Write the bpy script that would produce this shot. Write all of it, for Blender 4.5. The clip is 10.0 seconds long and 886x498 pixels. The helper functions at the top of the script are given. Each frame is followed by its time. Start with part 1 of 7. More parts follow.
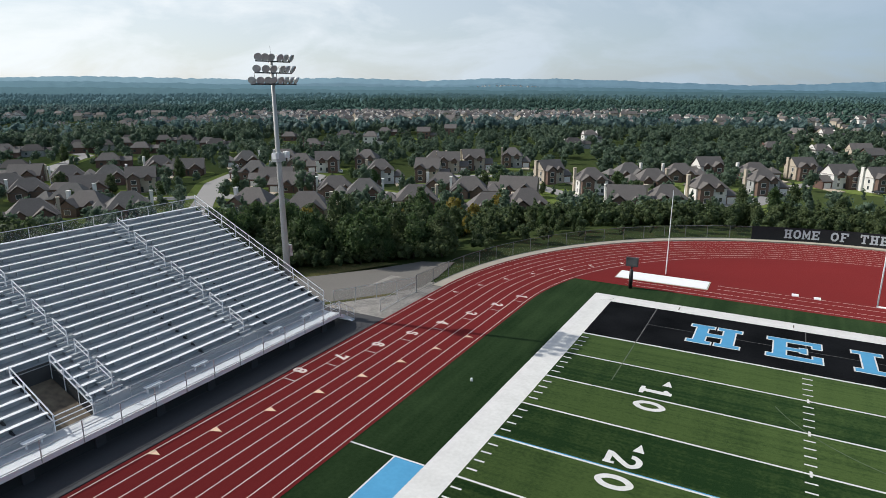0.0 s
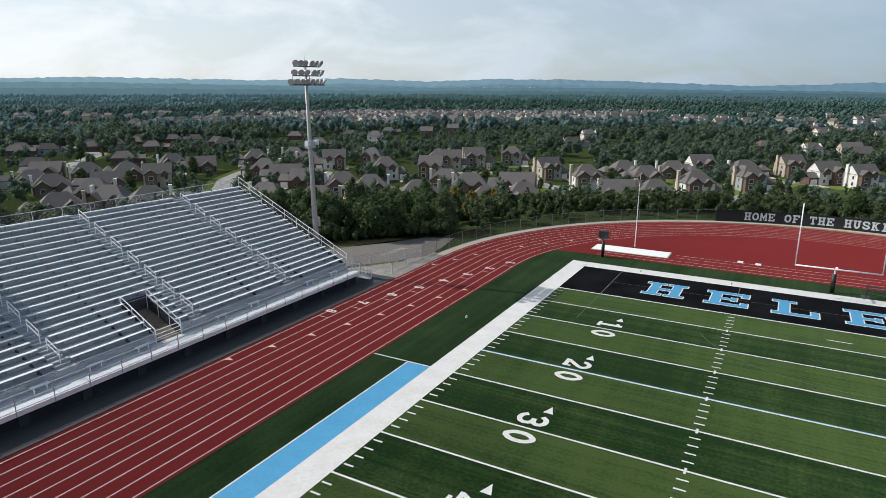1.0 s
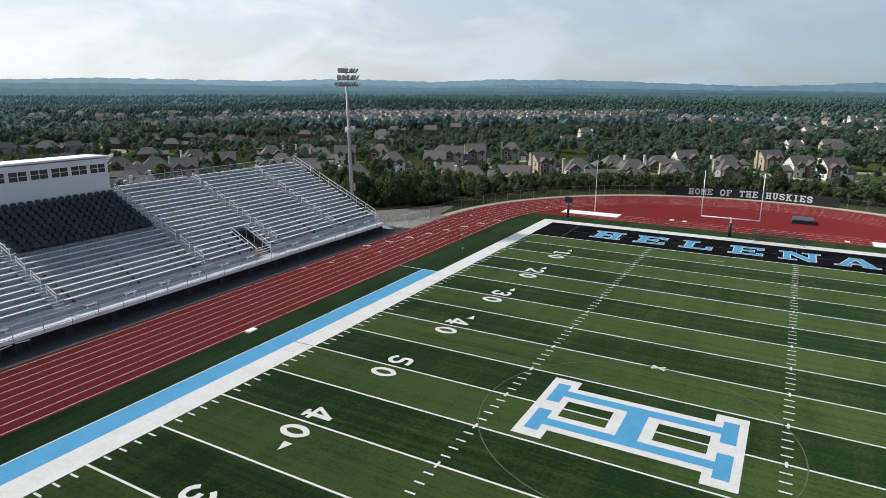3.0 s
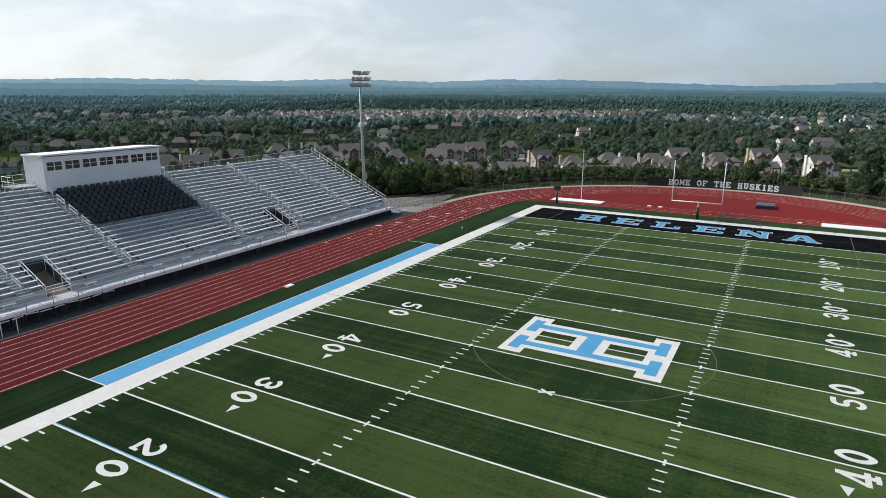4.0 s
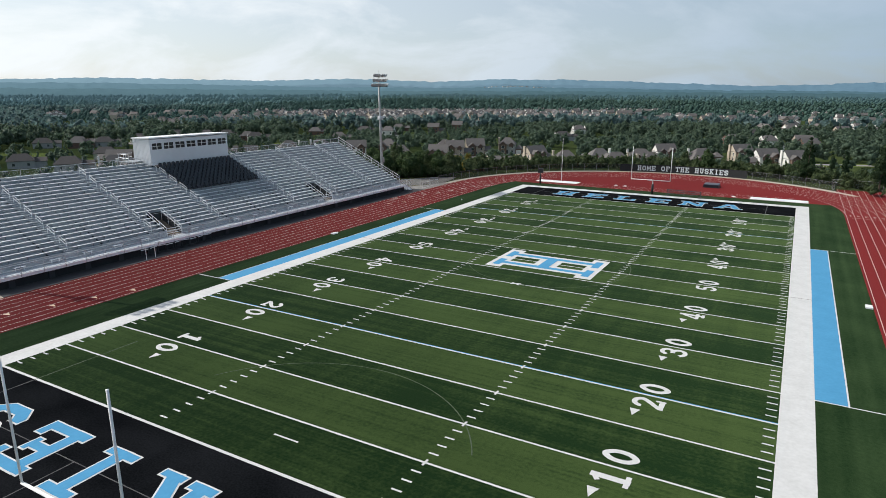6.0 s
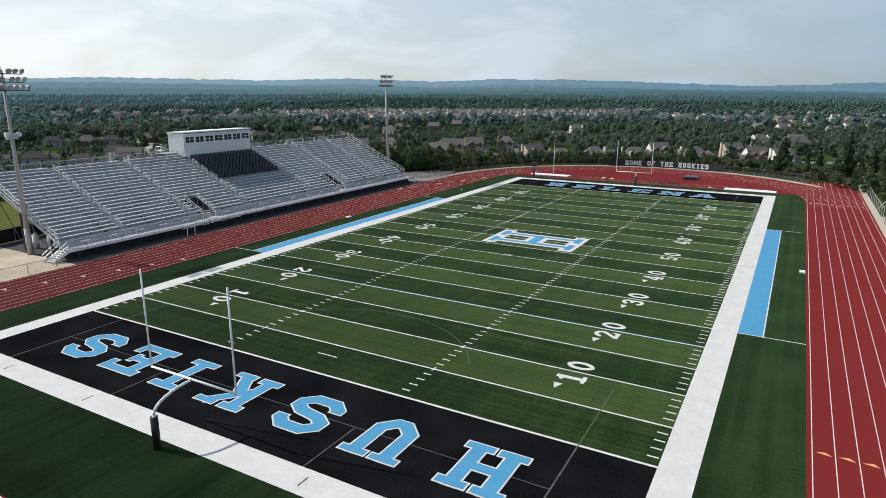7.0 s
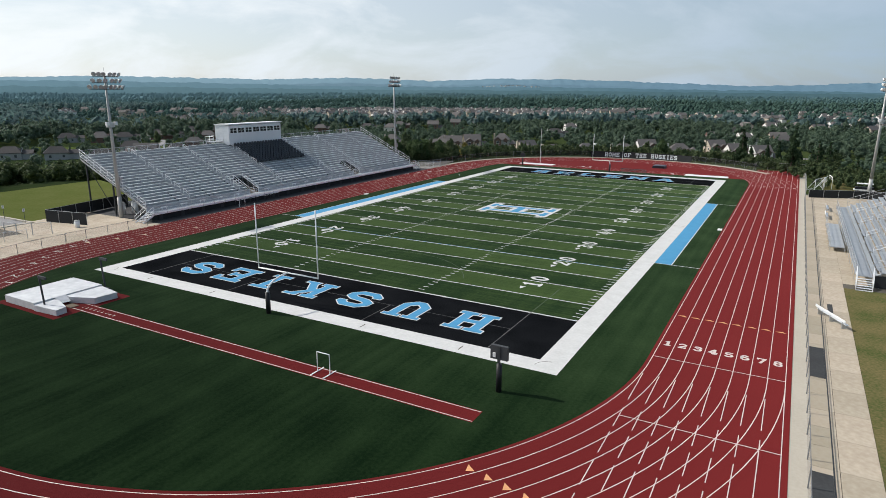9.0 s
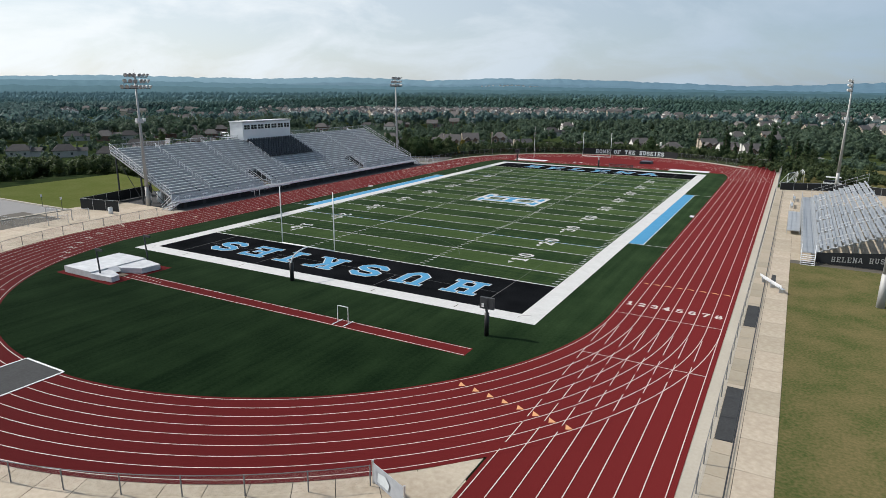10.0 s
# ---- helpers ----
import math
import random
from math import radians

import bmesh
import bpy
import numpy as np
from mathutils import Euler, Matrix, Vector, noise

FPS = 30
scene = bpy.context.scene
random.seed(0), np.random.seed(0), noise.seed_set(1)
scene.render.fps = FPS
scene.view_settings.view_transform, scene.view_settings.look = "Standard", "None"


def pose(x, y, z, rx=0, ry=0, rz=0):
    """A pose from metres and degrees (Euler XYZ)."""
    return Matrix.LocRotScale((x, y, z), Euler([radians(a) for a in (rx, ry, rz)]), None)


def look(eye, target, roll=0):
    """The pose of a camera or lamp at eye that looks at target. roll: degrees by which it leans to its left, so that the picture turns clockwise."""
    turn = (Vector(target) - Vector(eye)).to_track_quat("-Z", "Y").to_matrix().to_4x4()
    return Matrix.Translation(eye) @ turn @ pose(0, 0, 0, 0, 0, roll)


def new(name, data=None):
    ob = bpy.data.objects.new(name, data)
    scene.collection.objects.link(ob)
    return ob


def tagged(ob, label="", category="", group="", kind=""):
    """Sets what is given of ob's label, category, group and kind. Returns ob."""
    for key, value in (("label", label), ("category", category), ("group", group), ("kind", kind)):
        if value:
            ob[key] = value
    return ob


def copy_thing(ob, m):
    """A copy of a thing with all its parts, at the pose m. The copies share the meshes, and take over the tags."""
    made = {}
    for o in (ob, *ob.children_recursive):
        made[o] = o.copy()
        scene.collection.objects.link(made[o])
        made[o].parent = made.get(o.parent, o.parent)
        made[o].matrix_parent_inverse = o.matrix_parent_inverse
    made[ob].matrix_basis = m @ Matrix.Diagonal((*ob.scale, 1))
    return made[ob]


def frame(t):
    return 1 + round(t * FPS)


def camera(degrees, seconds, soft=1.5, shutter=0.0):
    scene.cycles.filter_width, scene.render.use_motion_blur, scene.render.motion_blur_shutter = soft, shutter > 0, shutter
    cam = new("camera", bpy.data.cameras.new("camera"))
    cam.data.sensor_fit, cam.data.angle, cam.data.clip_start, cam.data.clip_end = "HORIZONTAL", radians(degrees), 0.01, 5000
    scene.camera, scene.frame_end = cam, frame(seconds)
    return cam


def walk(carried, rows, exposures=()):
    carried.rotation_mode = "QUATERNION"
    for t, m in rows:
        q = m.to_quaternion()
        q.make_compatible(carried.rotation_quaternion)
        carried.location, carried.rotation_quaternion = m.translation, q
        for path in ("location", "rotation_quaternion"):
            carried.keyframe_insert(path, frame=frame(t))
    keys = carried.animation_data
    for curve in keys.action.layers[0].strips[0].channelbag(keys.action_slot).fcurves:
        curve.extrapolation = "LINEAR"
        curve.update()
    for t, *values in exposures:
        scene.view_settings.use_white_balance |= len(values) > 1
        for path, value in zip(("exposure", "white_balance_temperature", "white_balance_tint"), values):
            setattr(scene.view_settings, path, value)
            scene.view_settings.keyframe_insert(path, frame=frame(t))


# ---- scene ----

# ---------------------------------------------------------------- camera
cam = camera(70.53, 10.0, soft=0.5)
# seconds, x, y, z, turn to the left of +y, look up, roll
PATH = [
    (0.0, -11.286, -2.792, 19.554, 28.577, -14.250, 0.227),
    (0.5, -8.277, -8.163, 19.505, 28.706, -14.222, 0.221),
    (1.0, -5.282, -13.513, 19.459, 28.821, -14.199, 0.210),
    (1.5, -2.305, -18.850, 19.417, 28.921, -14.183, 0.197),
    (2.0, 0.654, -24.179, 19.378, 29.008, -14.170, 0.183),
    (2.5, 3.592, -29.504, 19.344, 29.081, -14.162, 0.169),
    (3.0, 6.507, -34.827, 19.313, 29.141, -14.157, 0.157),
    (3.5, 9.396, -40.147, 19.287, 29.189, -14.155, 0.148),
    (4.0, 12.258, -45.460, 19.264, 29.224, -14.156, 0.141),
    (4.5, 15.090, -50.759, 19.245, 29.248, -14.159, 0.140),
    (5.0, 17.890, -56.039, 19.229, 29.261, -14.164, 0.142),
    (5.5, 20.655, -61.286, 19.218, 29.264, -14.171, 0.150),
    (6.0, 23.385, -66.490, 19.210, 29.257, -14.179, 0.164),
    (6.5, 26.075, -71.634, 19.206, 29.241, -14.188, 0.182),
    (7.0, 28.725, -76.702, 19.206, 29.217, -14.198, 0.206),
    (7.5, 31.332, -81.673, 19.210, 29.186, -14.210, 0.234),
    (8.0, 33.893, -86.525, 19.217, 29.149, -14.222, 0.267),
    (8.5, 36.407, -91.233, 19.229, 29.106, -14.236, 0.304),
    (9.0, 38.871, -95.771, 19.244, 29.059, -14.251, 0.343),
    (9.5, 41.282, -100.110, 19.262, 29.009, -14.268, 0.384),
    (10.0, 43.639, -104.217, 19.285, 28.956, -14.286, 0.426),
]


def eye_pose(x, y, z, turn, up, roll):
    return pose(x, y, z, 90 + up, 0, turn) @ pose(0, 0, 0, 0, 0, roll)


walk(cam, [(t, eye_pose(x, y, z, turn, up, roll)) for t, x, y, z, turn, up, roll in PATH])

# ---------------------------------------------------------------- light
SUN_UP = radians(41.0)
SUN_DIR = Vector((-0.978 * math.cos(SUN_UP), -0.208 * math.cos(SUN_UP), math.sin(SUN_UP)))
world = bpy.data.worlds.new("sky")
scene.world = world
world.use_nodes = True
wn, wl = world.node_tree.nodes, world.node_tree.links
wn.clear()
sky = wn.new("ShaderNodeTexSky")
sky.sky_type = "NISHITA"
sky.sun_disc = False
sky.sun_elevation = SUN_UP
sky.sun_rotation = math.atan2(SUN_DIR.x, SUN_DIR.y)
sky.air_density, sky.dust_density, sky.ozone_density = 1.0, 0.8, 3.0
coord = wn.new("ShaderNodeTexCoord")
stretch = wn.new("ShaderNodeMapping")
stretch.inputs["Scale"].default_value = (1.0, 1.0, 2.6)
wl.new(coord.outputs["Generated"], stretch.inputs["Vector"])
cloud = wn.new("ShaderNodeTexNoise")
cloud.inputs["Scale"].default_value = 4.2
cloud.inputs["Detail"].default_value = 7.0
cloud.inputs["Roughness"].default_value = 0.58
cloud.inputs["Distortion"].default_value = 0.4
wl.new(stretch.outputs["Vector"], cloud.inputs["Vector"])
veil = wn.new("ShaderNodeMapRange")
veil.inputs["From Min"].default_value, veil.inputs["From Max"].default_value = 0.43, 0.59
veil.inputs["To Min"].default_value, veil.inputs["To Max"].default_value = 0.60, 0.97
wl.new(cloud.outputs["Fac"], veil.inputs["Value"])
cloud_mix = wn.new("ShaderNodeMix")
cloud_mix.data_type = "RGBA"
# the haze lies along the horizon and thins towards the zenith
high = wn.new("ShaderNodeSeparateXYZ")
wl.new(coord.outputs["Generated"], high.inputs[0])
thin = wn.new("ShaderNodeMapRange")
thin.interpolation_type = "SMOOTHSTEP"
thin.inputs["From Min"].default_value, thin.inputs["From Max"].default_value = 0.16, 0.75
thin.inputs["To Min"].default_value, thin.inputs["To Max"].default_value = 1.0, 0.34
wl.new(high.outputs["Z"], thin.inputs["Value"])
cover = wn.new("ShaderNodeMath")
cover.operation = "MULTIPLY"
wl.new(veil.outputs["Result"], cover.inputs[0])
wl.new(thin.outputs["Result"], cover.inputs[1])
wl.new(cover.outputs[0], cloud_mix.inputs["Factor"])
wl.new(sky.outputs["Color"], cloud_mix.inputs["A"])
# the haze is brighter towards the sun
toward = wn.new("ShaderNodeVectorMath")
toward.operation = "DOT_PRODUCT"
wl.new(coord.outputs["Generated"], toward.inputs[0])
toward.inputs[1].default_value = SUN_DIR
glow = wn.new("ShaderNodeMapRange")
glow.inputs["From Min"].default_value, glow.inputs["From Max"].default_value = -0.3, 0.9
glow.inputs["To Min"].default_value, glow.inputs["To Max"].default_value = 0.0, 1.0
wl.new(toward.outputs["Value"], glow.inputs["Value"])
haze = wn.new("ShaderNodeMix")
haze.data_type = "RGBA"
haze.inputs["A"].default_value, haze.inputs["B"].default_value = (3.10, 4.40, 5.80, 1), (11.5, 11.8, 11.8, 1)
wl.new(glow.outputs["Result"], haze.inputs["Factor"])
wl.new(haze.outputs["Result"], cloud_mix.inputs["B"])
back = wn.new("ShaderNodeBackground")
back.inputs["Strength"].default_value = 0.10
wl.new(cloud_mix.outputs["Result"], back.inputs["Color"])
wout = wn.new("ShaderNodeOutputWorld")
wl.new(back.outputs["Background"], wout.inputs["Surface"])

sun = new("sun", bpy.data.lights.new("sun", "SUN"))
sun.data.energy = 4.5
sun.data.angle = radians(0.6)
sun.data.color = (1.0, 0.95, 0.87)
sun.matrix_world = look(SUN_DIR * 300, (0, 0, 0))
scene.view_settings.exposure = 0.0


# ---------------------------------------------------------------- materials
def material(name, base, rough=0.7, metal=0.0, alt=None, grain=8.0, amount=0.5, coarse=0.35, bump=0.15, spec=0.4,
             random_tint=0.0, islands=False, fuzz=0.0):
    """A surface of two tones, mixed by a fine and a coarse noise, with relief; random_tint varies it from piece to piece."""
    m = bpy.data.materials.new(name)
    m.use_nodes = True
    n, l = m.node_tree.nodes, m.node_tree.links
    b = n["Principled BSDF"]
    b.inputs["Roughness"].default_value = rough
    b.inputs["Metallic"].default_value = metal
    b.inputs["Specular IOR Level"].default_value = spec
    b.inputs["Diffuse Roughness"].default_value = fuzz
    alt = alt or tuple(c * 0.72 for c in base)
    tc = n.new("ShaderNodeTexCoord")
    fine, big = n.new("ShaderNodeTexNoise"), n.new("ShaderNodeTexNoise")
    fine.inputs["Scale"].default_value, fine.inputs["Detail"].default_value = grain, 5.0
    big.inputs["Scale"].default_value, big.inputs["Detail"].default_value = coarse, 4.0
    for t in (fine, big):
        l.new(tc.outputs["Object"], t.inputs["Vector"])
    total = n.new("ShaderNodeMath")
    total.operation = "ADD"
    l.new(fine.outputs["Fac"], total.inputs[0])
    l.new(big.outputs["Fac"], total.inputs[1])
    span = n.new("ShaderNodeMapRange")
    span.inputs["From Min"].default_value, span.inputs["From Max"].default_value = 0.7, 1.3
    span.inputs["To Max"].default_value = amount
    l.new(total.outputs[0], span.inputs["Value"])
    mix = n.new("ShaderNodeMix")
    mix.data_type = "RGBA"
    mix.inputs["A"].default_value, mix.inputs["B"].default_value = (*base, 1), (*alt, 1)
    l.new(span.outputs["Result"], mix.inputs["Factor"])
    colour = mix.outputs["Result"]
    if random_tint:
        if islands:
            pick = n.new("ShaderNodeNewGeometry").outputs["Random Per Island"]
        else:
            pick = n.new("ShaderNodeObjectInfo").outputs["Random"]
        value = n.new("ShaderNodeMapRange")
        value.inputs["To Min"].default_value, value.inputs["To Max"].default_value = 1 - random_tint, 1 + random_tint
        l.new(pick, value.inputs["Value"])
        hsv = n.new("ShaderNodeHueSaturation")
        l.new(colour, hsv.inputs["Color"])
        l.new(value.outputs["Result"], hsv.inputs["Value"])
        shift = n.new("ShaderNodeMapRange")
        shift.inputs["To Min"].default_value, shift.inputs["To Max"].default_value = 0.5 + random_tint * 0.05, 0.5 - random_tint * 0.05
        l.new(pick, shift.inputs["Value"])
        l.new(shift.outputs["Result"], hsv.inputs["Hue"])
        colour = hsv.outputs["Color"]
    l.new(colour, b.inputs["Base Color"])
    if bump:
        bp = n.new("ShaderNodeBump")
        bp.inputs["Strength"].default_value, bp.inputs["Distance"].default_value = bump, 0.02
        l.new(fine.outputs["Fac"], bp.inputs["Height"])
        l.new(bp.outputs["Normal"], b.inputs["Normal"])
    return m


def turf_material(name, light, dark, band=4.572, contrast=1.0):
    """Artificial grass in two naps that change at every five-yard line, with brush marks along the field."""
    m = material(name, light, 0.85, grain=14.0, coarse=0.12, amount=0.6, bump=0.8, spec=0.0, fuzz=1.0)
    n, l = m.node_tree.nodes, m.node_tree.links
    b = n["Principled BSDF"]
    base = b.inputs["Base Color"].links[0].from_socket
    tc = n.new("ShaderNodeTexCoord")
    sep = n.new("ShaderNodeSeparateXYZ")
    l.new(tc.outputs["Object"], sep.inputs[0])
    saw = n.new("ShaderNodeMath")
    saw.operation = "PINGPONG"
    saw.inputs[1].default_value = band
    wob = n.new("ShaderNodeTexNoise")
    wob.inputs["Scale"].default_value = 0.5
    l.new(tc.outputs["Object"], wob.inputs["Vector"])
    wadd = n.new("ShaderNodeMath")
    wadd.operation = "MULTIPLY_ADD"
    wadd.inputs[1].default_value = 0.5
    l.new(wob.outputs["Fac"], wadd.inputs[0])
    l.new(sep.outputs["Y"], wadd.inputs[2])
    off = n.new("ShaderNodeMath")
    off.operation = "ADD"
    off.inputs[1].default_value = -0.25 + band / 2 + 10 * band
    l.new(wadd.outputs[0], off.inputs[0])
    l.new(off.outputs[0], saw.inputs[0])
    step = n.new("ShaderNodeMapRange")
    step.inputs["From Min"].default_value, step.inputs["From Max"].default_value = band * 0.46, band * 0.54
    step.inputs["To Min"].default_value, step.inputs["To Max"].default_value = 0.17, 0.83
    l.new(saw.outputs[0], step.inputs["Value"])
    total = None
    for scale, detail, weight in (((0.03, 1.1, 1), 2.0, 0.9), ((0.05, 3.4, 1), 2.0, 0.9), ((4.5, 4.5, 1), 3.0, 1.1), ((0.9, 0.05, 1), 3.0, 0.7), ((0.13, 0.11, 1), 6.0, 1.1)):
        mp, nz, mu = n.new("ShaderNodeMapping"), n.new("ShaderNodeTexNoise"), n.new("ShaderNodeMath")
        mp.inputs["Scale"].default_value = scale
        nz.inputs["Scale"].default_value, nz.inputs["Detail"].default_value = 1.0, detail
        l.new(tc.outputs["Object"], mp.inputs["Vector"])
        l.new(mp.outputs["Vector"], nz.inputs["Vector"])
        mu.operation = "MULTIPLY_ADD"
        mu.inputs[1].default_value = weight
        l.new(nz.outputs["Fac"], mu.inputs[0])
        if total is None:
            mu.inputs[2].default_value = -2.35
        else:
            l.new(total, mu.inputs[2])
        total = mu.outputs[0]
    tot = n.new("ShaderNodeMath")
    tot.operation = "ADD"
    tot.use_clamp = True
    l.new(step.outputs["Result"], tot.inputs[0])
    l.new(total, tot.inputs[1])
    scl = n.new("ShaderNodeMath")
    scl.operation = "MULTIPLY"
    scl.inputs[1].default_value = contrast
    l.new(tot.outputs[0], scl.inputs[0])
    mix = n.new("ShaderNodeMix")
    mix.data_type = "RGBA"
    l.new(scl.outputs[0], mix.inputs["Factor"])
    l.new(base, mix.inputs["A"])
    mix.inputs["B"].default_value = (*dark, 1)
    l.new(mix.outputs["Result"], b.inputs["Base Color"])
    return m


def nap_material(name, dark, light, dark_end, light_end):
    """Artificial grass with long brush marks, trodden blotches and a fine grain; behind the near end line its
    view-dependent darkening is put into the colour.
    """
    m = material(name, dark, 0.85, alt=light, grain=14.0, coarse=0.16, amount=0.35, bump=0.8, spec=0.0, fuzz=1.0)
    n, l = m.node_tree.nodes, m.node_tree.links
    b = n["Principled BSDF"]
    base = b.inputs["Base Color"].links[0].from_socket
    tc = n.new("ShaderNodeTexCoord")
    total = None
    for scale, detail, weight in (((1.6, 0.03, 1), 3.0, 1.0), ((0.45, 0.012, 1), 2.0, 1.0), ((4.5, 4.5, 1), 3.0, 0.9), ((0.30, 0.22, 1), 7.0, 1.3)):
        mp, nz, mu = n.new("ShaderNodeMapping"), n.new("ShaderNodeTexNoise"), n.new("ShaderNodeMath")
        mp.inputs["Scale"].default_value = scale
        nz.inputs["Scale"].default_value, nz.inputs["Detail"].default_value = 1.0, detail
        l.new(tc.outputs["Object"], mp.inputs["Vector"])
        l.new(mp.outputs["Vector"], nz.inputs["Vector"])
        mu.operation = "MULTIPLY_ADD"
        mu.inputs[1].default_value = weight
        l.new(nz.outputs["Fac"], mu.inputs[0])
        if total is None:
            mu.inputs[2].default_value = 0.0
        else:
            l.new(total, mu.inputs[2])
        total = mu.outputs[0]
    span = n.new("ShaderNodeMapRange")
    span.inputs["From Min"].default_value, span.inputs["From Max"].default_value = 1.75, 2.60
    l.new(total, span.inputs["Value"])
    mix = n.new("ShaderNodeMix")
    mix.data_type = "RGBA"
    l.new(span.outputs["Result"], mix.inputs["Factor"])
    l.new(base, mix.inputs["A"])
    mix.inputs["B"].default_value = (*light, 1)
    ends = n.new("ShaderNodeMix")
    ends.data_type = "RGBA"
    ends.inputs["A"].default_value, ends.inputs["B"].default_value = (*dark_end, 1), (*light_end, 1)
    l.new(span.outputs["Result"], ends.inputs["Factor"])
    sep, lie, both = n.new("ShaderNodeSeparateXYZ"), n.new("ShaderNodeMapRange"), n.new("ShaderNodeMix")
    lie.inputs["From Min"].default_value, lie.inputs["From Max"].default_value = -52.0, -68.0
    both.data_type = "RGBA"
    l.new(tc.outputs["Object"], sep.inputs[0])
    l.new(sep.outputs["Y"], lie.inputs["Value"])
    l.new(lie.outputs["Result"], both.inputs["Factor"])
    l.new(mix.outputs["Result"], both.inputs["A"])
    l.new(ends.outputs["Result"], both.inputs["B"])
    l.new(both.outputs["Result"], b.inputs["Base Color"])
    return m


def see_through(name, colour, cover, rough=0.5, metal=0.6, cell=0.0):
    """Woven or linked wire and mesh fabric: mostly gaps."""
    m = material(name, colour, rough, metal, bump=0)
    n, l = m.node_tree.nodes, m.node_tree.links
    gap = n.new("ShaderNodeBsdfTransparent")
    mixer = n.new("ShaderNodeMixShader")
    mixer.inputs["Fac"].default_value = cover
    l.new(gap.outputs[0], mixer.inputs[1])
    l.new(n["Principled BSDF"].outputs[0], mixer.inputs[2])
    l.new(mixer.outputs[0], n["Material Output"].inputs["Surface"])
    return m


def leaf_material(name, base, alt, tint=0.35):
    m = material(name, base, 0.65, alt=alt, grain=0.9, coarse=0.12, amount=1.0, bump=0, spec=0.25, random_tint=tint, islands=True)
    n, l = m.node_tree.nodes, m.node_tree.links
    b = n["Principled BSDF"]
    tr = n.new("ShaderNodeBsdfTranslucent")
    l.new(b.inputs["Base Color"].links[0].from_socket, tr.inputs["Color"])
    mixer = n.new("ShaderNodeMixShader")
    mixer.inputs["Fac"].default_value = 0.46
    l.new(b.outputs[0], mixer.inputs[1])
    l.new(tr.outputs[0], mixer.inputs[2])
    l.new(mixer.outputs[0], n["Material Output"].inputs["Surface"])
    return m


def fibre_sheen(m, weight, tint):
    b = m.node_tree.nodes["Principled BSDF"]
    b.inputs["Sheen Weight"].default_value = weight
    b.inputs["Sheen Roughness"].default_value = 0.4
    b.inputs["Sheen Tint"].default_value = (*tint, 1)


TURF = turf_material("field turf", (0.058, 0.094, 0.029), (0.0102, 0.0275, 0.0094), contrast=1.0)
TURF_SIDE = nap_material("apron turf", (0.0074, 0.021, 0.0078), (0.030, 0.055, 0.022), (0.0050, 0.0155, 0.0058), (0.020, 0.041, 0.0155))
fibre_sheen(TURF, 0.09, (0.72, 0.95, 0.55))
fibre_sheen(TURF_SIDE, 0.05, (0.75, 0.95, 0.6))
TURF_BLACK = material("black infill turf", (0.0030, 0.0036, 0.0044), 0.9, alt=(0.0135, 0.0145, 0.0165), grain=9, coarse=0.25, amount=0.9, bump=0.6, spec=0.0)
TURF_WHITE = material("white turf", (0.60, 0.60, 0.59), 0.9, alt=(0.42, 0.42, 0.41), grain=4, coarse=0.8, bump=0.4, spec=0.1)
TURF_BLUE = material("light blue turf", (0.080, 0.290, 0.49), 0.9, alt=(0.055, 0.215, 0.38), grain=4, coarse=0.7, bump=0.4, spec=0.1)
TRACK = material("red polyurethane track", (0.172, 0.0215, 0.0218), 0.85, alt=(0.136, 0.0172, 0.0176), grain=30, coarse=0.10, bump=0.5, spec=0.02, fuzz=1.0)
fibre_sheen(TRACK, 0.03, (1.0, 0.36, 0.33))
TRACK_WHITE = material("track line paint", (0.64, 0.54, 0.50), 0.7, alt=(0.50, 0.39, 0.36), grain=6, bump=0.05)
TRACK_ORANGE = material("orange marker paint", (0.70, 0.33, 0.15), 0.7, bump=0.05)
TRACK_YELLOW = material("yellow marker paint", (0.68, 0.47, 0.33), 0.7, bump=0.05)
CONCRETE = material("pale concrete", (0.48, 0.415, 0.325), 0.85, alt=(0.33, 0.27, 0.20), grain=3, coarse=0.4, amount=0.9, bump=0.2, random_tint=0.09)
KERB = material("kerb concrete", (0.45, 0.41, 0.34), 0.85, alt=(0.34, 0.30, 0.245), grain=5, coarse=0.4, bump=0.2)
JOINT = material("joint dirt", (0.10, 0.09, 0.075), 0.95, bump=0)
# asphalt colour lowered and blued towards the shade under the walkway
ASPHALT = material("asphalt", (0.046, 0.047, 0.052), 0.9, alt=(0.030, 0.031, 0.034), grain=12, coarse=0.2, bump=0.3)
PARKING = material("weathered asphalt", (0.24, 0.235, 0.235), 0.9, alt=(0.17, 0.17, 0.17), grain=8, coarse=0.15, bump=0.2)
# road tone lowered to take in the shadow of the trees
ROADGREY = material("dusty road asphalt", (0.145, 0.138, 0.128), 0.9, alt=(0.100, 0.096, 0.088), grain=6, coarse=0.15, bump=0.2)
GRAVEL = material("pale gravel", (0.29, 0.275, 0.255), 0.95, alt=(0.14, 0.135, 0.125), grain=3.5, coarse=0.6, amount=0.9, bump=0.5)
STREET = material("street asphalt", (0.25, 0.245, 0.24), 0.9, alt=(0.20, 0.195, 0.19), grain=4, coarse=0.1, bump=0.1)
# benches light, decking dark: sunlit tops and shaded risers put into the tones
ALU = material("mill aluminium", (0.82, 0.84, 0.86), 0.38, 0.2, alt=(0.70, 0.72, 0.74), grain=3, coarse=0.6, amount=0.6, bump=0.04, random_tint=0.06)
ALU_DECK = material("aluminium decking", (0.41, 0.435, 0.46), 0.5, 0.3, alt=(0.32, 0.34, 0.36), grain=4, coarse=0.6, amount=0.7, bump=0.05, random_tint=0.05)
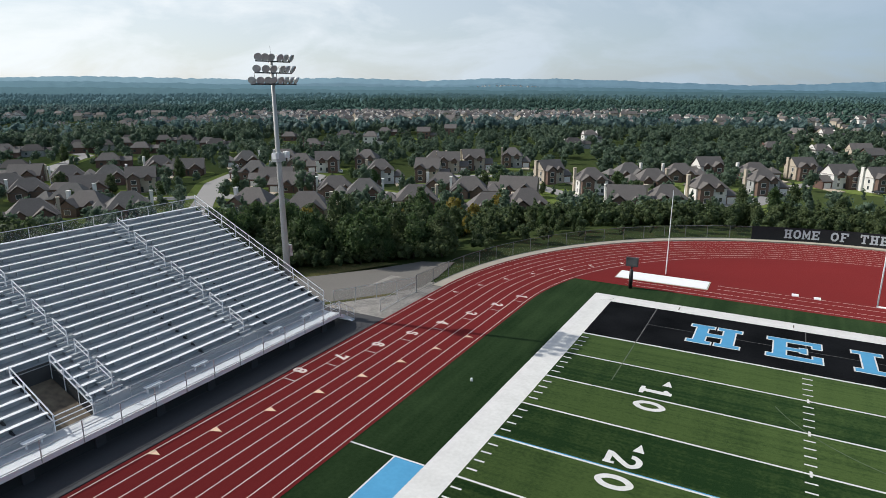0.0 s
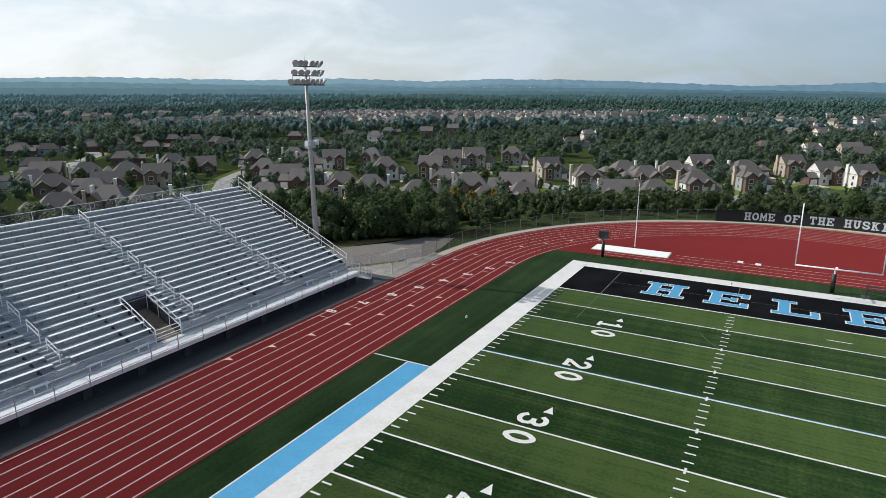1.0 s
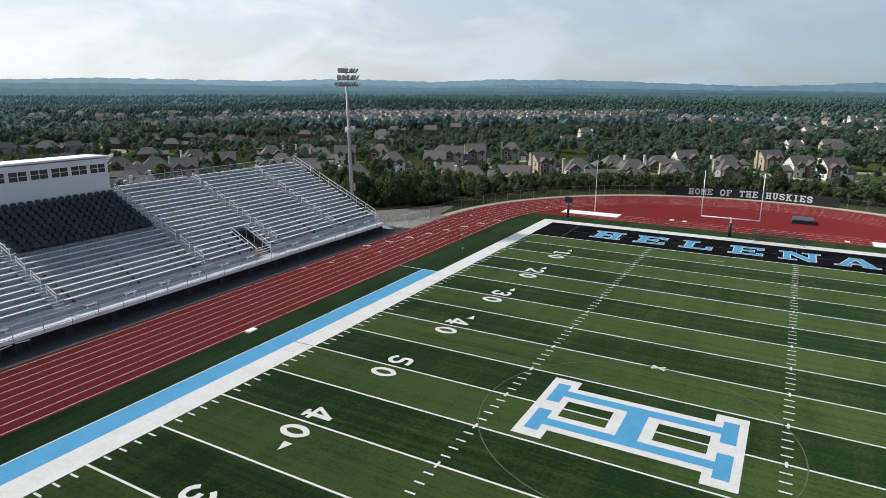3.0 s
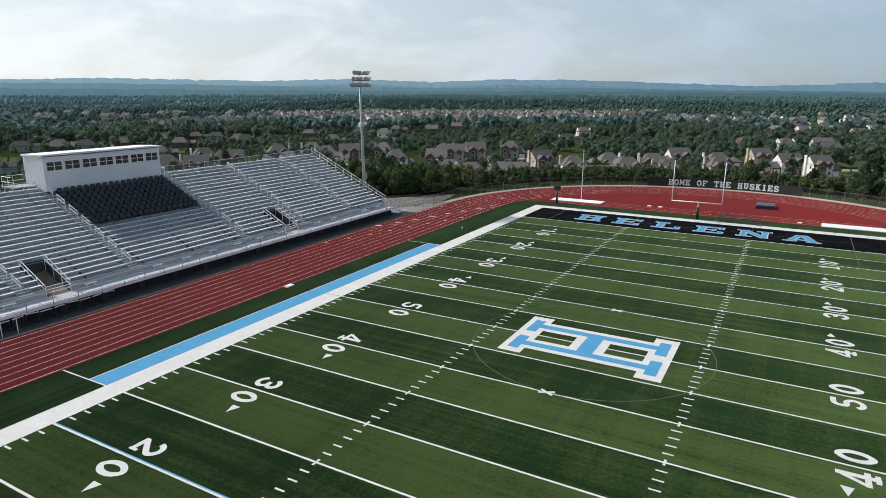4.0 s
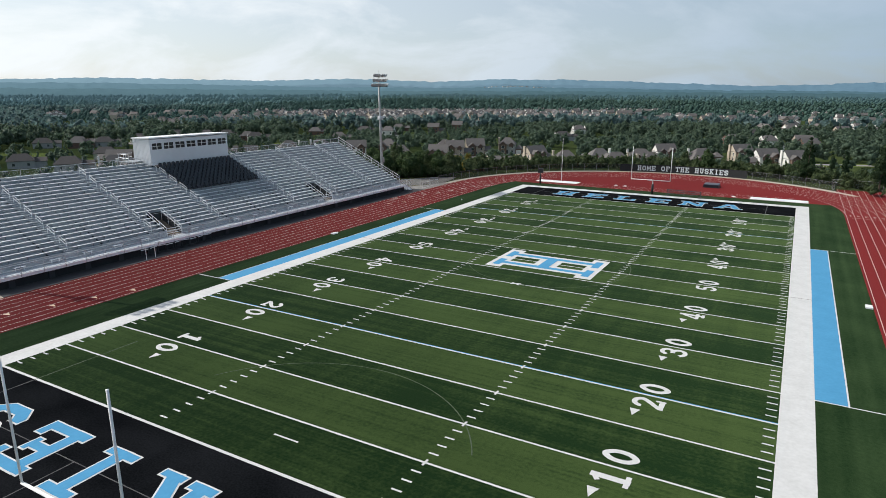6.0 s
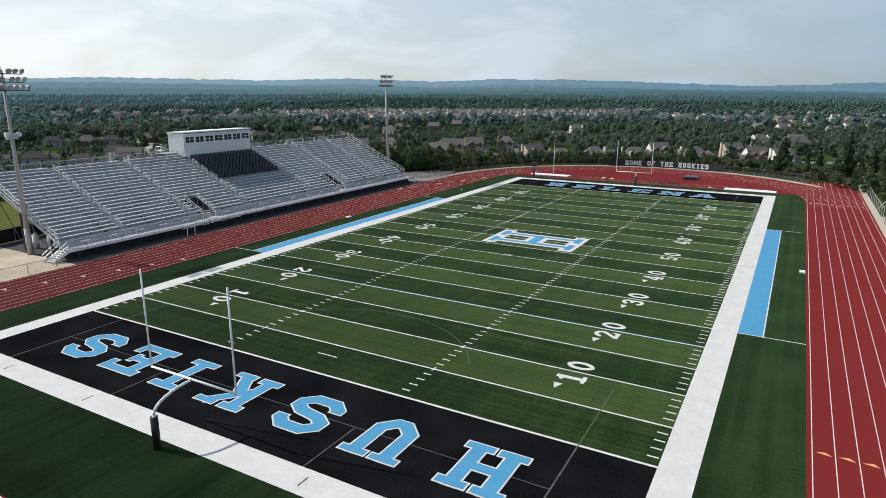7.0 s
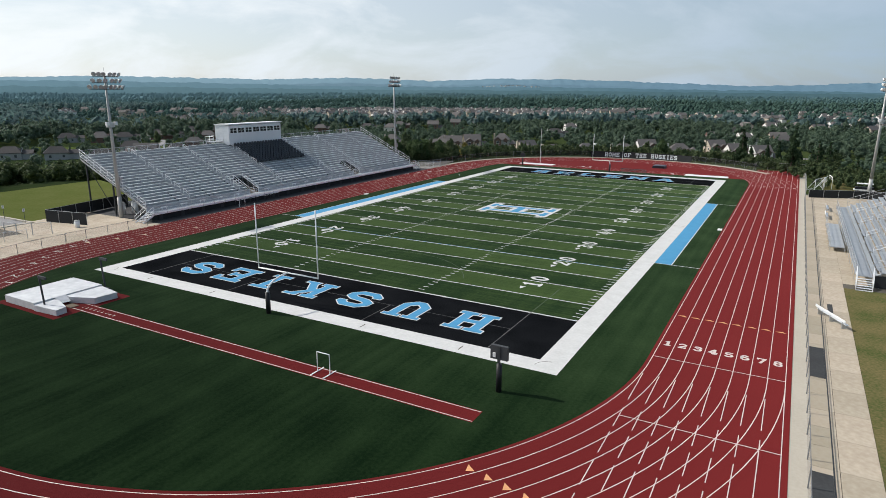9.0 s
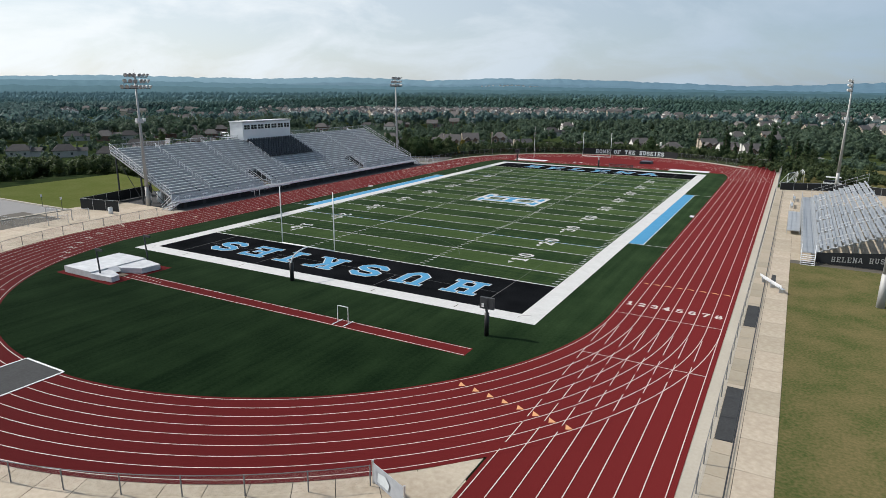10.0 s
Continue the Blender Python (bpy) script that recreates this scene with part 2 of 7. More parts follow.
GALV = material("galvanised steel", (0.55, 0.56, 0.57), 0.45, 0.7, alt=(0.42, 0.43, 0.44), grain=6, coarse=1.0, bump=0.05)
POLE = material("galvanised pole", (0.44, 0.44, 0.43), 0.6, 0.25, alt=(0.36, 0.36, 0.35), grain=2, coarse=0.5, bump=0.05)
STEEL_DARK = material("dark steel", (0.06, 0.065, 0.07), 0.6, 0.4, bump=0.05)
WHITE = material("white paint", (0.78, 0.79, 0.79), 0.5, alt=(0.70, 0.71, 0.71), grain=2, coarse=0.5, bump=0.03)
METAL_WHITE = material("white ribbed cladding", (0.72, 0.74, 0.76), 0.5, 0.1, alt=(0.64, 0.66, 0.68), grain=1.5, coarse=0.4, bump=0.03)
BLACK = material("black plastic", (0.022, 0.025, 0.033), 0.33, alt=(0.034, 0.038, 0.048), grain=8, bump=0.05, random_tint=0.25)
PAD = material("black vinyl padding", (0.012, 0.012, 0.013), 0.5, bump=0.05)
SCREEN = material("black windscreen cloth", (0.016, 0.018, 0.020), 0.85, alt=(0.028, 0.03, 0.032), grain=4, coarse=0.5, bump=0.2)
LETTER_GREY = material("pale sign lettering", (0.62, 0.67, 0.70), 0.7, bump=0.02)
SILVER = material("silver vinyl", (0.64, 0.65, 0.66), 0.45, 0.1, alt=(0.44, 0.45, 0.47), grain=1.6, coarse=0.7, amount=0.9, bump=1.0)
MAT_GREY = material("dark grey rubber mat", (0.050, 0.051, 0.052), 0.9, spec=0.1, alt=(0.085, 0.088, 0.09), grain=6, coarse=0.5, bump=0.2)
GLASS = material("dark window glass", (0.03, 0.035, 0.04), 0.12, bump=0, spec=0.8)
LAMP_GLASS = material("lamp lens", (0.46, 0.48, 0.49), 0.25, 0.0, bump=0, spec=0.7)
# dark grey steel; the shadowed look of the near posts is in its colour
FENCE_STEEL = material("dark shadow-toned fence steel", (0.20, 0.205, 0.21), 0.6, 0.3, alt=(0.14, 0.145, 0.15), grain=6, coarse=1.0, bump=0.05)
BANNER_GREY = material("faded grey banner cloth", (0.30, 0.325, 0.36), 0.8, alt=(0.40, 0.42, 0.45), grain=2.5, coarse=0.9, amount=1.0, bump=0.3)
LINK = see_through("chain link", (0.42, 0.43, 0.44), 0.17)
LINK_FINE = see_through("fine chain link", (0.30, 0.31, 0.31), 0.12)
LINK_DARK = see_through("dark chain link", (0.05, 0.055, 0.055), 0.30, metal=0.1)
NET = see_through("net", (0.6, 0.6, 0.6), 0.25, metal=0.0)
GRASS = material("mown grass", (0.054, 0.078, 0.024), 0.9, alt=(0.165, 0.132, 0.064), grain=5.0, coarse=0.3, amount=1.0, bump=0.5, spec=0.0, fuzz=1.0)
LAWN_BRIGHT = material("bright mown lawn", (0.165, 0.198, 0.048), 0.9, alt=(0.230, 0.240, 0.080), grain=2.0, coarse=0.2, amount=1.0, bump=0.5, spec=0.0, fuzz=1.0)
YARD = material("garden lawn", (0.105, 0.155, 0.040), 0.9, alt=(0.155, 0.180, 0.060), grain=1.2, coarse=0.1, amount=1.0, bump=0.4, spec=0.0, fuzz=1.0)
LAND = material("rough ground", (0.036, 0.058, 0.022), 0.95, alt=(0.075, 0.090, 0.036), grain=0.35, coarse=0.012, amount=0.8, bump=0.3, spec=0.0, fuzz=1.0)
DIRT = material("bare dirt", (0.13, 0.10, 0.07), 0.95, alt=(0.08, 0.06, 0.045), grain=3, coarse=0.6, bump=0.4)
BARK = material("bark", (0.085, 0.065, 0.05), 0.9, grain=5, coarse=0.8, bump=0.4)
LEAVES = [leaf_material("oak leaves", (0.052, 0.086, 0.036), (0.094, 0.124, 0.052)),
          leaf_material("maple leaves", (0.044, 0.086, 0.032), (0.080, 0.122, 0.044)),
          leaf_material("pine needles", (0.026, 0.054, 0.023), (0.045, 0.077, 0.031)),
          leaf_material("yellowing leaves", (0.24, 0.19, 0.035), (0.15, 0.14, 0.035))]
# distance haze is put into both leaf colours, more in the second
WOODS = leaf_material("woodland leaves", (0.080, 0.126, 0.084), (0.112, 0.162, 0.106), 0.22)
WOODS_MID = leaf_material("haze tinted woodland leaves", (0.096, 0.160, 0.156), (0.126, 0.194, 0.180), 0.12)



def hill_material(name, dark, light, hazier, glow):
    """Far woods: tree tops of two tones with haze put into colour and glow, paler towards the bright side of the sky.
    """
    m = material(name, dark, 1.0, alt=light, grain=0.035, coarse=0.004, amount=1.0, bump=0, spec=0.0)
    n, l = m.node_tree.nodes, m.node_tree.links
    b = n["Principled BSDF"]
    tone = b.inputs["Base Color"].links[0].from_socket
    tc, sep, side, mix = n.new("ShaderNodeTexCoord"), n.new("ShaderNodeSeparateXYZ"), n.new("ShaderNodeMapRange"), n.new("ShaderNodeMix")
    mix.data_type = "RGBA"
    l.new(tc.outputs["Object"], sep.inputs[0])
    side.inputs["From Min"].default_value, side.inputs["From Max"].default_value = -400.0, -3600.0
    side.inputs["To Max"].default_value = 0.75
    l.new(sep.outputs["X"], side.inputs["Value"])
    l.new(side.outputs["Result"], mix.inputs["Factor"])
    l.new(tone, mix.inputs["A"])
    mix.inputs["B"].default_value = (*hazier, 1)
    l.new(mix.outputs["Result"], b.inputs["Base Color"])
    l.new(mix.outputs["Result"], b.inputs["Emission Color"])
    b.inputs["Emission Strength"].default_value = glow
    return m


# distance haze is mixed into these colours; the glow grows with distance
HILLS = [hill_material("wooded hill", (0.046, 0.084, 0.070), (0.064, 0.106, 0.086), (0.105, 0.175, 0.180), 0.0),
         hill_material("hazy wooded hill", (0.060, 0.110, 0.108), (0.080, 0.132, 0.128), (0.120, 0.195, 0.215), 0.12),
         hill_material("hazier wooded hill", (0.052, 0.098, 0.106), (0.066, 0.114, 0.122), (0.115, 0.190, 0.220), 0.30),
         hill_material("haze-blue wooded hill", (0.036, 0.070, 0.082), (0.046, 0.084, 0.096), (0.085, 0.145, 0.172), 0.60),
         hill_material("haze-pale blue hill", (0.042, 0.082, 0.104), (0.052, 0.096, 0.118), (0.098, 0.162, 0.194), 0.70)]
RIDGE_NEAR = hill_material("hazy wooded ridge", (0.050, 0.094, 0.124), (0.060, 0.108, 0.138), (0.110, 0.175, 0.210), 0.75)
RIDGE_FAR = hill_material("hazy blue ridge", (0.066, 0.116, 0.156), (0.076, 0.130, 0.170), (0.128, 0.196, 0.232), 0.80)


# ---------------------------------------------------------------- builders
class Shape:
    """Collects corners and faces of one mesh."""

    def __init__(self):
        self.v, self.f = [], []

    def box(self, x0, x1, y0, y1, z0, z1):
        k = len(self.v)
        self.v += [(x0, y0, z0), (x1, y0, z0), (x1, y1, z0), (x0, y1, z0), (x0, y0, z1), (x1, y0, z1), (x1, y1, z1), (x0, y1, z1)]
        self.f += [tuple(k + i for i in q) for q in ((3, 2, 1, 0), (4, 5, 6, 7), (0, 1, 5, 4), (1, 2, 6, 5), (2, 3, 7, 6), (3, 0, 4, 7))]
        return self

    def poly(self, pts):
        k = len(self.v)
        self.v += [tuple(p) for p in pts]
        self.f.append(tuple(range(k, k + len(pts))))
        return self

    def rect(self, x0, x1, y0, y1, z):
        return self.poly([(x0, y0, z), (x1, y0, z), (x1, y1, z), (x0, y1, z)])

    def prism(self, pts, z0, z1):
        """An upright prism over a plan that goes counter-clockwise."""
        n = len(pts)
        self.poly([(x, y, z1) for x, y in pts])
        self.poly([(x, y, z0) for x, y in reversed(pts)])
        for i in range(n):
            (xa, ya), (xb, yb) = pts[i], pts[(i + 1) % n]
            self.poly([(xa, ya, z0), (xb, yb, z0), (xb, yb, z1), (xa, ya, z1)])
        return self

    def slab(self, profile, y0, y1):
        """A profile in x and z, drawn along y."""
        n = len(profile)
        self.poly([(x, y0, z) for x, z in profile])
        self.poly([(x, y1, z) for x, z in reversed(profile)])
        for i in range(n):
            (xa, za), (xb, zb) = profile[i], profile[(i + 1) % n]
            self.poly([(xa, y0, za), (xa, y1, za), (xb, y1, zb), (xb, y0, zb)])
        return self

    def tube(self, p, q, r, r1=None, n=6):
        p, q = Vector(p), Vector(q)
        r1 = r if r1 is None else r1
        d = (q - p).normalized()
        a = d.orthogonal().normalized()
        b = d.cross(a)
        k = len(self.v)
        for o, rr in ((p, r), (q, r1)):
            for i in range(n):
                w = 2 * math.pi * i / n
                self.v.append(tuple(o + (a * math.cos(w) + b * math.sin(w)) * rr))
        for i in range(n):
            j = (i + 1) % n
            self.f.append((k + i, k + j, k + n + j, k + n + i))
        self.f.append(tuple(k + i for i in reversed(range(n))))
        self.f.append(tuple(k + n + i for i in range(n)))
        return self

    def path(self, pts, r, n=6):
        for a, b in zip(pts, pts[1:]):
            self.tube(a, b, r, n=n)
        return self

    def ring(self, cx, cy, r0, r1, a0, a1, z, n=64, s0=1.0, s1=1.0):
        """A flat band of a ring, angles in degrees; s0 and s1 flatten its edges along y."""
        k = len(self.v)
        for i in range(n + 1):
            w = radians(a0 + (a1 - a0) * i / n)
            self.v += [(cx + r0 * math.cos(w), cy + r0 * s0 * math.sin(w), z), (cx + r1 * math.cos(w), cy + r1 * s1 * math.sin(w), z)]
        for i in range(n):
            self.f.append((k + 2 * i, k + 2 * i + 1, k + 2 * i + 3, k + 2 * i + 2))
        return self

    def kerb(self, cx, cy, r0, r1, a0, a1, z0, z1, n=64):
        """A ring band with height."""
        self.ring(cx, cy, r0, r1, a0, a1, z1, n)
        for r in (r0, r1):
            k = len(self.v)
            for i in range(n + 1):
                w = radians(a0 + (a1 - a0) * i / n)
                self.v += [(cx + r * math.cos(w), cy + r * math.sin(w), z0), (cx + r * math.cos(w), cy + r * math.sin(w), z1)]
            for i in range(n):
                q = (k + 2 * i, k + 2 * i + 2, k + 2 * i + 3, k + 2 * i + 1)
                self.f.append(q if r == r1 else q[::-1])
        return self

    def data(self, name, mat, smooth=False):
        me = bpy.data.meshes.new(name)
        me.from_pydata(self.v, [], self.f)
        me.materials.append(mat)
        if smooth:
            me.polygons.foreach_set("use_smooth", [True] * len(me.polygons))
        me.update()
        return me


def part(name, shape, mat, parent=None, label="", smooth=False):
    """One mesh object under a thing or a part."""
    me = shape if isinstance(shape, bpy.types.Mesh) else shape.data(name, mat, smooth)
    ob = new(name, me)
    if parent is not None:
        ob.parent = parent
    return tagged(ob, label)


def thing(name, label, category, group="", kind="", at=None):
    ob = new(name)
    ob.empty_display_size = 0.5
    if at is not None:
        ob.matrix_basis = at
    return tagged(ob, label, category, group, kind)


def setting(name, shape, mat, label, category, smooth=False):
    return tagged(part(name, shape, mat, None, "", smooth), label, category, "", "structure")


def fast_mesh(name, verts, faces, mat):
    """A mesh of triangles or quads from arrays."""
    me = bpy.data.meshes.new(name)
    n, k = faces.shape
    me.vertices.add(len(verts))
    me.vertices.foreach_set("co", np.ascontiguousarray(verts, dtype=np.float32).ravel())
    me.loops.add(n * k)
    me.loops.foreach_set("vertex_index", np.ascontiguousarray(faces, dtype=np.int32).ravel())
    me.polygons.add(n)
    me.polygons.foreach_set("loop_start", np.arange(0, n * k, k, dtype=np.int32))
    me.materials.append(mat)
    me.update(calc_edges=True)
    me.validate()
    return me


# ---------------------------------------------------------------- the lie of the land
def ease(a, b, v):
    v = min(1.0, max(0.0, (v - a) / (b - a)))
    return v * v * (3 - 2 * v)


def off_pad(x, y):
    """Metres outside the level stadium ground."""
    def box(x0, x1, y0, y1):
        return math.hypot(max(x0 - x, 0, x - x1), max(y0 - y, 0, y - y1))
    return min(box(-64, 80, -160, 50), box(-97, 0, -160, -22), max(0.0, math.hypot(x, y - 51) - 46))


def land(x, y):
    d = off_pad(x, y)
    h = -16 * ease(0, 65, d) - 4 * ease(60, 180, d) - 5 * ease(220, 900, d)
    w = ease(60, 300, d)
    h += w * (math.sin(x * 0.011 + 1.0) * math.cos(y * 0.009) + 1.5 * math.sin(x * 0.0031 + y * 0.0023))
    r = math.hypot(x, y)
    h += 10 * ease(3000, 4700, r)
    return h - 0.10


rings = [0, 20, 40, 55, 70, 80, 90, 100, 110, 120, 130, 140, 150, 165, 180, 200, 225, 250, 280, 310, 350, 400, 450, 520, 600, 700,
         820, 950, 1100, 1300, 1550, 1850, 2200, 2600, 3000, 3400, 3800, 4200, 4600, 4850]
SPOKES = 180
gv = [(0.0, 0.0, land(0, 0))]
for r in rings[1:]:
    for s in range(SPOKES):
        w = 2 * math.pi * s / SPOKES
        x, y = r * math.cos(w), r * math.sin(w)
        gv.append((x, y, land(x, y)))
gf = [(0, 1 + s, 1 + (s + 1) % SPOKES) for s in range(SPOKES)]
for i in range(len(rings) - 2):
    a, b = 1 + i * SPOKES, 1 + (i + 1) * SPOKES
    gf += [(a + s, b + s, b + (s + 1) % SPOKES, a + (s + 1) % SPOKES) for s in range(SPOKES)]
ground = Shape()
ground.v, ground.f = gv, gf
setting("ground", ground, LAND, "rough green ground falling away to wooded hills", "ground", True)

# ---------------------------------------------------------------- lettering
def V(x, t=0.2):
    return ([(x, 0), (x, 1)], t)


def B(x0, x1, y, t=0.12):
    return ([(x0, y), (x1, y)], t)


def O(x0, x1, y0, y1, c=0.2, t=0.2):
    return ([(x0, y0 + c), (x0, y1 - c), (x0 + c, y1), (x1 - c, y1), (x1, y1 - c), (x1, y0 + c), (x1 - c, y0), (x0 + c, y0), (x0, y0 + c)], t)


GLYPHS = {
    "H": [V(.25), V(.75), B(.04, .46, .07, .14), B(.04, .46, .93, .14), B(.54, .96, .07, .14), B(.54, .96, .93, .14), B(.25, .75, .5, .16)],
    "E": [V(.25), B(.04, .93, .08, .16), B(.04, .93, .92, .16), B(.25, .66, .5, .14), ([(.86, 0), (.86, .3)], .14), ([(.86, .7), (.86, 1)], .14),
          ([(.64, .37), (.64, .63)], .1)],
    "L": [V(.27), B(.04, .5, .93, .14), B(.04, .93, .08, .16), ([(.86, 0), (.86, .4)], .14)],
    "N": [V(.2, .15), V(.8, .15), ([(.2, .98), (.8, .02)], .22), B(.02, .42, .06), B(.58, .98, .94), B(.02, .3, .94)],
    "A": [([(.15, .05), (.46, 1)], .16), ([(.85, .05), (.54, 1)], .2), B(.25, .75, .3, .12), B(-.02, .34, .06), B(.64, 1.02, .06), B(.36, .64, .95, .1)],
    "U": [([(.25, 1), (.25, .28), (.43, .1), (.57, .1), (.75, .28), (.75, 1)], .2), B(.04, .46, .94), B(.54, .96, .94)],
    "S": [([(.84, .68), (.84, .76), (.68, .9), (.32, .9), (.16, .76), (.16, .64), (.32, .53), (.68, .47), (.84, .36), (.84, .24), (.68, .1), (.32, .1),
            (.16, .24), (.16, .32)], .2)],
    "K": [V(.25), B(.04, .46, .07, .14), B(.04, .46, .93, .14), ([(.3, .42), (.78, .96)], .16), ([(.46, .56), (.8, .04)], .2), B(.58, .98, .94), B(.6, 1.0, .06)],
    "I": [V(.5), B(.22, .78, .07, .14), B(.22, .78, .93, .14)],
    "O": [O(.17, .83, .1, .9)],
    "M": [V(.14, .14), V(.86, .14), ([(.14, .96), (.5, .3), (.86, .96)], .16), B(.0, .3, .06), B(.7, 1.0, .06)],
    "F": [V(.25), B(.04, .93, .92, .16), B(.25, .66, .5, .14), ([(.86, .68), (.86, 1)], .14), B(.04, .5, .07, .14)],
    "T": [V(.5), B(.06, .94, .92, .16), ([(.13, .68), (.13, 1)], .14), ([(.87, .68), (.87, 1)], .14), B(.28, .72, .07, .14)],
    "0": [O(.2, .8, .09, .91, .22, .2)],
    "1": [V(.52, .24), B(.2, .84, .07, .14), ([(.5, .92), (.24, .78)], .14)],
    "2": [([(.18, .68), (.18, .76), (.34, .91), (.64, .91), (.81, .76), (.81, .62), (.22, .14)], .18), B(.12, .88, .09, .18), ([(.83, 0), (.83, .28)], .1)],
    "3": [([(.17, .74), (.34, .91), (.66, .91), (.82, .78), (.82, .64), (.68, .53), (.42, .53)], .18),
          ([(.5, .53), (.68, .53), (.84, .4), (.84, .22), (.66, .09), (.34, .09), (.16, .26)], .18)],
    "4": [V(.64, .2), ([(.62, .95), (.14, .32)], .14), B(.06, .94, .29, .15), B(.4, .88, .06)],
    "5": [([(.84, .91), (.24, .91), (.21, .52), (.6, .57), (.83, .42), (.83, .24), (.64, .09), (.34, .09), (.16, .24)], .18)],
    "6": [([(.8, .78), (.64, .91), (.36, .91), (.18, .7), (.18, .26), (.36, .09), (.66, .09), (.83, .24), (.83, .4), (.66, .54), (.34, .54), (.18, .42)], .18)],
    "7": [([(.14, .91), (.84, .91), (.4, 0)], .2), ([(.17, .72), (.17, 1)], .12)],
    "8": [O(.22, .78, .52, .92, .14, .16), O(.18, .82, .08, .52, .15, .17)],
}


def glyph(shape, ch, place, wide, high, grow=0.0, lift=0.0015):
    """Adds a letter's strokes as flat pieces. place(u, v, k) gives the world point for metres u along and v up the letter."""
    for k, (pts, t) in enumerate(GLYPHS[ch]):
        p = [Vector((x * wide, y * high)) for x, y in pts]
        closed = (p[0] - p[-1]).length < 1e-6
        if ch in "0235689":
            for _ in range(2):
                cut = []
                for u, v in zip(p, p[1:]):
                    cut += [u.lerp(v, .25), u.lerp(v, .75)]
                if closed:
                    cut.append(cut[0])
                else:
                    cut[0], cut[-1] = p[0], p[-1]
                p = cut
        half = t * min(wide, high) / 2 + grow
        n = len(p)
        dirs = [(p[i + 1] - p[i]).normalized() for i in range(n - 1)]
        if not closed and grow:
            p[0] = p[0] - dirs[0] * grow
            p[-1] = p[-1] + dirs[-1] * grow
        sides = []
        for i in range(n):
            if 0 < i < n - 1:
                a, b = dirs[i - 1], dirs[i]
            elif closed:
                a, b = dirs[-1], dirs[0]
            else:
                a = b = dirs[min(i, n - 2)]
            na, nb = Vector((-a.y, a.x)), Vector((-b.y, b.x))
            m = (na + nb).normalized()
            m = m * (half / max(0.35, m.dot(na)))
            sides.append((p[i] + m, p[i] - m))
        for i in range(n - 1):
            (l0, r0), (l1, r1) = sides[i], sides[i + 1]
            shape.poly([place(q.x, q.y, k * lift) for q in (r0, r1, l1, l0)])


def flat_place(cx, cy, z, wide, high, right):
    """Lays a letter on the ground, centred, with its reading direction along right."""
    up = (-right[1], right[0])
    return lambda u, v, k: (cx + right[0] * (u - wide / 2) + up[0] * (v - high / 2), cy + right[1] * (u - wide / 2) + up[1] * (v - high / 2), z + k)


# ---------------------------------------------------------------- playing field
YD = 0.9144
SIDE, GOAL, END = 24.384, 50 * YD, 60 * YD
BORDER = 1.95
CY = 51.0                    # centres of the track's bends
R_IN, LANE = 31.5, 1.10
FLAT_IN, FLAT_OUT = 0.994, 0.985   # the bends are a little flatter than half circles
R_OUT = R_IN + 8 * LANE
EDGE_IN, EDGE_OUT = R_IN - 0.28, R_OUT + 0.36

apron = Shape()
n = 72
plan = [(EDGE_IN * math.cos(radians(180 + 180 * i / n)), -CY + FLAT_IN * EDGE_IN * math.sin(radians(180 + 180 * i / n))) for i in range(n + 1)]
plan += [(EDGE_IN, CY)]
a60 = math.degrees(math.asin((60.6 - CY) / EDGE_IN))
plan += [(EDGE_IN * math.cos(radians(a60 * i / 8)), CY + EDGE_IN * math.sin(radians(a60 * i / 8))) for i in range(1, 9)]
plan += [(-x, y) for x, y in reversed(plan[-8:])] + [(-EDGE_IN, CY)]
cut_y = -END - BORDER - .6
apron.poly([(x, y, 0.0) for x, y in [(-EDGE_IN * math.sqrt(1 - ((-CY - cut_y) / (FLAT_IN * EDGE_IN)) ** 2), cut_y)] + [(EDGE_IN * math.sqrt(1 - ((-CY - cut_y) / (FLAT_IN * EDGE_IN)) ** 2), cut_y)] + [p for p in plan[n // 2:] if p[1] > cut_y] + [p for p in plan[:n // 2] if p[1] > cut_y]])
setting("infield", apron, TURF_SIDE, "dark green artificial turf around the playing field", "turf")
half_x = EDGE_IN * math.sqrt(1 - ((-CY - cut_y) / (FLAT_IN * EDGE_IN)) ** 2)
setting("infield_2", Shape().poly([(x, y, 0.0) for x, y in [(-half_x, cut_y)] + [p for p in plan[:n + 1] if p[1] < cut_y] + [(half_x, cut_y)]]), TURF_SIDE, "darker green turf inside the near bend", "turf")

field = Shape().rect(-SIDE, SIDE, -GOAL, GOAL, 0.008)
field_ob = setting("playing_field", field, TURF, "striped green artificial turf football field", "field")

for sgn, nm in ((1, "far"), (-1, "near")):
    ez = Shape().rect(-SIDE, SIDE, min(sgn * GOAL, sgn * END), max(sgn * GOAL, sgn * END), 0.008)
    part("end_zone", ez, TURF_BLACK, field_ob, "black turf end zone")

border = Shape()
for s in (-1, 1):
    border.rect(min(s * SIDE, s * (SIDE + BORDER)), max(s * SIDE, s * (SIDE + BORDER)), -END - BORDER, END + BORDER, 0.010)
    border.rect(-SIDE, SIDE, min(s * END, s * (END + BORDER)), max(s * END, s * (END + BORDER)), 0.010)
part("border", border, TURF_WHITE, field_ob, "broad white turf border round the field")

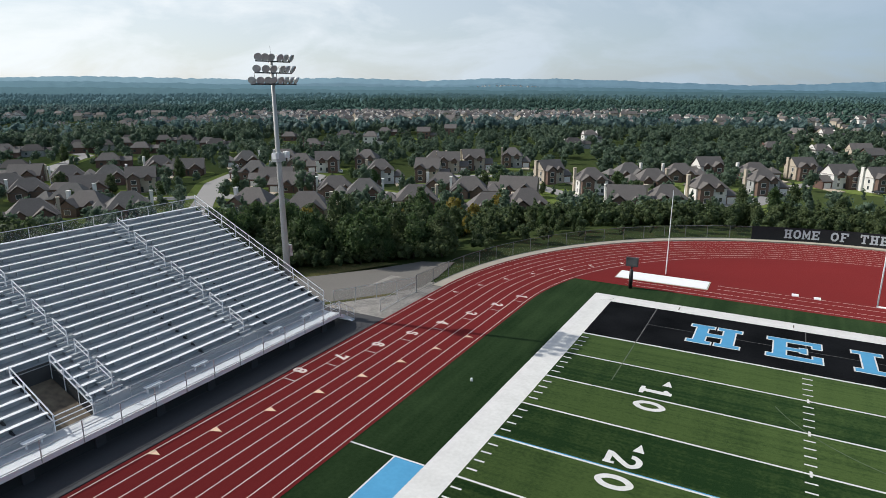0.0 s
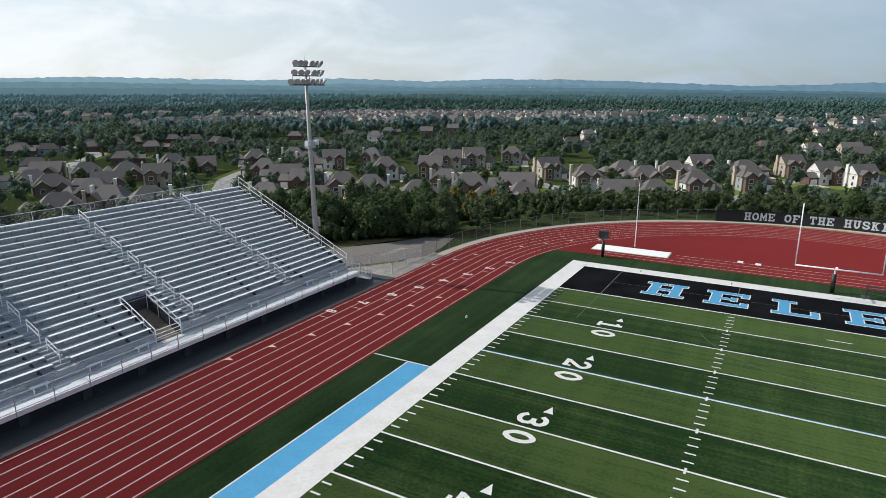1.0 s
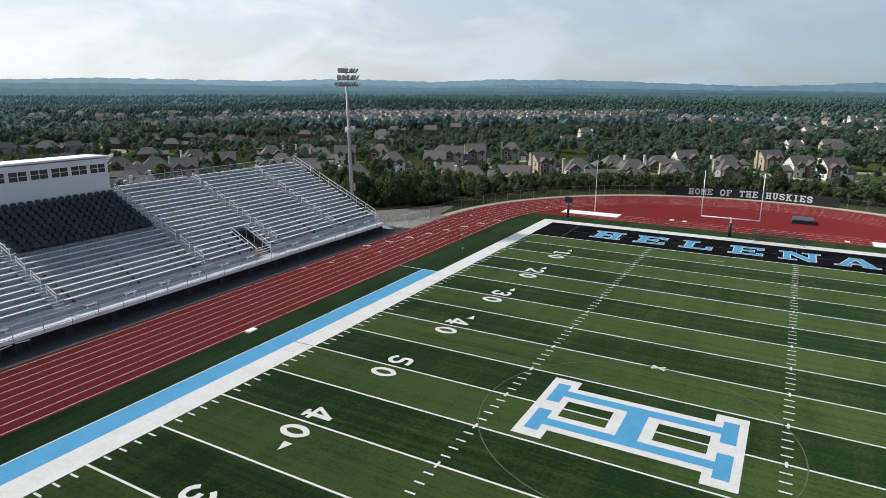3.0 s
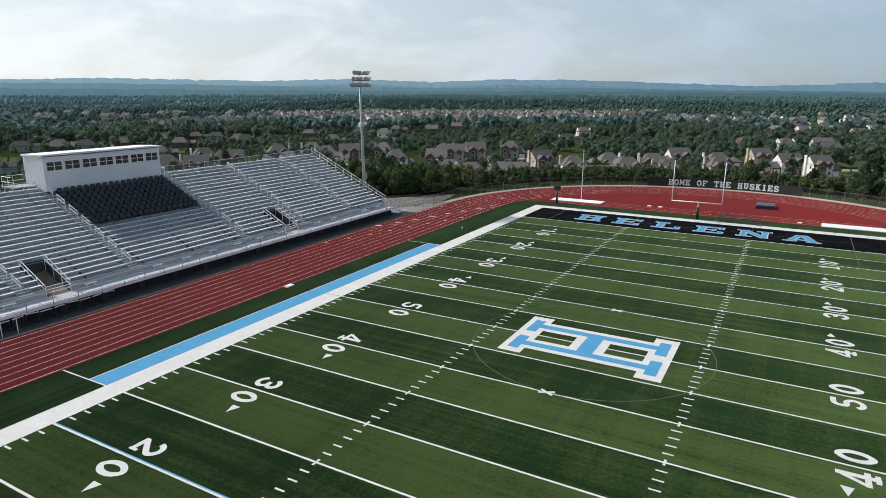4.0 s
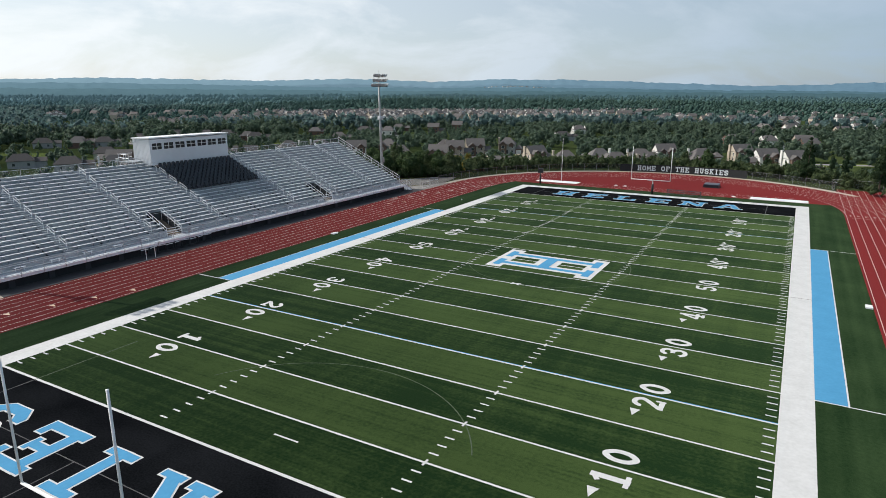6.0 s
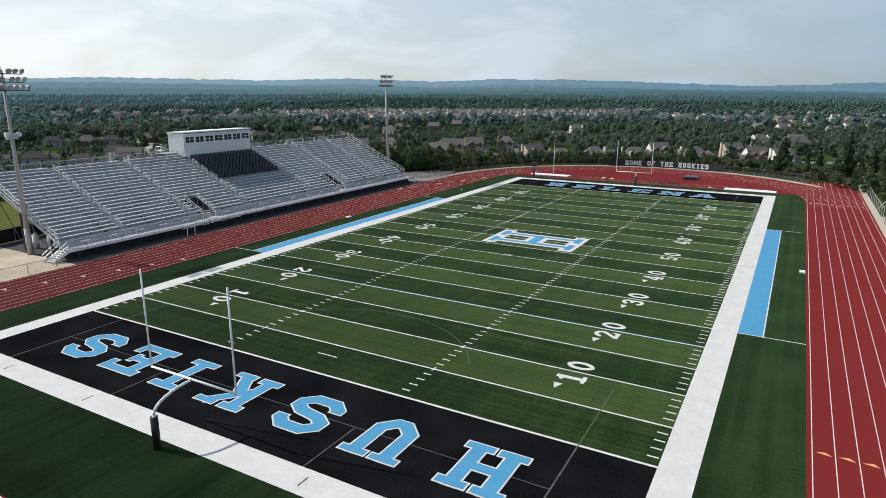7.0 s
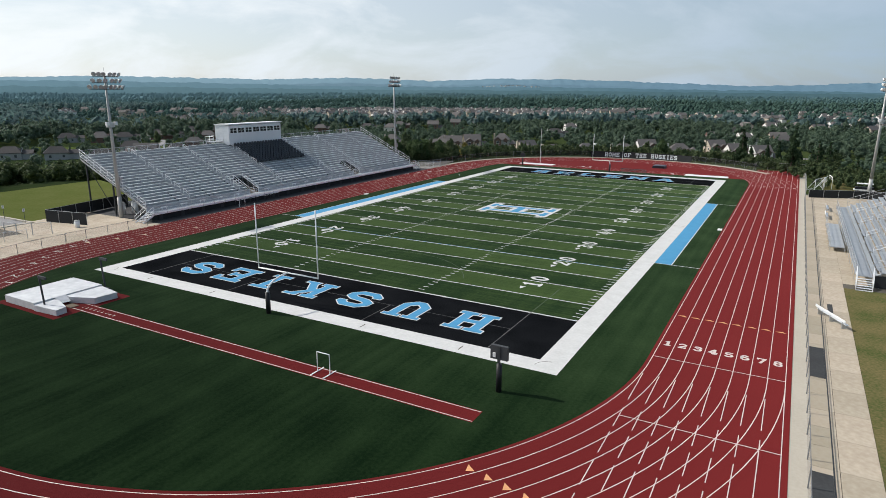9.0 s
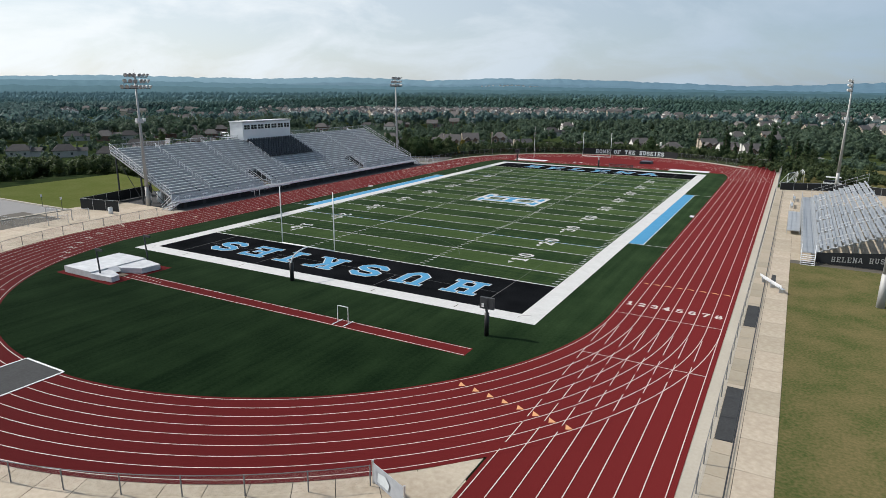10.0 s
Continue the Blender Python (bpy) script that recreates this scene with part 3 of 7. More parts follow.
for s in (-1, 1):
    # team area
    x0, x1 = sorted((s * (SIDE + BORDER), s * (SIDE + BORDER + 1.83)))
    part("team_area", Shape().rect(x0, x1, -22.86, 22.86, 0.010), TURF_BLUE, field_ob, "light blue team area strip")
    x2 = s * (SIDE + BORDER + 1.83)
    trim_line = Shape().rect(min(x2, x2 + s * .1), max(x2, x2 + s * .1), -22.86, 22.86, 0.012)
    for y in (-22.86, 22.86):
        trim_line.rect(min(s * (SIDE + BORDER), s * (EDGE_IN)), max(s * (SIDE + BORDER), s * EDGE_IN), y - .06, y + .06, 0.013)
    part("team_area_line", trim_line, TURF_WHITE, field_ob)
    part("midfield_mark", Shape().rect(min(s * SIDE, s * (SIDE + BORDER)), max(s * SIDE, s * (SIDE + BORDER)), -0.04, 0.04, 0.014), JOINT, field_ob, "thin dark seam across the border")
    for y in (-1, 1):
        mid = math.degrees(math.atan2(-y, -s))
        part("corner_arc", Shape().ring(s * (SIDE + .95), y * (END + 1.0), 0.95, 1.0, mid - 45, mid + 45, 0.014, 16), JOINT, field_ob, "thin dark corner arc")
    for x in (-18.3, -9, 9, 18.3):
        part("border_mark", Shape().rect(x - .05, x + .05, min(s * (END + .6), s * (END + 1.4)), max(s * (END + .6), s * (END + 1.4)), 0.014), JOINT, field_ob, "short dark tick")

for yd in range(-50, 51, 5):
    y = yd * YD
    half = 0.10 if abs(yd) == 50 else 0.075
    part("yard_line", Shape().rect(-SIDE, SIDE, y - half, y + half, 0.012), TURF_WHITE, field_ob)
    if abs(yd) == 30:
        part("lacrosse_line", Shape().rect(-SIDE, SIDE, y + 0.07, y + 0.15, 0.014), TURF_BLUE, field_ob, "thin blue line beside a yard line")
    if abs(yd) < 50:
        for x in (-8.128, 8.128):
            part("hash_cross", Shape().rect(x - .07, x + .07, y - 0.30, y + 0.30, 0.016), TURF_WHITE, field_ob)
ticks = Shape()
for yd in range(-49, 50):
    if yd % 5:
        y = yd * YD
        for x in (-8.128, 8.128, -SIDE + 0.42, SIDE - 0.42, -SIDE + 5.2, SIDE - 5.2)[:4]:
            ticks.rect(x - 0.31, x + 0.31, y - 0.065, y + 0.065, 0.012)
tagged(part("hash_marks", ticks, TURF_WHITE, field_ob, "short white hash marks"), kind="stuff")
for s in (-1, 1):
    part("conversion_mark", Shape().rect(-0.9, 0.9, s * 47 * YD - .06, s * 47 * YD + .06, 0.012), TURF_WHITE, field_ob)

# soccer lines, faint
FAINT = material("faint worn line", (0.085, 0.115, 0.068), 0.9, alt=(0.040, 0.066, 0.030), grain=3, coarse=0.5, amount=1.0, bump=0.2)
FAINT_DARK = material("faint worn line on black", (0.10, 0.10, 0.10), 0.9, alt=(0.04, 0.04, 0.045), grain=3, coarse=0.5, amount=1.0, bump=0.2)
part("soccer_circle", Shape().ring(0, 0, 9.10, 9.17, 0, 360, 0.015, 96), FAINT, field_ob, "faint soccer centre circle")
for s in (-1, 1):
    part("penalty_arc", Shape().ring(0, s * 44, 11.0, 11.07, 205 if s > 0 else 25, 335 if s > 0 else 155, 0.015, 48), FAINT, field_ob, "faint soccer arc")
    for x in (-20.1, 20.1):
        part("penalty_line", Shape().rect(x - .04, x + .04, min(s * 38, s * GOAL), max(s * 38, s * GOAL), 0.015), FAINT, field_ob, "faint soccer line")
        part("penalty_line", Shape().rect(x - .05, x + .05, min(s * GOAL, s * END), max(s * GOAL, s * END), 0.013), FAINT_DARK, field_ob, "grey soccer line on black")
    part("goal_area_line", Shape().rect(-20.1, 20.1, s * 50.3 - .03, s * 50.3 + .03, 0.013), FAINT_DARK, field_ob, "grey soccer line on black")
    for x in (-8.128, 8.128):
        part("goal_area_line", Shape().rect(x - .04, x + .04, min(s * 50.3, s * END), max(s * 50.3, s * END), 0.014), FAINT_DARK, field_ob, "grey soccer line on black")
    cross = Shape()
    for a in (30, -30):
        d = Vector((math.cos(radians(a)), math.sin(radians(a))))
        q = Vector((-d.y, d.x)) * 0.09
        c = Vector((-0.2, s * 10 * YD))
        cross.poly([(*(c - d * .55 - q), 0.016 + .002 * (a > 0)), (*(c + d * .55 - q), 0.016 + .002 * (a > 0)), (*(c + d * .55 + q), 0.016 + .002 * (a > 0)), (*(c - d * .55 + q), 0.016 + .002 * (a > 0))])
    part("spot_mark", cross, TURF_WHITE, field_ob, "white cross on a yard line")

# yard numbers, read from either touchline
for yd in range(-40, 41, 10):
    y = yd * YD
    num = 50 - abs(yd)
    for s in (-1, 1):
        right = (0, s)                       # reading direction
        cx = s * (SIDE - 7.30)
        for i, ch in enumerate(str(num)):
            cy = y + s * (-1.12 if i == 0 else 1.12)
            sh = Shape()
            glyph(sh, ch, flat_place(cx, cy, 0.018, 1.55, 2.0, right), 1.55, 2.0, grow=0.03)
            part("digit", sh, TURF_WHITE, field_ob, "white turf numeral %s" % ch)
        if yd:
            g = 1 if yd > 0 else -1
            xb = cx - s * 0.55
            part("arrow", Shape().poly([(xb - .32, y + g * 2.25, 0.018), (xb + .32, y + g * 2.25, 0.018), (xb, y + g * 3.15, 0.018)][::g]), TURF_WHITE, field_ob, "white arrow towards the goal")


def painted_letter(ch, cx, cy, right, wide, high, label):
    edge = Shape()
    glyph(edge, ch, flat_place(cx, cy, 0.018, wide, high, right), wide, high, grow=0.11)
    ob = part("letter", edge, TURF_WHITE, field_ob, label)
    core = Shape()
    glyph(core, ch, flat_place(cx, cy, 0.032, wide, high, right), wide, high)
    part("letter_face", core, TURF_BLUE, ob, "light blue letter face")


for i, ch in enumerate("HELENA"):
    painted_letter(ch, -14.7 + 5.8 * i, 50.2, (1, 0), 4.2 if ch != "N" else 4.5, 4.3, "light blue letter %s with white outline" % ch)
for ch, x in zip("HUSKIES", (16.5, 10.4, 4.7, -1.2, -6.5, -11.4, -16.7)):
    painted_letter(ch, x, -50.4, (-1, 0), 4.0, 4.2, "light blue letter %s with white outline" % ch)

# midfield block letter, its stems lying across the field
logo_w, logo_b = Shape(), Shape()


def bar(shape, x0, x1, y0, y1, z):
    shape.rect(x0, x1, y0, y1, z)


bar(logo_w, -1.35, 1.35, -2.95, 2.95, 0.018)
bar(logo_b, -0.62, 0.62, -1.65, 1.65, 0.032)
for s in (-1, 1):
    bar(logo_w, min(s * 4.25, s * 6.1), max(s * 4.25, s * 6.1), -4.05, 4.05, 0.018)
    bar(logo_b, -5.5, 5.5, min(s * 1.6, s * 2.4), max(s * 1.6, s * 2.4), 0.026)
    for e in (-1, 1):
        bar(logo_w, min(e * 1.35, e * 4.25), max(e * 1.35, e * 4.25), min(s * 1.05, s * 2.95), max(s * 1.05, s * 2.95), 0.018)
        bar(logo_b, min(e * 4.75, e * 5.6), max(e * 4.75, e * 5.6), min(s * .6, s * 3.25), max(s * .6, s * 3.25), 0.029)
logo = part("midfield_letter", logo_w, TURF_WHITE, field_ob, "large light blue block letter H edged in white")
part("letter_face", logo_b, TURF_BLUE, logo, "light blue letter face")

# ---------------------------------------------------------------- running track
track = Shape()
for s in (-1, 1):
    track.rect(min(s * EDGE_IN, s * EDGE_OUT), max(s * EDGE_IN, s * EDGE_OUT), -CY, CY, 0.016)
track.ring(0, -CY, EDGE_IN, EDGE_OUT, 180, 360, 0.016, 96, FLAT_IN, FLAT_OUT)
track.ring(0, CY, EDGE_IN, EDGE_OUT, 0, 180, 0.016, 96, FLAT_IN, FLAT_OUT)
track_ob = setting("running_track", track, TRACK, "red eight-lane running track with white lines", "track")
dzone = Shape()
plan = [(EDGE_IN * math.cos(radians(a60 + (180 - 2 * a60) * i / 48)), CY + EDGE_IN * math.sin(radians(a60 + (180 - 2 * a60) * i / 48))) for i in range(49)]
dzone.poly([(x, y, 0.014) for x, y in plan])
part("jump_area", dzone, TRACK, track_ob, "red surfaced area inside the far bend")
CHUTE_FAR, CHUTE_NEAR = 82.5, -118.0
part("straight_run_off", Shape().rect(EDGE_IN, EDGE_OUT, CY, CHUTE_FAR, 0.009), TRACK, track_ob)
part("straight_run_off", Shape().rect(EDGE_IN, EDGE_OUT, CHUTE_NEAR, -CY, 0.009), TRACK, track_ob)

W = 0.027
for k in range(9):
    r = R_IN + k * LANE
    ln = Shape()
    ln.rect(-r - W, -r + W, -CY, CY, 0.022)
    ln.rect(r - W, r + W, -CY, CY, 0.022)
    fl = FLAT_IN + (FLAT_OUT - FLAT_IN) * k / 8
    ln.ring(0, -CY, r - W, r + W, 180, 360, 0.022, 96, fl, fl)
    ln.ring(0, CY, r - W, r + W, 0, 180, 0.022, 96, fl, fl)
    # the straight lines run on past the bend, dashed while they cross it
    run = math.sqrt(max(0.0, R_OUT ** 2 - r ** 2))
    dash = [(2.45, 6.9), (8.1, 10.65)] + [(11.4 + 3.3 * q, 13.9 + 3.3 * q) for q in range(6)]
    for d0, d1 in dash:
        if CY + d0 < CY + run - 0.5:
            ln.rect(r - W, r + W, -min(CY + d1, CY + run - 0.05), -CY - d0, 0.026)
            ln.rect(r - W, r + W, CY + d0, min(CY + d1, CY + run - 0.05, CHUTE_FAR), 0.026)
    ln.rect(r - W, r + W, CHUTE_NEAR, -CY - run, 0.026)
    if CY + run < CHUTE_FAR:
        ln.rect(r - W, r + W, CY + run, CHUTE_FAR, 0.026)
    part("lane_line", ln, TRACK_WHITE, track_ob)


def across(y, x0=R_IN, x1=R_OUT, w=0.035, z=0.03):
    part("cross_line", Shape().rect(x0, x1, y - w, y + w, z), TRACK_WHITE, track_ob)


across(-50.0)
across(-60.2)
across(49.0)
across(78.0)
for k in range(8):
    x = R_IN + (k + 0.5) * LANE
    sh = Shape()
    glyph(sh, str(k + 1), flat_place(x, -47.0, 0.03, 0.70, 0.95, (1, 0)), 0.70, 0.95, grow=0.03)
    part("digit", sh, TRACK_WHITE, track_ob, "white lane number %d" % (k + 1))
    sh = Shape()
    glyph(sh, str(k + 1), flat_place(x, 51.0, 0.03, 0.62, 1.05, (-1, 0)), 0.62, 1.05)
    part("digit", sh, TRACK_WHITE, track_ob, "white lane number %d" % (k + 1))
    # staggered starts of the far-left and near-left bends
    sh = Shape()
    yl = 52.4 - 3.33 * k
    if yl > CY:
        w = math.asin((yl - CY) / (R_IN + (k + .5) * LANE))
        xl = -(R_IN + (k + .5) * LANE) * math.cos(w)
    else:
        xl = -x
    glyph(sh, str(k + 1), flat_place(xl - .3, yl - .4, 0.03, 0.72, 1.05, (0, -1)), 0.72, 1.05, grow=0.05)
    part("digit", sh, TRACK_WHITE, track_ob, "white lane number %d" % (k + 1))
    part("cross_line", Shape().rect(xl - LANE / 2, xl + LANE / 2, yl - 1.95, yl - 1.88, 0.03), TRACK_WHITE, track_ob)
    for yy in (40.4 - 3.37 * k,):
        part("marker", Shape().poly([(-x - .55, yy + .1, 0.03), (-x + .17, yy - .15, 0.03), (-x - .55, yy - .45, 0.03)][::-1]), TRACK_YELLOW, track_ob, "pale exchange zone triangle")
    if k < 7:
        ym = -29.9 - 3.3 * k
        part("marker", Shape().poly([(-x - .40, ym + .25, 0.03), (-x + .35, ym - .05, 0.03), (-x - .40, ym - .30, 0.03)][::-1]), TRACK_YELLOW, track_ob, "pale exchange zone triangle")
    part("marker", Shape().poly([(x - .42, -39.95, 0.03), (x + .40, -40.1, 0.03), (x + .1, -39.75, 0.03)]), TRACK_ORANGE, track_ob, "orange exchange zone triangle")
    rr = R_IN + (k + .5) * LANE
    yb = -69.6 - .26 * k
    w = -math.asin((-CY - yb) / rr)
    c = Vector((rr * math.cos(w), -CY + rr * math.sin(w)))
    d, q = Vector((-math.sin(w), math.cos(w))), Vector((math.cos(w), math.sin(w)))
    part("marker", Shape().poly([(*(c + q * .38), 0.03), (*(c - q * .30), 0.03), (*(c - d * .42 + q * .15), 0.03)][::-1]), TRACK_ORANGE, track_ob, "orange exchange zone triangle")
    # starts on the near-left bend
    ang = 180 + 24 + 0.0 - 3.8 * k
    if ang > 180:
        cx, cy = rr * math.cos(radians(ang)), -CY + rr * math.sin(radians(ang))
        right = (math.sin(radians(ang)), -math.cos(radians(ang)))
    else:
        cx, cy, right = -rr, -CY + (180 - ang) * 0.62, (0, -1)
    right = (0.25, -0.968) if ang > 184 else (0, -1)
    sh = Shape()
    glyph(sh, str(k + 1), flat_place(cx, cy, 0.03, 0.62, 1.05, right), 0.62, 1.05)
    part("digit", sh, TRACK_WHITE, track_ob, "white lane number %d" % (k + 1))
for k in range(8):
    rr = R_IN + (k + .5) * LANE
    for ang in (212 + 2 * k, 226 + 1.6 * k):
        w = radians(ang)
        c = Vector((rr * math.cos(w), -CY + rr * math.sin(w)))
        d, q = Vector((-math.sin(w), math.cos(w))), Vector((math.cos(w), math.sin(w)))
        part("cross_line", Shape().poly([(*(c + q * .16), 0.03), (*(c - q * .16), 0.03), (*(c - q * .16 + d * .06), 0.03), (*(c + q * .16 + d * .06), 0.03)]), TRACK_WHITE, track_ob)
    for ang in (145.6 + 7.05 * k - .19 * k * k,):
        w = radians(min(ang, 180))
        c = Vector((rr * math.cos(w), CY + rr * math.sin(w) - max(0, radians(ang - 180)) * rr))
        d, q = Vector((-math.sin(w), math.cos(w))), Vector((math.cos(w), math.sin(w)))
        part("marker", Shape().poly([(*(c + q * .38), 0.03), (*(c - q * .40 + d * .12), 0.03), (*(c + q * .1 + d * .42), 0.03)]), TRACK_WHITE, track_ob, "white exchange zone triangle")

# long jump runways and pits in the far bend
runway = Shape()
for y in (61.2, 62.4, 63.9, 65.1):
    runway.rect(-24.5 if y < 63 else -16.0, 24.5 if y > 63 else 17, y - .03, y + .03, 0.02)
part("runway_lines", runway, TRACK_WHITE, track_ob, "white lines of two jump runways")
for x0, x1, y0, y1 in ((-25.9, -16.8, 63.2, 66.0), (16.9, 26.2, 60.6, 63.3)):
    pit = thing("jump_pit", "flat white cover over a long jump pit", "jump pit", "jump pits")
    part("rim", Shape().box(x0 - .12, x1 + .12, y0 - .12, y1 + .12, 0.0, 0.06), KERB, pit)
    part("cover", Shape().box(x0, x1, y0, y1, 0.05, 0.085), WHITE, pit, "white tarpaulin")
for x, y in ((-8.9, 65.5), (-7.0, 65.3), (14.0, 62.0)):
    b = Shape().box(x - .3, x + .3, y - .35, y + .35, 0.02, 0.10)
    tagged(part("takeoff_board", b, WHITE), "white take-off board on the red surface", "board", "take-off boards")

# pole vault runway behind the near end zone
pv = Shape().rect(-17.0, 24.05, -65.45, -63.92, 0.006)
pv_ob = setting("vault_runway", pv, TRACK, "narrow red pole vault runway with white edges", "runway")
for y in (-65.33, -64.04):
    part("edge_line", Shape().rect(-17.0, 24.0, y - .035, y + .035, 0.012), TRACK_WHITE, pv_ob)
part("pad_surround", Shape().rect(-23.9, -14.7, -67.9, -60.6, 0.004), TRACK, pv_ob, "red surface under the landing mat")
for i in range(9):
    part("distance_mark", Shape().rect(-15.6 + .55 * i, -15.5 + .55 * i, -64.85, -64.55, 0.014), TRACK_WHITE, pv_ob)
# rubber crossing over the near bend
cross_ob = tagged(part("track_crossing", Shape().box(-3.4, 1.2, -CY - EDGE_OUT + .4, -81.9, 0.03, 0.06), MAT_GREY), "dark grey rubber mat laid across the track", "mat")
part("edging", Shape().box(-3.4, 1.2, -81.95, -81.8, 0.03, 0.07).box(1.14, 1.26, -CY - EDGE_OUT + .4, -81.9, 0.03, 0.07).box(-3.46, -3.34, -CY - EDGE_OUT + .4, -81.9, 0.03, 0.07), WHITE, cross_ob, "pale edging strip")

# ---------------------------------------------------------------- paving and grass round the track
paving = setting("pavement", Shape().rect(R_OUT + .30, 41.7, CHUTE_NEAR, 84.0, -0.012), KERB, "pale concrete strip along the track", "pavement")
part("joint_bed", Shape().rect(41.7, 44.95, -118, 44.0, -0.03).rect(44.95, 62.0, -22.9, -21.2, -0.032), JOINT, paving, "dirt in the joints")
setting("lawn", Shape().rect(44.95, 82.0, -125, -22.9, -0.02), GRASS, "patchy mown grass beside the walkway", "grass")
setting("lawn_2", Shape().rect(44.95, 82.0, 44.0, 90.0, -0.04), GRASS, "mown grass behind the small bleacher", "grass")
part("yard_slab", Shape().rect(44.95, 62.0, -21.2, 44.0, -0.022), CONCRETE, paving, "concrete under the small bleacher")
drain = part("drain_slot", Shape().rect(42.74, 42.80, -118, 44.0, -0.006), STEEL_DARK, paving, "narrow dark drain slot")
bay = material("stained slab", (0.40, 0.335, 0.245), 0.85, alt=(0.47, 0.42, 0.34), grain=4, coarse=0.5, bump=0.2, random_tint=0.12)
meshA = Shape().box(0.005, 1.03, 0.012, 2.388, -0.05, 0.0).data("slab", bay)
meshB = Shape().box(-0.02, 1.85, 0.012, 3.588, -0.05, 0.0).data("slab", CONCRETE)
meshC = Shape().box(0, 0.22, 0.012, 3.588, -0.05, 0.0).data("slab", CONCRETE)
for i in range(52):
    part("slab", meshA, None, paving).location = (41.7, -82 + 2.4 * i, 0)
for i in range(35):
    part("slab", meshB, None, paving).location = (43.08, -82 + 3.6 * i, 0)
    part("slab", meshC, None, paving).location = (42.81, -82 + 3.6 * i, 0)
for x0, x1, y0, y1 in ((41.76, 42.72, -48.0, -42.0), (41.74, 42.71, -68.5, -61.0), (41.74, 42.71, -88.0, -80.0), (43.3, 43.72, -33.2, -29.6)):
    tagged(part("floor_mat", Shape().box(x0, x1, y0, y1, 0.0, 0.025), MAT_GREY), "dark grey rubber mat on the concrete walkway", "mat", "walkway mats")

# concrete beyond the near and left fence, cast in bays
outer = setting("pavement_2", Shape().ring(0, -CY, 39.4, 62, 180, 318, -0.035, 72).rect(-56, -EDGE_OUT, -CY, -37.5, -0.035), JOINT, "joints between concrete bays", "pavement")
for ring_i, (r0, r1) in enumerate(((39.5, 43.6), (43.63, 47.4), (47.43, 51.4))):
    for i in range(46):
        a0 = 180 + 3 * i
        w = [radians(a0 + 3 * q / 2) for q in range(3)]
        g = 0.02 / r0
        pts = [(r0 * math.cos(w[0] + g), -CY + r0 * math.sin(w[0] + g)), (r1 * math.cos(w[0] + g), -CY + r1 * math.sin(w[0] + g)),
               (r1 * math.cos(w[1]), -CY + r1 * math.sin(w[1])), (r1 * math.cos(w[2] - g), -CY + r1 * math.sin(w[2] - g)),
               (r0 * math.cos(w[2] - g), -CY + r0 * math.sin(w[2] - g)), (r0 * math.cos(w[1]), -CY + r0 * math.sin(w[1]))]
        part("slab", Shape().prism(pts, -0.06, -0.004), CONCRETE, outer)
for i in range(5):
    for j in range(4):
        part("slab", Shape().box(-EDGE_OUT - 3.6 - 3.62 * i, -EDGE_OUT - .02 - 3.62 * i, -CY + 3.4 * j, -CY + 3.38 + 3.4 * j, -0.06, -0.004), CONCRETE, outer)
# wedge between bend and straight
part("slab", Shape().prism([(27.4, -81.4), (31.1, -84.0), (31.1, -76.9), (30.0, -77.9)], -0.05, 0.012), CONCRETE, outer)
setting("parking_lot", Shape().poly([(-57, -66, -0.05), (-54.5, -57.5, -0.05), (-58, -46.8, -0.05), (-76, -45.2, -0.05), (-125, -47, -0.05), (-125, -110, -0.05), (-60, -110, -0.05)]), PARKING, "faded grey asphalt parking lot", "parking lot")
setting("kerb", Shape().box(-90, -57.5, -46.6, -46.2, -0.05, 0.10).box(-57.9, -57.4, -58, -46.6, -0.05, 0.10), KERB, "pale concrete kerb of the parking lot", "kerb")
setting("lawn_3", Shape().poly([(-57, -46.3, -0.04), (-57, -37, -0.04), (-64, -21, -0.04), (-92, -14, -0.04), (-91, -46.3, -0.04)]), LAWN_BRIGHT, "bright mown grass behind the stand", "grass")
setting("lawn_4", Shape().poly([(-56.5, -62, -0.02), (-50.0, -60.0, -0.02), (-49.0, -61.6, -0.02), (-56, -65, -0.02)]), GRASS, "small patch of dry grass", "grass")
setting("stand_floor", Shape().rect(-62.5, -EDGE_OUT - .02, -37.5, 40.5, -0.028), ASPHALT, "asphalt under the grandstand, darkened for its shade", "floor")
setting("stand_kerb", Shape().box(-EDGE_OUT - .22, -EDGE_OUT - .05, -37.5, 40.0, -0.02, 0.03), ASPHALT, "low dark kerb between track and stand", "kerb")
far_kerb = Shape().kerb(0, CY, EDGE_OUT, EDGE_OUT + 1.25, 34, 180, -0.15, 0.03, 96)
setting("track_kerb", far_kerb, KERB, "pale concrete kerb round the far bend", "kerb")
setting("lawn_5", Shape().poly([(-49.5, 56.5, -0.06), (-52, 56.0, -0.09), (-60, 48, -0.09), (-66, 41, -0.09), (-62, 41, -0.06), (-55.4, 46.4, -0.06)]), GRASS, "narrow strip of dry grass by the service road", "grass")
setting("access_apron", Shape().rect(-47.5, -EDGE_OUT - .02, 40.5, 52, -0.034), GRAVEL, "pale gravel strip at the end of the stand", "pavement")
setting("lawn_6", Shape().poly([(-47.5, 41.0, -0.02), (-43.4, 46.8, -0.02), (-44.0, 46.9, -0.02), (-48.3, 41.0, -0.02)]), GRASS, "thin strip of dry grass between gravel and road", "grass")
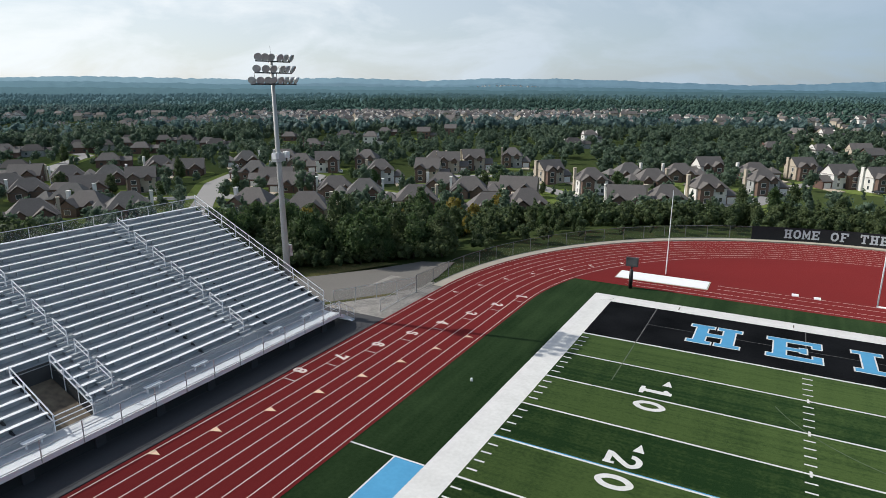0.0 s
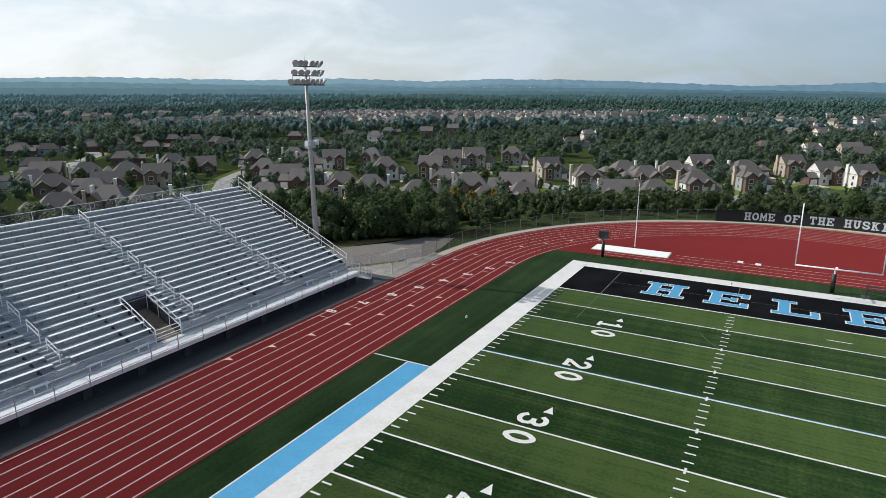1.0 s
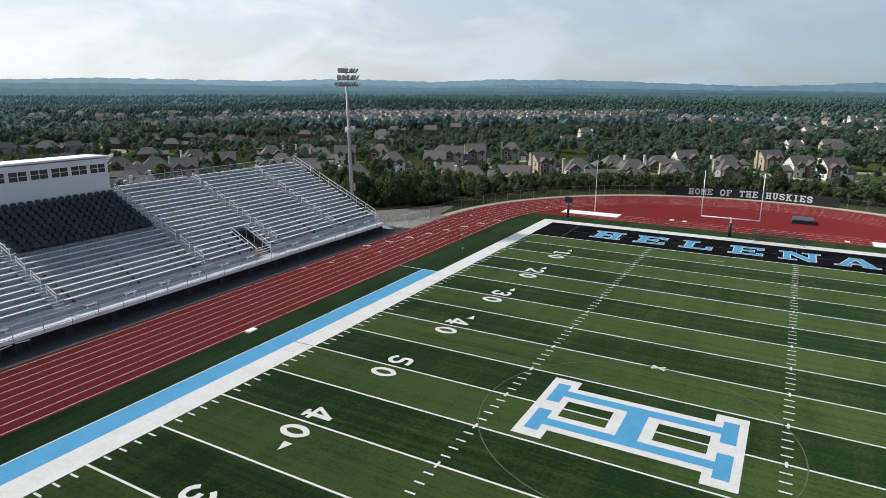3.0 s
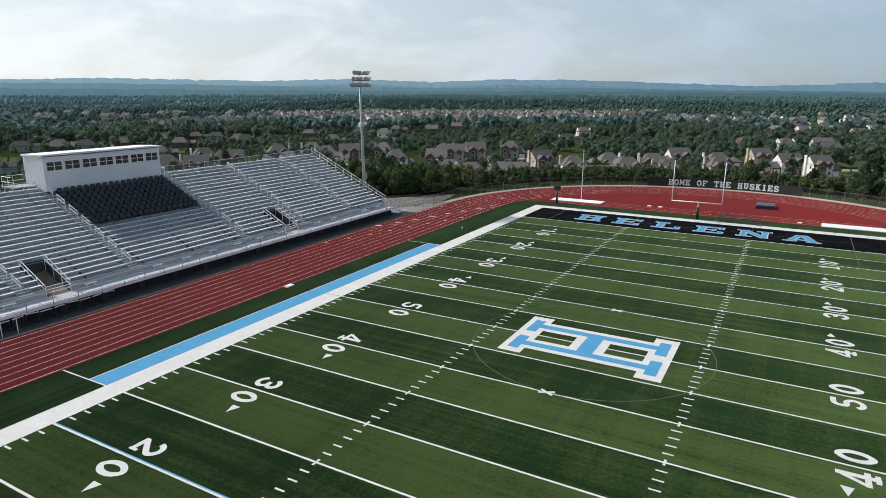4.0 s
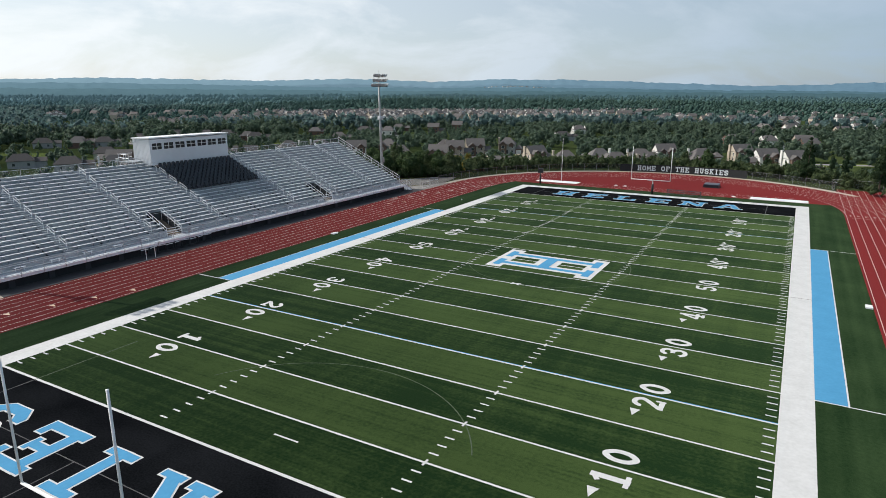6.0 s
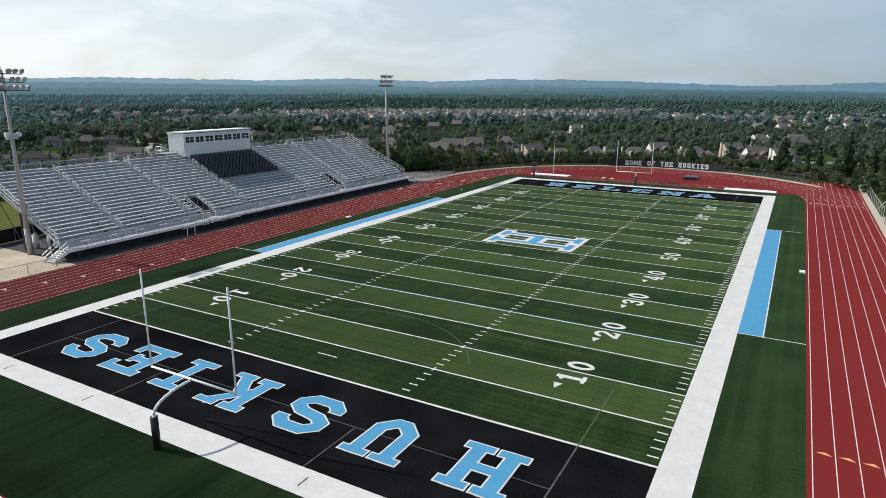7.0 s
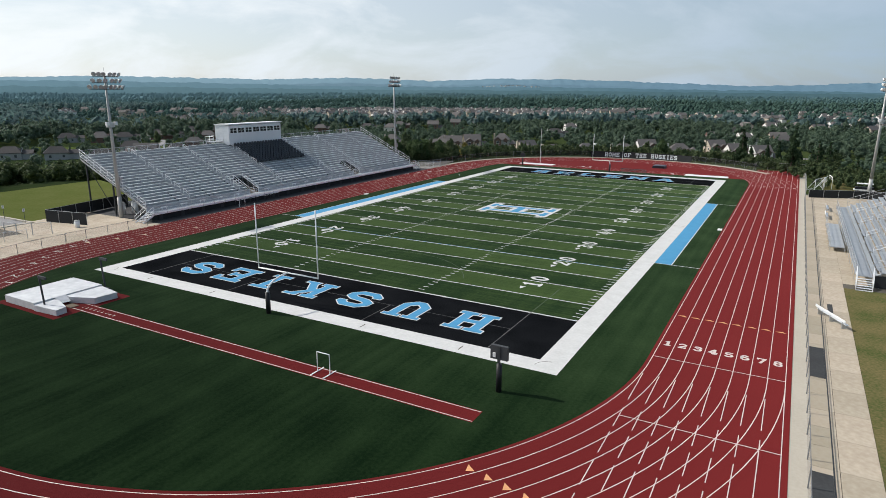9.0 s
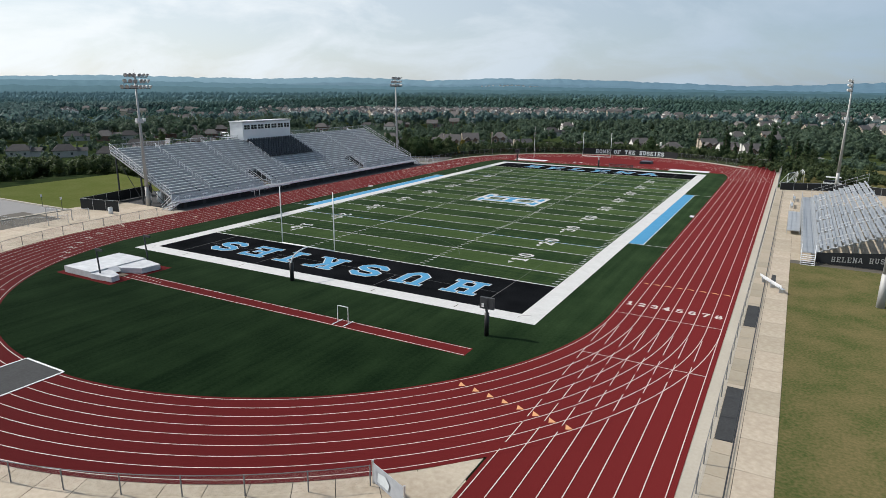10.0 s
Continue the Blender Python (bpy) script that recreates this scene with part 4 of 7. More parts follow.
setting("access_road", Shape().poly([(-48.2, 41.0, -0.03), (-44.1, 46.6, -0.03), (-42.5, 50, -0.03), (-42.8, 54, -0.03), (-44, 60, -0.03), (-47.5, 58.5, -0.03), (-50.5, 53, -0.03), (-55.5, 46.5, -0.05), (-62, 41.0, -0.05)]), ROADGREY, "grey asphalt service road beside the stand", "road")

# ---------------------------------------------------------------- fences
def arc(cx, cy, r, a0, a1, n):
    return [(cx + r * math.cos(radians(a0 + (a1 - a0) * i / n)), cy + r * math.sin(radians(a0 + (a1 - a0) * i / n))) for i in range(n + 1)]


def fence(name, label, pts, high, link, post_r=0.035, gap=3.0, rails=(1.0,), category="fence", mat=GALV, base=0.0):
    ob = thing(name, label, category)
    run = [Vector((*p, base)) for p in pts]
    lengths = [(b - a).length for a, b in zip(run, run[1:])]
    total, want = sum(lengths), 0.0
    count = max(1, round(total / gap))
    me = Shape().tube((0, 0, -0.05), (0, 0, high + .03), post_r, n=6).data("post", mat)
    for i in range(count + 1):
        s, k = total * i / count, 0
        while k < len(lengths) - 1 and s > lengths[k]:
            s -= lengths[k]
            k += 1
        p = run[k].lerp(run[k + 1], min(1, s / lengths[k]))
        part("post", me, None, ob).location = p
    for level in rails:
        rail = Shape().path([(p.x, p.y, p.z + high * level) for p in run], 0.024, 5)
        part("rail", rail, mat, ob)
    if link:
        web = Shape()
        for a, b in zip(run, run[1:]):
            web.poly([a, b, (b.x, b.y, b.z + high), (a.x, a.y, a.z + high)])
        part("chain_link", web, link, ob, "galvanised chain link mesh" if link is LINK else "dark chain link mesh")
    return ob


fence("trackside_fence", "low galvanised chain link fence on the concrete beyond the bend", [(-41.35, -39.2), (-41.35, -51)] + arc(0, -CY, 41.15, 180, 311.4, 44), 1.15, LINK, rails=(1.0,), mat=FENCE_STEEL)
fence("walkway_fence", "low galvanised chain link fence along the straight", [(41.55, CHUTE_NEAR), (41.55, 36.0)], 1.2, LINK, gap=2.9, rails=(1.0,), mat=FENCE_STEEL)
fence("walkway_fence", "galvanised chain link fence beside the far straight", [(41.7, 40.0), (41.7, 84.0), (30.5, 84.4)], 1.8, LINK_FINE, gap=2.9, rails=(1.0,), mat=POLE)
fence("boundary_fence", "dark chain link fence round the far bend", arc(0, CY, 41.8, 52, 178, 60) + [(-42.08, 48.24)], 1.75, LINK_DARK, gap=3.0, rails=(1.0, 0.04), mat=FENCE_STEEL)
fence("boundary_fence", "dark chain link fence above the far bend", [(30.5, 84.4)] + arc(0, CY, 41.8, 40, 52, 6)[1:], 1.75, LINK_DARK, gap=3.0, rails=(1.0, 0.04), mat=FENCE_STEEL)
fence("gate_fence", "low galvanised chain link fence along the kerb", [(-42.08, 48.14), (-42.16, 45.2), (-41.98, 41.7)], 1.1, LINK, gap=3.2, rails=(1.0, .05))
fence("gate_fence", "galvanised chain link fence beside the service road", [(-42.2, 48.3), (-43.4, 46.1), (-46.6, 40.9)], 1.5, LINK, gap=2.4)
fence("yard_fence", "galvanised chain link fence along the parking lot", [(-64, -62), (-55.9, -57.8), (-50.6, -57.6), (-48.2, -55.2), (-47.5, -52.4)], 1.25, LINK, gap=2.6)
fence("yard_fence", "short galvanised fence panel with heavy posts", [(-53.4, -52.2), (-50.0, -51.6), (-47.9, -49.0)], 1.6, LINK, gap=2.4, post_r=0.06)
ws = fence("windscreen_fence", "black windscreen cloth on a fence beside the stand", [(-59.6, -29.5), (-56.4, -45.0), (-48.8, -43.5)], 1.8, None, gap=2.6)
cloth = Shape()
for (xa, ya), (xb, yb) in (((-59.6, -29.5), (-56.4, -45.0)), ((-56.4, -45.0), (-48.8, -43.5))):
    cloth.poly([(xa, ya, .05), (xb, yb, .05), (xb, yb, 1.78), (xa, ya, 1.78)])
part("cloth", cloth, SCREEN, ws, "black woven cloth")
ws = fence("windscreen_fence", "black windscreen cloth on a fence behind the walkway", [(42.2, 39.6), (51.5, 43.0), (62.0, 41.0)], 1.5, None, gap=2.6)
cloth = Shape()
for (xa, ya), (xb, yb) in (((42.2, 39.6), (51.5, 43.0)), ((51.5, 43.0), (62.0, 41.0))):
    cloth.poly([(xa, ya, .05), (xb, yb, .05), (xb, yb, 1.5), (xa, ya, 1.5)])
part("cloth", cloth, SCREEN, ws, "black woven cloth")

# banner gate at the end of the near fence
gate = thing("fence_banner", "pale grey printed banner on a small gate", "banner")
part("post", Shape().tube((27.2, -81.6, 0), (27.2, -81.6, 1.3), .06), GALV, gate)
part("post", Shape().tube((29.7, -82.6, 0), (29.7, -82.6, 1.3), .06), GALV, gate)
part("cloth", Shape().prism([(27.25, -81.63), (27.26, -81.66), (29.66, -82.6), (29.65, -82.57)], .12, 1.2), BANNER_GREY, gate, "grey banner cloth with faded print")
part("print", Shape().poly([(27.62, -81.85, .35), (28.5, -82.2, .35), (28.62, -82.245, .7), (28.3, -82.12, 1.0), (27.7, -81.88, .9)]), LETTER_GREY, gate, "faded round emblem")

# long dark sign on the far fence
sign = thing("fence_sign", "long black fence sign with pale block lettering", "sign")
SR = 41.70


def on_arc(r):
    return lambda a, z: (r * math.sin(a), CY + r * math.cos(a), z)


board = Shape()
A0, A1 = math.asin(-14.2 / SR), math.asin(14.2 / SR)
put = on_arc(SR)
for i in range(24):
    a, b = A0 + (A1 - A0) * i / 24, A0 + (A1 - A0) * (i + 1) / 24
    board.poly([put(a, 0.05), put(b, 0.05), put(b, 1.85), put(a, 1.85)])
part("cloth", board, SCREEN, sign, "black woven cloth")
words = "HOME OF THE HUSKIES"
step_u = 20.9 / len(words)
for i, ch in enumerate(words):
    if ch == " ":
        continue
    u0 = -10.45 + step_u * i
    sh = Shape()
    glyph(sh, ch, lambda u, v, k: on_arc(SR - 0.04 - k)((u0 + u) / SR, 0.40 + v), step_u * 0.9, 1.16, grow=0.022)
    part("letter", sh, LETTER_GREY, sign)

# ---------------------------------------------------------------- grandstand
AISLES = (-28.5, -18.0, -7.5, 7.5, 18.0, 28.5)
ENDY = 36.9
ROWS_N, X_ROW, Z_ROW, PITCH, RISE = 20, -45.0, 2.38, 0.735, 0.345
DECK_Z, DECK_X = 1.25, -42.8
stand = thing("grandstand", "large aluminium grandstand with bench rows and aisles", "grandstand")
cuts = [-ENDY] + [v for a in AISLES for v in (a - .6, a + .6)] + [ENDY]
sections = [(cuts[i], cuts[i + 1]) for i in range(0, len(cuts), 2)]
VOM = (14.1, 16.3)
VOM_ROWS = 5
cache = {}
# own decking for the walkway, lightened to its sunlit tone
DECKING = material("pale walkway decking", (0.60, 0.63, 0.66), 0.5, 0.2, alt=(0.50, 0.53, 0.56), grain=4, coarse=0.5, amount=0.7, bump=0.05)


def plank(kind, length):
    """Bench boards, foot boards and risers of one length share a mesh; y runs from 0."""
    key = (kind, round(length, 3))
    if key not in cache:
        s = Shape()
        if kind == "seat":
            s.slab([(0.0, -0.045), (0.012, -0.012), (0.03, 0.0), (-0.24, 0.0), (-0.25, -0.045)][::-1], 0, length)
        elif kind == "foot":
            s.box(-0.33, 0.40, 0, length, -0.475, -0.43)
        else:
            s.box(-0.355, -0.333, 0, length, -0.47, -0.43 + RISE - 0.045)
            for y in np.arange(0.6, length, 1.83):
                s.box(-0.333, -0.20, y, y + .035, -0.43, -0.43 + RISE - 0.05)
        cache[key] = s.data(kind, ALU if kind == "seat" else ALU_DECK)
    return cache[key]


def row_spans(i, y0, y1):
    """What is left of a section in row i beside the stair wells."""
    spans = [(y0, y1)]
    if i < VOM_ROWS:
        for c in ((VOM[0], VOM[1]), (-VOM[1], -VOM[0])):
            spans = [q for a, b in spans for q in ((a, min(b, c[0])), (max(a, c[1]), b)) if q[1] - q[0] > 0.05]
    return spans


for i in range(ROWS_N):
    x, z = X_ROW - PITCH * i, Z_ROW + RISE * i
    for y0, y1 in sections:
        chairs = y0 > -8 and y1 < 8
        if chairs and i > 17:
            continue
        for a, b in row_spans(i, y0, y1):
            for kind in ("foot", "riser", "seat"):
                if kind == "seat" and chairs and i >= 9:
                    continue
                o = part({"seat": "bench", "foot": "foot_board", "riser": "riser"}[kind], plank(kind, b - a), None, stand)
                o.location = (x, a, z)
    for a in AISLES:
        o = part("aisle_step", plank("foot", 1.2), None, stand)
        o.location = (x, a - .6, z)
        o = part("riser", plank("riser", 1.2), None, stand)
        o.location = (x, a - .6, z)
        key = "half"
        if key not in cache:
            cache[key] = Shape().box(-0.32, -0.02, 0.06, 1.14, -0.43 + RISE * .5 - .03, -0.43 + RISE * .5).box(-0.05, -0.02, 0.06, 1.14, -0.43, -0.43 + RISE * .5).data("half_step", ALU_DECK)
        part("half_step", cache[key], None, stand).location = (x, a - .6, z)
# aisle handrails: loops with a middle rail
loop = Shape()
d = Vector((-PITCH * 1.75, 0, RISE * 1.75))
for h in (0.92, 0.55):
    loop.tube((0, 0, h), (d.x, 0, d.z + h), 0.034, n=6)
for q in (0, 1):
    loop.tube((d.x * q, 0, d.z * q), (d.x * q, 0, d.z * q + .92), 0.034, n=6)
loop_me = loop.data("handrail", ALU)
for a in AISLES:
    for k in range(7):
        i = 0.55 + 2.75 * k
        part("handrail", loop_me, None, stand).location = (X_ROW - PITCH * i + .2, a, Z_ROW + RISE * i - .43)
# top walkway guard and end guards
TOPX, TOPZ = X_ROW - PITCH * (ROWS_N - 1) - .4, Z_ROW + RISE * (ROWS_N - 1)
for y0, y1 in ((-ENDY, -8.0), (7.1, ENDY)):
    back_rail = Shape()
    for h in (-.3, 0.72):
        back_rail.tube((TOPX, y0, TOPZ + h), (TOPX, y1, TOPZ + h), 0.030)
    for y in np.linspace(y0, y1, 13):
        back_rail.tube((TOPX, y, TOPZ - .6), (TOPX, y, TOPZ + .72), 0.026)
    part("back_guard", back_rail, GALV, stand, "galvanised guard rail")
for y0, y1 in ((-ENDY, -8.0), (7.1, ENDY)):
    part("chain_link", Shape().poly([(TOPX, y0, TOPZ - .5), (TOPX, y1, TOPZ - .5), (TOPX, y1, TOPZ + .62), (TOPX, y0, TOPZ + .62)]), LINK, stand)
part("back_board", Shape().box(TOPX + .02, TOPX + .05, -ENDY, -8.0, TOPZ - .45, TOPZ - .12).box(TOPX + .02, TOPX + .05, 7.1, ENDY, TOPZ - .45, TOPZ - .12), ALU, stand)
for s in (-1, 1):
    y = s * (ENDY + .04)
    g = Shape()
    p0, p1 = Vector((X_ROW + .5, y, Z_ROW - .1)), Vector((TOPX, y, TOPZ + .35))
    for h in (0.95, 0.45, -.15):
        g.tube(p0 + Vector((0, 0, h - .3)), p1 + Vector((0, 0, h - .3)), 0.034)
    for q in np.linspace(0, 1, 10):
        p = p0.lerp(p1, q)
        g.tube(p + Vector((0, 0, -.55)), p + Vector((0, 0, .65)), 0.034)
    part("end_guard", g, ALU, stand, "sloping aluminium guard rail")
    part("chain_link", Shape().poly([p0 + Vector((0, 0, -.45)), p1 + Vector((0, 0, -.45)), p1 + Vector((0, 0, .65)), p0 + Vector((0, 0, .65))]), LINK, stand)
    part("stringer", Shape().poly([(X_ROW + .4, y + s * .03, Z_ROW - .75), (TOPX, y + s * .03, TOPZ - .75), (TOPX, y + s * .03, TOPZ - .45), (X_ROW + .4, y + s * .03, Z_ROW - .45)]), GALV, stand)
# front walkway
for a, b in ((-ENDY, -12.3), (-12.3, 12.3), (12.3, ENDY)):
    part("deck", Shape().box(X_ROW + .35, DECK_X, a, b - .01, DECK_Z - .06, DECK_Z), DECKING, stand, "pale aluminium front walkway")
part("deck_edge", Shape().box(DECK_X, DECK_X + .03, -ENDY, ENDY, DECK_Z - .30, DECK_Z + .03), ALU, stand)
for a, b in ((-ENDY, -VOM[1]), (-VOM[0], VOM[0]), (VOM[1], ENDY)):
    part("front_riser", Shape().box(X_ROW + .36, X_ROW + .39, a, b, DECK_Z, Z_ROW - .43), ALU_DECK, stand)
front = Shape()
for h in (1.07, 0.6, 0.12):
    front.tube((DECK_X + .05, -ENDY, DECK_Z + h), (DECK_X + .05, ENDY, DECK_Z + h), 0.030)
part("front_rail", front, GALV, stand, "galvanised front rail")
post_me = Shape().tube((0, 0, -.25), (0, 0, 1.07), 0.034).data("rail_post", GALV)
for y in np.linspace(-ENDY, ENDY, 34):
    part("rail_post", post_me, None, stand).location = (DECK_X + .05, y, DECK_Z)
part("chain_link", Shape().poly([(DECK_X + .05, -ENDY, DECK_Z), (DECK_X + .05, ENDY, DECK_Z), (DECK_X + .05, ENDY, DECK_Z + 1.07), (DECK_X + .05, -ENDY, DECK_Z + 1.07)]), see_through("fine wire", (0.5, 0.5, 0.5), 0.06), stand)
for a, b in sections:
    for c, e in row_spans(0, a, b):
        inner_rail = Shape().path([(X_ROW + .42, c + .1, DECK_Z), (X_ROW + .42, c + .1, DECK_Z + .8), (X_ROW + .42, e - .1, DECK_Z + .8), (X_ROW + .42, e - .1, DECK_Z)], 0.024, 6)
        part("inner_rail", inner_rail.tube((X_ROW + .42, c + .1, DECK_Z + .45), (X_ROW + .42, e - .1, DECK_Z + .45), 0.02), GALV, stand)
# companion seats on the walkway
short = Shape().box(-.16, .16, 0, 1.15, .40, .45).box(-.05, .05, .15, .22, 0, .40).box(-.05, .05, .93, 1.0, 0, .40).data("companion_seat", ALU)
for i in range(20):
    y = -34.6 + 3.6 * i
    if min(abs(y + .6 - c) for c in (*AISLES, -15.2, 15.2)) > 1.6:
        part("companion_seat", short, None, stand).location = (X_ROW + .75, y, DECK_Z)
# stair wells through the lower rows
WELL_FLOOR = material("mottled brown floor", (0.21, 0.17, 0.12), 0.9, alt=(0.10, 0.08, 0.06), grain=3, coarse=0.8, amount=1.0, bump=0.3)
for s in (-1, 1):
    ya, yb = sorted((s * VOM[0], s * VOM[1]))
    xb = X_ROW - PITCH * (VOM_ROWS - .5)
    top = DECK_Z + RISE * VOM_ROWS + .25
    for y in (ya, yb):
        w = Shape()
        for h in (1.1, .65):
            w.tube((X_ROW + .4, y, DECK_Z + h), (xb, y, top + h), 0.042)
        for q in np.linspace(0, 1, 4):
            x = X_ROW + .4 + (xb - X_ROW - .4) * q
            w.tube((x, y, DECK_Z), (x, y, DECK_Z + 1.1 + (top - DECK_Z) * q), 0.04)
        part("well_rail", w, ALU, stand, "aluminium rails beside a stair well")
        # dark panels carry the shade of the open frame beside the well
        part("well_wall", Shape().box(xb, X_ROW + .4, y - .02, y + .02, DECK_Z - .8, DECK_Z - .02), STEEL_DARK, stand)
        pts = [(X_ROW + .4, y, DECK_Z - .2), (xb, y, DECK_Z - .2), (xb, y, Z_ROW + RISE * VOM_ROWS - .45), (X_ROW + .4, y, Z_ROW - .45)]
        part("well_side", Shape().poly(pts), STEEL_DARK, stand)
    for x, z in ((X_ROW + .42, DECK_Z),):
        gate = Shape()
        for h in (1.0, .7, .4):
            gate.tube((x, ya, z + h), (x, yb, z + h), 0.034)
        part("well_gate", gate, ALU, stand)
    # floor raised as a slope so that the sun reaches it
    zf, zb = DECK_Z - .06, DECK_Z + RISE * VOM_ROWS * .85
    ramp = Shape()
    low = [(X_ROW + .35, ya + .03, zf - .1), (X_ROW + .35, yb - .03, zf - .1), (xb, yb - .03, zb - .1), (xb, ya + .03, zb - .1)]
    high = [(x, y, z + .1) for x, y, z in low]
    ramp.poly(high).poly(low[::-1])
    for i in range(4):
        ramp.poly([low[i], low[(i + 1) % 4], high[(i + 1) % 4], high[i]])
    part("well_ramp", ramp, WELL_FLOOR, stand, "dirty brown floor of the stair well, raised into the sun")
    # dark panel put where the well opens into shade under the seats
    part("well_back", Shape().box(xb - .05, xb, ya, yb, zb - .3, Z_ROW + RISE * VOM_ROWS - .3), STEEL_DARK, stand)
# frame under the seats
for y in np.linspace(-ENDY + .1, ENDY - .1, 13):
    one = Shape()
    for x in (-46.2, -52.0, -58.2):
        top = Z_ROW + RISE * (X_ROW - x) / PITCH - .55
        one.box(x - .1, x + .1, y - .1, y + .1, -.05, top)
    one.tube((-46.2, y, .3), (-52, y, Z_ROW + RISE * (X_ROW + 52) / PITCH - .8), .05)
    one.tube((-52, y, .3), (-58.2, y, Z_ROW + RISE * (X_ROW + 58.2) / PITCH - .8), .05)
    one.tube((X_ROW + .3, y, Z_ROW - .62), (TOPX, y, TOPZ - .62), .09)
    part("frame", one, STEEL_DARK, stand, "dark steel frame")
# dark piers and a black sheet stand in for the shade under the walkway
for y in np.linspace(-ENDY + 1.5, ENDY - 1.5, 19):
    part("pier", Shape().box(-43.6, -43.28, y - .3, y + .3, -.05, DECK_Z - .07), ASPHALT, stand, "pier in a shade-dark colour under the walkway")
part("skirt", Shape().box(-43.45, -43.4, -ENDY, ENDY, 0.0, DECK_Z - .06), SCREEN, stand, "black sheet standing in for the shade under the walkway")
# end stairs
for s in (-1, 1):
    st = thing("stand_stair", "aluminium stair from the ground to the front walkway", "stair", "stand stairs")
    n = 7
    for k in range(n):
        y0 = s * (ENDY + .28 * k)
        part("tread", Shape().box(X_ROW + .5, DECK_X - .05, min(y0, y0 + s * .3), max(y0, y0 + s * .3), DECK_Z - .02 - .178 * (k + 1) - .03, DECK_Z - .02 - .178 * (k + 1)), ALU, st)
    for x in (X_ROW + .45, DECK_X):
        part("stringer", Shape().poly([(x, s * ENDY, DECK_Z - .35), (x, s * (ENDY + .28 * n), -.05), (x, s * (ENDY + .28 * n), .15), (x, s * ENDY, DECK_Z)]), ALU, st)
        r = Shape()
        for h in (.5, 1.0):
            r.tube((x, s * ENDY, DECK_Z + h), (x, s * (ENDY + .28 * n), h), .026)
        for q in (0, .5, 1):
            r.tube((x, s * (ENDY + .28 * n * q), DECK_Z * (1 - q) - .1 + .1 * q), (x, s * (ENDY + .28 * n * q), DECK_Z * (1 - q) + 1.0), .026)
        part("handrail", r, ALU, st)

# black chairs before the press box
chair = Shape().box(-.44, .02, -.27, .27, -.05, .02).box(-.40, .0, -.25, .25, .02, .05)
chair.slab([(-.38, .0), (-.47, .0), (-.57, .42), (-.55, .52), (-.48, .52), (-.47, .42)], -.27, .27)
chair.slab([(-.48, .52), (-.55, .52), (-.57, .60), (-.52, .61)], -.19, .19)
for y in (-.30, .27):
    chair.box(-.46, -.02, y, y + .03, .17, .21).box(-.42, -.37, y, y + .03, -.05, .17)
chair_me = chair.data("stadium_chair", BLACK)
for i in range(9, 18):
    for k in range(18):
        y = -6.45 + 12.9 * k / 17
        o = part("stadium_chair", chair_me, None)
        o.location = (X_ROW - PITCH * i + .14, y, Z_ROW + RISE * i)
        tagged(o, "black plastic stadium chair with armrests in a row", "chair", "black chairs before the press box")

# press box
press = thing("press_box", "white clad press box with a row of windows", "press box")
PX0, PX1, PY0, PY1, PZ0, PZ1 = -61.9, -58.1, -7.65, 6.65, 8.55, 12.25
body = Shape().box(PX0, PX1, PY0, PY1, PZ0, PZ1)
part("body", body, METAL_WHITE, press)
for y0, y1 in ((PY0 - .025, PY0), (PY1, PY1 + .025)):
    ribs = Shape()
    for x in np.arange(PX0 + .15, PX1, .3):
        ribs.box(x - .04, x + .04, y0, y1, PZ0, PZ1)
    part("cladding", ribs, METAL_WHITE, press)
part("roof", Shape().slab([(PX0 - .1, PZ1), (PX1 + .25, PZ1 + .12), (PX1 + .25, PZ1 + .30), (PX0 - .1, PZ1 + .18)][::-1], PY0 - .15, PY1 + .15), WHITE, press)
nwin = 7
for i in range(nwin):
    c = PY0 + .15 + (PY1 - PY0 - .3) * (i + .5) / nwin
    for sd in (-1, 1):
        y0 = c + (.0 if sd > 0 else -.86) + .02
        wdw = part("window", Shape().box(PX1, PX1 + .05, y0 - .03, y0 + .86, 10.72, 10.78).box(PX1, PX1 + .05, y0 - .03, y0 + .86, 11.68, 11.74)
                   .box(PX1, PX1 + .05, y0 - .03, y0 + .03, 10.78, 11.68).box(PX1, PX1 + .05, y0 + .80, y0 + .86, 10.78, 11.68)
                   .box(PX1, PX1 + .04, y0 + .03, y0 + .80, 11.21, 11.26), WHITE, press, "white window frame")
        part("pane", Shape().box(PX1 + .002, PX1 + .02, y0 + .03, y0 + .80, 10.78, 11.68), GLASS, wdw)
part("counter_board", Shape().box(PX1 + .01, PX1 + .06, PY0, PY1, 8.55, 9.2), METAL_WHITE, press)
plat = Shape().box(-62.3, -59.8, PY0 - 2.4, PY0 - .02, 9.05, 9.15)
part("platform", plat, ALU_DECK, press, "aluminium landing")
pr = Shape()
for h in (.5, 1.05):
    pr.path([(-59.9, PY0 - 2.3, 9.15 + h), (-62.2, PY0 - 2.3, 9.15 + h), (-62.2, PY0 - .1, 9.15 + h)], .025)
for x, y in ((-59.9, PY0 - 2.3), (-61.0, PY0 - 2.3), (-62.2, PY0 - 2.3), (-62.2, PY0 - 1.2)):
    pr.tube((x, y, 9.1), (x, y, 10.2), .025)
for x, y in ((-62.1, PY0 - 2.2), (-62.1, PY0 - .3)):
    pr.tube((x, y, -.05), (x, y, 9.1), .06)
part("platform_rail", pr, ALU, press)
for x in (PX0 + .3, PX1 - .3):
    for y in (PY0 + .3, 0, PY1 - .3):
        part("column", Shape().box(x - .1, x + .1, y - .1, y + .1, -.05, PZ0), STEEL_DARK, press)

